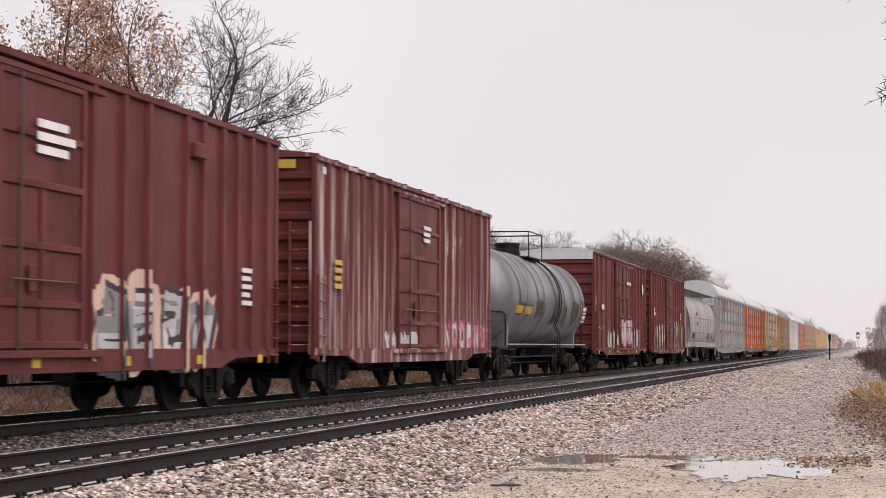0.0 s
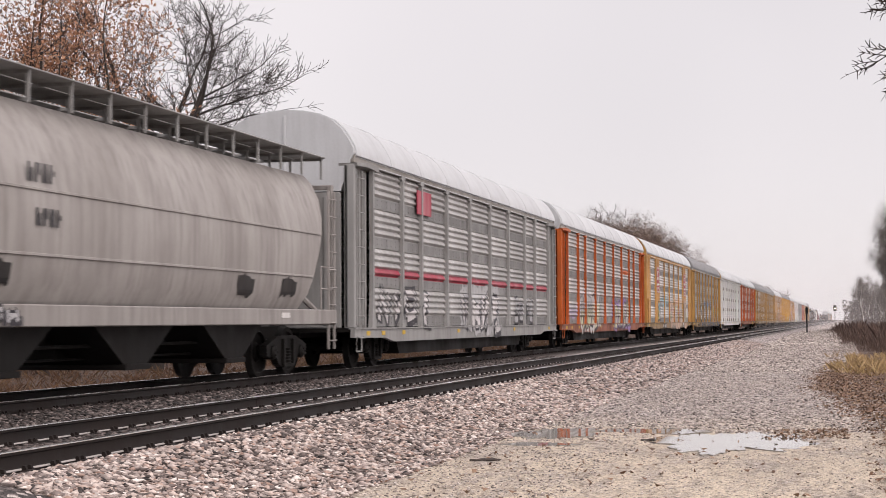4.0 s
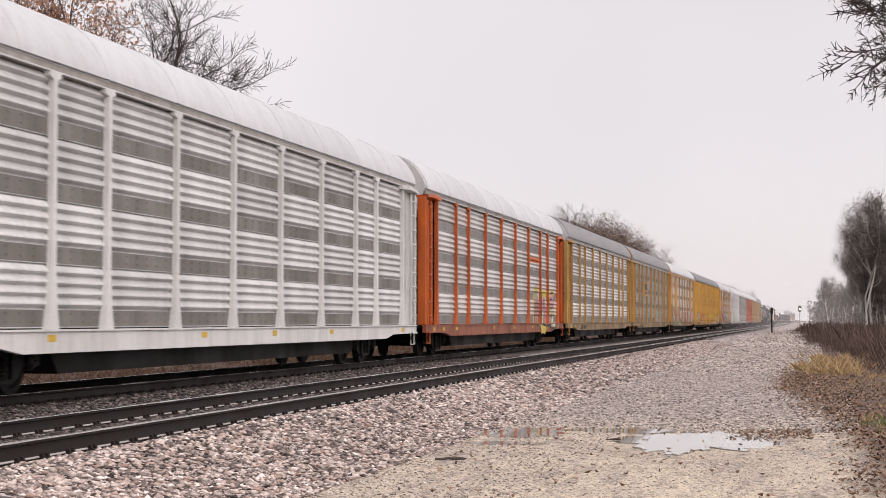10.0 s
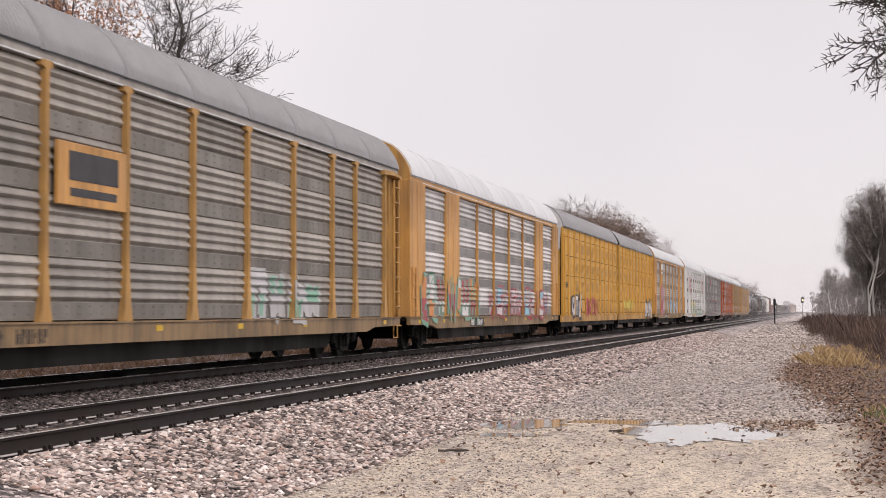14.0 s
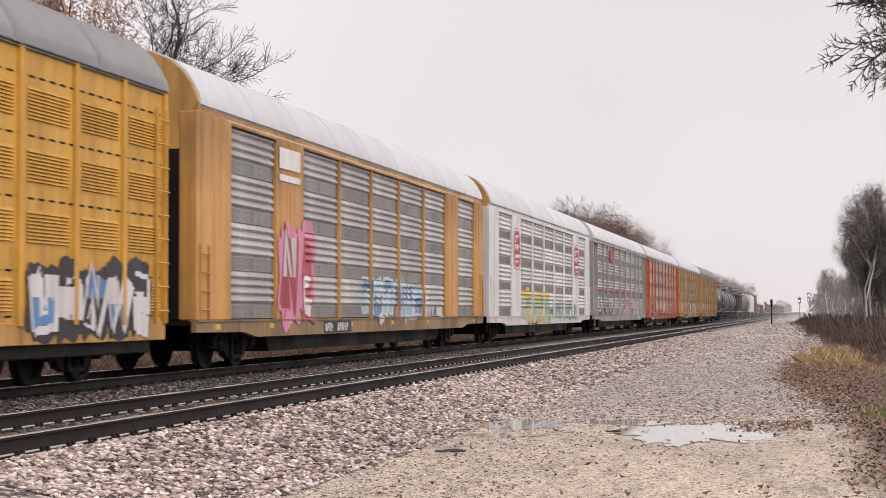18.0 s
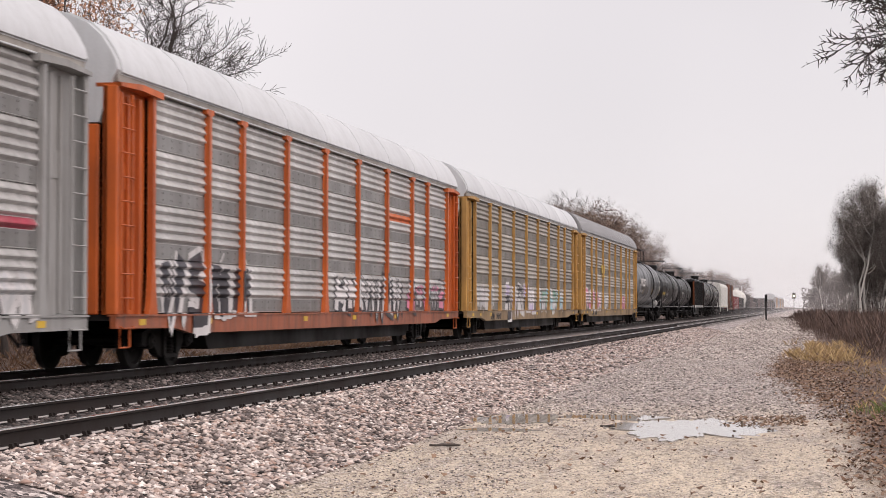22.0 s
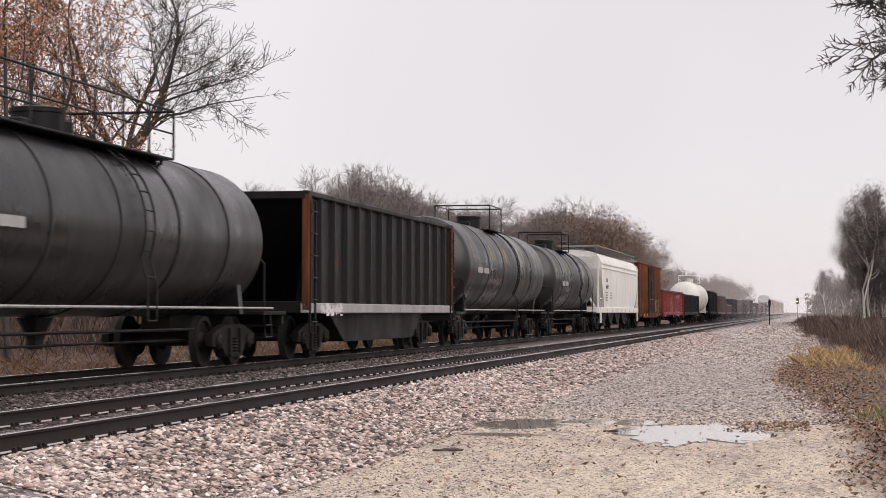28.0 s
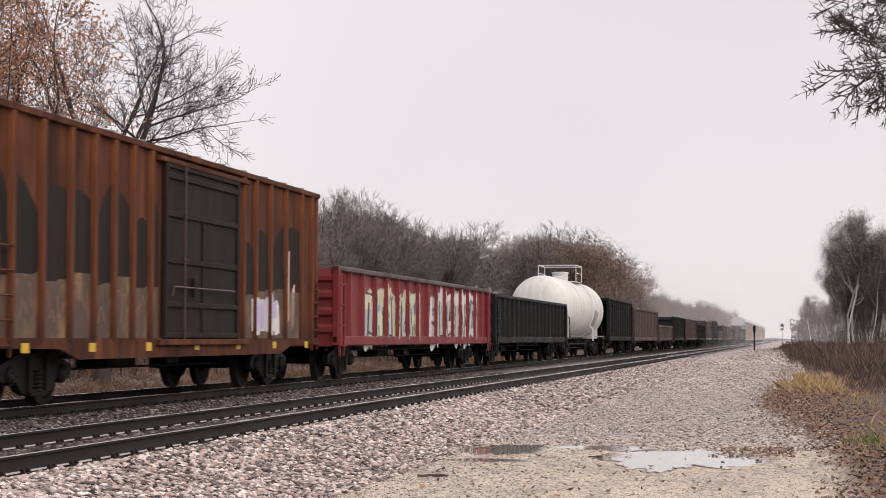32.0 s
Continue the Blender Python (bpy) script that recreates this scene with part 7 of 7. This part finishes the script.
# ---------------------------------------------------------------- trees
def grow(limbs, twigs, rng, p, d, length, r, lev, top, up=0.12, kids=(5, 7), leaves=None, wob=0.16, shrink=(0.42, 0.62), thin=0.0042):
    n = 7 if lev < 2 else 5 if lev < 3 else 4
    pts, dirs, radii = [p.copy()], [d.copy()], [r]
    for i in range(n):
        d = (d + Vector((rng.gauss(0, wob), rng.gauss(0, wob), rng.gauss(0, wob) + up))).normalized()
        p = p + d * (length / n)
        pts.append(p.copy())
        dirs.append(d.copy())
        radii.append(max(thin if lev > 2 else 0.006, r * (1 - 0.55 * (i + 1) / n)))
    mb = limbs if lev < 3 and r > 0.02 else twigs
    mb.tube(pts, radii, 7 if lev == 0 else 5 if lev == 1 else 3)
    if leaves is not None and lev >= top - 1:
        for _ in range(leaves[1]):
            q = pts[rng.randint(1, n)] + Vector((rng.gauss(0, leaves[3]), rng.gauss(0, leaves[3]), rng.gauss(0, leaves[3])))
            a, b = Vector((rng.gauss(0, 1), rng.gauss(0, 1), rng.gauss(0, 1))).normalized(), Vector((rng.gauss(0, 1), rng.gauss(0, 1), rng.gauss(0, 1))).normalized()
            s = rng.uniform(0.035, 0.075) * leaves[2]
            k = len(leaves[0].v)
            leaves[0].v += [tuple(q - a * s), tuple(q + b * s * 0.6), tuple(q + a * s), tuple(q - b * s * 0.6)]
            leaves[0].f.append((k, k + 1, k + 2, k + 3))
    if lev < top:
        grow(limbs, twigs, rng, pts[-1], dirs[-1], length * rng.uniform(*shrink), radii[-1] * 0.95, lev + 1, top, up, kids, leaves, wob, shrink, thin)
        for i in range(rng.randint(*kids)):
            t = rng.uniform(0.25, 1.0) if lev else rng.uniform(0.45, 1.0)
            k = min(n, max(1, round(t * n)))
            side = dirs[k].orthogonal()
            side.rotate(Matrix.Rotation(rng.uniform(0, 6.28), 3, dirs[k]))
            ang = radians(rng.uniform(24, 58))
            nd = (dirs[k] * math.cos(ang) + side * math.sin(ang)).normalized()
            grow(limbs, twigs, rng, pts[k], nd, length * rng.uniform(*shrink), max(0.007, radii[k] * rng.uniform(0.4, 0.65)), lev + 1, top, up, kids, leaves, wob, shrink, thin)


def tree(name, label, seed, height, r, stems=1, top=4, up=0.1, kids=(5, 7), leafy=0, bark=None, trunk=0.42, lean=0.12, crown_label="fine bare twigs", leaf_mat=None, shrink=(0.42, 0.62), leaf=1.0, spread=0.1, wob=0.13):
    rng = random.Random(seed)
    limbs, twigs, lv = Mesher(), Mesher(), Mesher()
    t = thing(name, label, "tree")
    for s in range(stems):
        d = Vector((rng.gauss(0, lean), rng.gauss(0, lean), 1)).normalized()
        grow(limbs, twigs, rng, Vector((rng.gauss(0, 0.12) * (stems > 1), rng.gauss(0, 0.12) * (stems > 1), -0.2)), d, height * 0.72, r * rng.uniform(0.8, 1.0), 0, top, up, kids, (lv, leafy, leaf, spread) if leafy else None, wob, shrink)
    part("trunk", limbs.mesh("trunk", 60), bark or BARK, t)
    part("crown", twigs.mesh("crown"), TWIG, t, crown_label)
    if leafy and lv.v:
        part("leaves", lv.mesh("leaves"), leaf_mat or DEAD_LEAF, t, "withered brown leaves")
    return t


def stand(ob, x, y, scale=1.0, turn=0.0, z=None):
    ob.matrix_basis = pose(x, y, ground_z(x, y) if z is None else z, 0, 0, turn) @ Matrix.Scale(scale, 4)
    return ob


def again(ob, x, y, scale, turn):
    return copy_thing(ob, pose(x, y, ground_z(x, y), 0, 0, turn) @ Matrix.Scale(scale / ob.scale[0], 4))


def spreading_tree(label, seed, trunk_h, r, leans, length, top=5, kids=(4, 6), thin=0.0062, crown_mat=None):
    """A bare tree whose trunk parts into limbs that fan out, with a dense round crown of twigs."""
    rng = random.Random(seed)
    limbs, twigs = Mesher(), Mesher()
    t = thing("tree", label, "tree")
    limbs.tube([(0, 0, -0.3), (0.05, 0.02, 0.4), (0.02, 0.05, trunk_h * 0.5), (0.1, 0, trunk_h)], [r * 1.35, r, r * 0.88, r * 0.8], 9)
    for k, (a, b) in enumerate(leans):
        p = Vector((0.08, 0, trunk_h * (1 - 0.05 * (k % 3))))
        d = Vector((0.93 * a - 0.37 * b, 0.37 * a + 0.93 * b, 1)).normalized()
        grow(limbs, twigs, rng, p, d, length * rng.uniform(0.85, 1.1), r * rng.uniform(0.42, 0.6), 1, top, 0.045, kids, None, 0.12, (0.44, 0.60), thin)
    part("trunk", limbs.mesh("trunk", 60), BARK, t)
    part("crown", twigs.mesh("crown"), crown_mat or TWIG, t, "fine bare twigs")
    return t


# the large bare tree beyond the tracks, and brown-leaved ones beside it
stand(spreading_tree("large bare winter tree with a wide forked crown", 6, 5.6, 0.24, ((-0.36, 0.1), (-0.12, -0.2), (0.10, 0.2), (0.26, -0.15), (0.42, 0.12)), 3.9, 5, (4, 5), 0.0068), -19.3, 47.0, 0.93)
oak = stand(tree("tree", "slender tree with sparse withered brown leaves", 12, 11.0, 0.11, stems=2, top=4, kids=(4, 5), leafy=4, leaf=0.95, spread=0.2, leaf_mat=OAK_LEAF, shrink=(0.32, 0.5)), -20.1, 41.5)
again(oak, -21.0, 45.0, 1.0, 120)
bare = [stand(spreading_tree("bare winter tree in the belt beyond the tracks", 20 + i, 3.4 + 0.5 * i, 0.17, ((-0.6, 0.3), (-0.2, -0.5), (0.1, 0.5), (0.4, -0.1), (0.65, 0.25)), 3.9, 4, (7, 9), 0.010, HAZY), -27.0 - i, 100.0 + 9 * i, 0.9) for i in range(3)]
rusty = stand(tree("tree", "winter tree with a haze of rust-brown leaves", 33, 9.5, 0.13, stems=2, top=4, up=0.04, kids=(5, 6), leafy=3, leaf=1.5, spread=0.35, leaf_mat=RUST_LEAF), -26.0, 205.0, 1.0)
place = random.Random(9)
for i in range(30):
    # low, broken growth first, scaled with distance to fit the camera's view
    y = 77 + i * 2.5 + place.uniform(-2, 2)
    again(bare[i % 3], -25.0 - place.uniform(0, 5), y, 0.0076 * min(y, 112) * place.uniform(0.85, 1.05), place.uniform(0, 360))
for i in range(54):
    # the tall dense clump
    y = 178 + i * 1.65 + place.uniform(-2, 2)
    again(bare[i % 3], -24.5 - place.uniform(0, 2 + 0.09 * (y - 170)), y, place.uniform(0.85, 1.12), place.uniform(0, 360))
for i in range(36):
    y = 180 + i * 2.4 + place.uniform(-3, 3)
    again(rusty, -24.0 - place.uniform(0, 2 + 0.07 * (y - 170)), y, place.uniform(0.8, 1.0), place.uniform(0, 360))
for i in range(44):
    # far woods past the gap
    y = 470 + i * 9
    again(bare[i % 3] if i % 3 else rusty, -31.0 - place.uniform(0, 14), y, place.uniform(0.9, 1.3), place.uniform(0, 360))
# the stand on the lot's side, with pale slim trunks
slim = [stand(tree("tree", "slim tree with pale trunk and dull grey crown", 50 + i, 13.0, 0.15, stems=1, top=4, up=0.16, kids=(6, 8), leafy=2, leaf=1.3, spread=0.4, leaf_mat=GREY_LEAF, bark=BIRCH if i else BARK, shrink=(0.28, 0.42)), 5.5 + 2.5 * i, 200.0 + 7 * i, 0.75) for i in range(3)]
for i in range(84):
    y = 168 + place.uniform(0, 70)
    again(slim[i % 3], 4.7 + place.uniform(0, 12) + (y - 168) * 0.015, y, place.uniform(0.66, 0.94) * (1 if i % 4 else 0.6), place.uniform(0, 360))
for i in range(26):
    y = 285 + place.uniform(0, 75)
    again(slim[i % 3], 1.4 + place.uniform(0, 9), y, place.uniform(0.46, 0.64), place.uniform(0, 360))
for i in range(14):
    y = 380 + i * 20
    again(slim[i % 3], 2.5 + place.uniform(0, 9), y, place.uniform(0.6, 0.8), place.uniform(0, 360))


def thicket(seed, x0, x1, y0, y1, top, count, size, tall):
    """A cloud of small twiggy tufts with an uneven upper outline."""
    rng = random.Random(seed)
    V, F = [], []
    for i in range(count):
        y = y0 + (y1 - y0) * rng.random() ** 1.3
        x = rng.uniform(x0, x1)
        hi = top * (0.62 + 0.5 * noise.noise((x * 0.22, y * 0.07, seed)) + 0.22 * noise.noise((x * 0.9, y * 0.3, seed + 4.0)))
        z = ground_z(x, y) + max(0.3, hi) * rng.random() ** 0.8
        s = size * rng.uniform(0.5, 1.2)
        a, b = Vector((rng.gauss(0, 1), rng.gauss(0, 0.4), rng.gauss(0, tall))).normalized() * s, Vector((rng.gauss(0, 1), rng.gauss(0, 0.4), rng.gauss(0, 1))).normalized() * s * 0.45
        q = Vector((x, y, z))
        V += [tuple(q - a), tuple(q + b), tuple(q + a), tuple(q - b)]
        F.append((4 * i, 4 * i + 1, 4 * i + 2, 4 * i + 3))
    return V, F


for args, mat, label in (
        ((1, 4.4, 26, 168, 285, 3.6, 14000, 0.13, 1.6), GREY_LEAF, "tangled grey undergrowth below the slim trees"),
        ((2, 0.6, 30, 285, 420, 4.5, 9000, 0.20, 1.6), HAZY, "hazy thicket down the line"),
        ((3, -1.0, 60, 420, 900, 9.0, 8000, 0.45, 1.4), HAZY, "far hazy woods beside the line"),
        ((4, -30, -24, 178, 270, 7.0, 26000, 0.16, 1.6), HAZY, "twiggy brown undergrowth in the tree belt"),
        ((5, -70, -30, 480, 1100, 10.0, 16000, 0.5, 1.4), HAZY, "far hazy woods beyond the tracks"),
        ((6, -34, -24, 80, 250, 3.2, 16000, 0.12, 1.8), BRUSH, "brown undergrowth at the foot of the tree belt")):
    v, f = thicket(*args)
    joined("thicket", v, f, mat, label, "undergrowth")


def overhang():
    """The tree that stands out of view; its twigs hang into the sky."""
    rng = random.Random(71)
    limbs, twigs = Mesher(), Mesher()
    t = thing("tree", "near bare tree with drooping outer twigs", "tree")
    limbs.tube([(5.5, 19.0, -0.2), (5.4, 19.0, 2.5), (5.2, 18.8, 5.0), (4.8, 18.6, 8.5)], [0.24, 0.2, 0.16, 0.08], 8)
    for i in range(16):
        a, q = Vector((5.3, 18.8, 4.6 + 0.1 * i)), Vector((2.42 + rng.uniform(-0.35, 0.35), 18.8 + rng.uniform(-0.5, 0.5), 4.45 + 0.09 * i))
        limbs.tube([a, (a + q) / 2 + Vector((0, 0, 0.2)), q], [0.035, 0.025, 0.013], 5)
        d = Vector((-1.0, rng.uniform(-0.3, 0.3), rng.uniform(-0.45, 0.0))).normalized()
        grow(limbs, twigs, rng, q, d, rng.uniform(1.0, 1.6), 0.009, 1, 4, 0.0, (5, 7), None, 0.13, (0.32, 0.48), 0.0024)
    part("trunk", limbs.mesh("trunk", 60), BARK, t)
    part("crown", twigs.mesh("crown"), TWIG, t, "drooping bare twigs")


overhang()


# ---------------------------------------------------------------- grass, brush, litter
def blades(rng, spots, h0, h1, w, lean):
    V, F = [], []
    for i, (x, y, k) in enumerate(spots):
        h, a = k * rng.uniform(h0, h1), rng.uniform(0, 6.28)
        z = ground_z(x, y)
        dx, dy = math.cos(a) * w, math.sin(a) * w
        lx, ly = rng.gauss(0, lean) * h, rng.gauss(0, lean) * h
        V += [(x - dx, y - dy, z - 0.02), (x + dx, y + dy, z - 0.02), (x + lx * 0.45 + dx * 0.7, y + ly * 0.45 + dy * 0.7, z + h * 0.6), (x + lx, y + ly, z + h)]
        F += [(4 * i, 4 * i + 1, 4 * i + 2), (4 * i, 4 * i + 2, 4 * i + 3)]
    return V, F


def clumps(rng, zone, n, per, spread):
    x0, x1, y0, y1 = zone
    out = []
    for _ in range(n):
        y = rng.uniform(y0, y1)
        cx, cy = rng.uniform(x0(y) if callable(x0) else x0, x1(y) if callable(x1) else x1), y
        cx += abs(rng.gauss(0, 0.5))
        k, q = rng.uniform(0.45, 1.1), rng.uniform(0.6, 1.5)
        out += [(cx + rng.gauss(0, spread * q), cy + rng.gauss(0, spread * 2 * q), k) for _ in range(per)]
    return out


brng = random.Random(15)


def tapered(spots, x0, reach, least):
    """Lower growth towards the lot, uneven along the line."""
    return [(x, y, k * min(1.0, max(least, (x - x0(y)) / reach)) * (0.75 + 0.5 * noise.noise((x * 0.6, y * 0.12, 2.0)))) for x, y, k in spots]


edge = lambda y: 0.5 - 0.085 * (min(max(y, 27), 43) - 27) + 0.6 * noise.noise((0.0, y * 0.35, 5.0))
front = lambda y: (1.2 - 0.045 * (y - 77) if y < 112 else -0.4 - 0.024 * (y - 112)) + 0.5 * noise.noise((0.0, y * 0.2, 9.0))
v, f = blades(brng, [p for p in tapered(clumps(brng, (lambda y: -0.9, lambda y: 1.1, 50, 76), 150, 36, 0.16), lambda y: -1.4, 1.2, 0.3) if noise.noise((p[0] * 1.3, p[1] * 0.4, 1.0)) > 0.03], 0.12, 0.5, 0.0035, 0.45)
joined("dry_grass", v, f, DRY_GRASS, "tufts of straw-yellow dry grass at the lot's edge", "grass")
v, f = blades(brng, clumps(brng, (lambda y: 0.5, lambda y: 2.6 + (y - 40) * 0.03, 26, 50), 30, 20, 0.2), 0.06, 0.26, 0.003, 0.5)
joined("dry_grass", v, f, DRY_GRASS, "thin dry grass among fallen leaves", "grass")
v, f = blades(brng, tapered(clumps(brng, (front, lambda y: 5.0 + (y - 70) * 0.08, 74, 225), 1300, 42, 0.35), front, 1.6, 0.25), 0.3, 1.5, 0.006, 0.2)
joined("brush", v, f, BRUSH, "dense brown winter brush beside the line", "brush")
v, f = blades(brng, tapered(clumps(brng, (1.4, 4.0, 50, 78), 170, 22, 0.3), lambda y: 0.9, 1.5, 0.2), 0.2, 1.0, 0.003, 0.3)
joined("brush", v, f, BRUSH, "dark dead weed stalks", "brush")
v, f = blades(brng, clumps(brng, (0.9, 1.8, 25, 28), 20, 30, 0.12), 0.05, 0.16, 0.006, 0.5)
joined("green_grass", v, f, GRASS, "small patch of green grass", "grass")
v, f = blades(brng, clumps(brng, (-22.0, -16.6, 18, 130), 800, 30, 0.3), 0.06, 0.32, 0.005, 0.6)
joined("dry_grass", v, f, RUSSET, "low russet grass beyond the tracks", "grass")
v, f = blades(brng, clumps(brng, (-27.0, -20.5, 25, 220), 700, 36, 0.6), 0.4, 1.6, 0.008, 0.28)
joined("brush", v, f, BRUSH, "brown undergrowth beyond the tracks", "brush")


def fallen(rng, spots, s0, s1):
    V, F = [], []
    for i, (x, y) in enumerate(spots):
        s, a = rng.uniform(s0, s1), rng.uniform(0, 6.28)
        c, q = math.cos(a) * s, math.sin(a) * s
        z = ground_z(x, y)
        V += [(x - c, y - q, z + rng.uniform(0.002, 0.05)), (x + q * 0.6, y - c * 0.6, z + rng.uniform(0.002, 0.03)), (x + c, y + q, z + rng.uniform(0.002, 0.05)), (x - q * 0.6, y + c * 0.6, z + rng.uniform(0.002, 0.04))]
        F.append((4 * i, 4 * i + 1, 4 * i + 2, 4 * i + 3))
    return V, F


spots = [(-1.3 + abs(brng.gauss(0, 1.0)) + abs(brng.gauss(0, 0.8)), 24 + 38 * brng.random()) for _ in range(12000)] + [(brng.uniform(-22, -15.2), 16 + 60 * brng.random() ** 1.4) for _ in range(9000)] + [(brng.uniform(0.2, 2.4), brng.uniform(14, 26)) for _ in range(3600)] + [(brng.uniform(-4.5, 1), brng.uniform(14, 30)) for _ in range(350)]
v, f = fallen(brng, [s for s in spots if s[0] > edge(s[1]) + brng.gauss(0, 0.3) or s[0] < -10 or (s[1] < 26 and s[0] < 0)], 0.018, 0.05)
joined("leaf_litter", v, f, DEAD_LEAF, "fallen brown leaves on damp ground", "leaves")


# ---------------------------------------------------------------- posts, signal, debris
def stick(x, y, length, turn, seed):
    rng = random.Random(seed)
    mb = Mesher()
    n = 5
    mb.tube([((i / n - 0.5) * length, rng.gauss(0, 0.012), 0.012 + abs(rng.gauss(0, 0.006))) for i in range(n + 1)], [0.016 * rng.uniform(0.7, 1.2) for _ in range(n)] + [0.006], 6)
    ob = part("stick", mb.mesh("stick"), BARK)
    ob.matrix_basis = pose(x, y, ground_z(x, y) + 0.005, 0, 0, turn)
    tagged(ob, "short dark broken stick lying on sandy dirt", "stick", "sticks on the dirt")


stick(-4.75, 22.1, 0.2, 8, 1)
stick(-4.05, 19.7, 0.36, 25, 2)
stick(-4.95, 19.4, 0.1, -10, 3)
stick(-2.6, 23.4, 0.2, 3, 4)
post = thing("marker_post", "slim dark metal marker post standing in gravel", "post")
part("pole", shared("marker_pole", lambda mb: mb.lathe([(0.07, -0.3), (0.07, 2.55), (0.03, 2.6)], "z", (0, 0, 0), 10)), BLACK, post)
part("plate", shared("marker_plate", lambda mb: mb.slab(-0.13, 0.13, -0.09, -0.07, 1.9, 2.5, 0.01)), BLACK, post)
post.location = (-3.85, 176, ground_z(-3.85, 176))
signal = thing("railway_signal", "slim trackside signal with one yellow lamp lit", "signal")
part("mast", shared("signal_mast", lambda mb: mb.lathe([(0.09, -0.3), (0.08, 4.6), (0.03, 4.65)], "z", (0, 0, 0), 10)), GREYPAINT, signal)
head = part("signal_head", shared("signal_head", lambda mb: mb.slab(-0.35, 0.35, -0.2, 0.05, 3.2, 4.5, 0.03)), BLACK, signal)


def glow(name, col, k):
    m, n, l, p = node_mat(name)
    p.inputs["Base Color"].default_value = (*col, 1)
    p.inputs["Emission Color"].default_value = (*col, 1)
    p.inputs["Emission Strength"].default_value = k
    return m


part("lamp", shared("signal_lamp", lambda mb: mb.lathe([(0.14, -0.26), (0.14, -0.2)], "y", (0, 0, 3.75), 12)), glow("signal_glow", (1.0, 0.75, 0.30), 14.0), head, "glowing yellow lens")
signal.location = (-2.6, 400, ground_z(-2.6, 400))
board = part("board", shared("board", lambda mb: mb.slab(-0.55, 0.55, -0.3, 0.3, 0, 0.05, 0.01)), paint("weathered_plywood", (0.36, 0.31, 0.26), grime=0.4))
board.matrix_basis = pose(-15.6, 24.2, ground_z(-15.6, 24.2) + 0.3, 40, 25, 30)
tagged(board, "weathered pale board leaning in the weeds", "board")


# ---------------------------------------------------------------- translucent sheets standing in for haze down the line
def haze_sheet_mat():
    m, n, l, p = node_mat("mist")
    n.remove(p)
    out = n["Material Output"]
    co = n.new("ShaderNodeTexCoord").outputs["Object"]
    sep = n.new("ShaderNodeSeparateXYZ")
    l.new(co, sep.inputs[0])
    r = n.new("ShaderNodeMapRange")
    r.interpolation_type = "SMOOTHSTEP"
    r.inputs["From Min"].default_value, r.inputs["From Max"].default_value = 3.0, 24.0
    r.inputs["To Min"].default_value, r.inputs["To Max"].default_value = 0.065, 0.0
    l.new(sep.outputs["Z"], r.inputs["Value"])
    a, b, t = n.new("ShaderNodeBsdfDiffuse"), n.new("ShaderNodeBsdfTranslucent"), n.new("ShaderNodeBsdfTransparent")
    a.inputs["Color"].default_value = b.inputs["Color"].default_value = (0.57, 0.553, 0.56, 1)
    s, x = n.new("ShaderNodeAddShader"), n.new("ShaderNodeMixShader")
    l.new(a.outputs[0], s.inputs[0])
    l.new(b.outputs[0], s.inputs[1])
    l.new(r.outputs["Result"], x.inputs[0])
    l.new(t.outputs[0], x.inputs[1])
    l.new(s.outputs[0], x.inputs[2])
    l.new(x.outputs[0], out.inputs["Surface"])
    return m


# upright sheets across the line; their pale see-through colour stands in for haze
HAZE_SHEET = haze_sheet_mat()
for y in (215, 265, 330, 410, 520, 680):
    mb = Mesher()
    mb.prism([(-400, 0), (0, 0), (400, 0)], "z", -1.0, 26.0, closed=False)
    ob = part("mist", mb.mesh("mist", 60), HAZE_SHEET)
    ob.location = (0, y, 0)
    tagged(ob, "translucent pale sheet standing in for mist over the line", "mist", kind="stuff")


# ---------------------------------------------------------------- ties and rail fastenings
def m_tie(mb):
    mb.slab(-1.28, 1.28, -0.115, 0.115, -0.15, 0.0, 0.012)


def m_fastening(mb):
    for s in (-GAUGE, GAUGE):
        mb.slab(s - 0.15, s + 0.15, -0.085, 0.085, 0.0, 0.012, 0.003)
        for q in (-0.095, 0.095):
            for w in (-0.055, 0.045):
                mb.prism([(s + q - 0.026, 0.01), (s + q + 0.026, 0.01), (s + q + 0.012, 0.048), (s + q - 0.014, 0.048)], "y", w - 0.018, w + 0.018)


tracks = [o for o in scene.objects if o.name.startswith("railway_track")]
for tr, cx, count in ((tracks[0], NEAR_X, 200), (tracks[1], FAR_X, 120)):
    for i in range(count):
        y = 11.0 + i * 0.52
        tie = part("tie", shared("tie", m_tie), TIE_WOOD, tr, at=pose(cx, y + 0.02 * math.sin(i * 7.1), 0.372, 0, 0, math.sin(i * 3.3)))
        part("rail_fastening", shared("rail_fastening", m_fastening), RAIL_SIDE, tie)


# ---------------------------------------------------------------- motion
def motions():
    """The train rolls towards the camera's side; its wheels turn with it."""
    steps = [2.0 * i for i in range(17)]
    for c, u in CARS:
        walk(c, [(t, pose(FAR_X, u - run(t), RAIL_Z)) for t in steps])
    lead = {}
    for w, k in WHEELSETS:
        if k not in lead:
            y = (-0.89, 0.89)[k]
            walk(w, [(i / 30, pose(0, y, WHEEL_R) @ Matrix.Rotation((run(i / 30) - run(0)) / WHEEL_R, 4, "X")) for i in range(961)])
            lead[k] = w.animation_data
        else:
            # alike wheelsets roll alike: they share the keys of the first
            w.rotation_mode = "QUATERNION"
            w.animation_data_create()
            w.animation_data.action = lead[k].action
            w.animation_data.action_slot = lead[k].action_slot


motions()
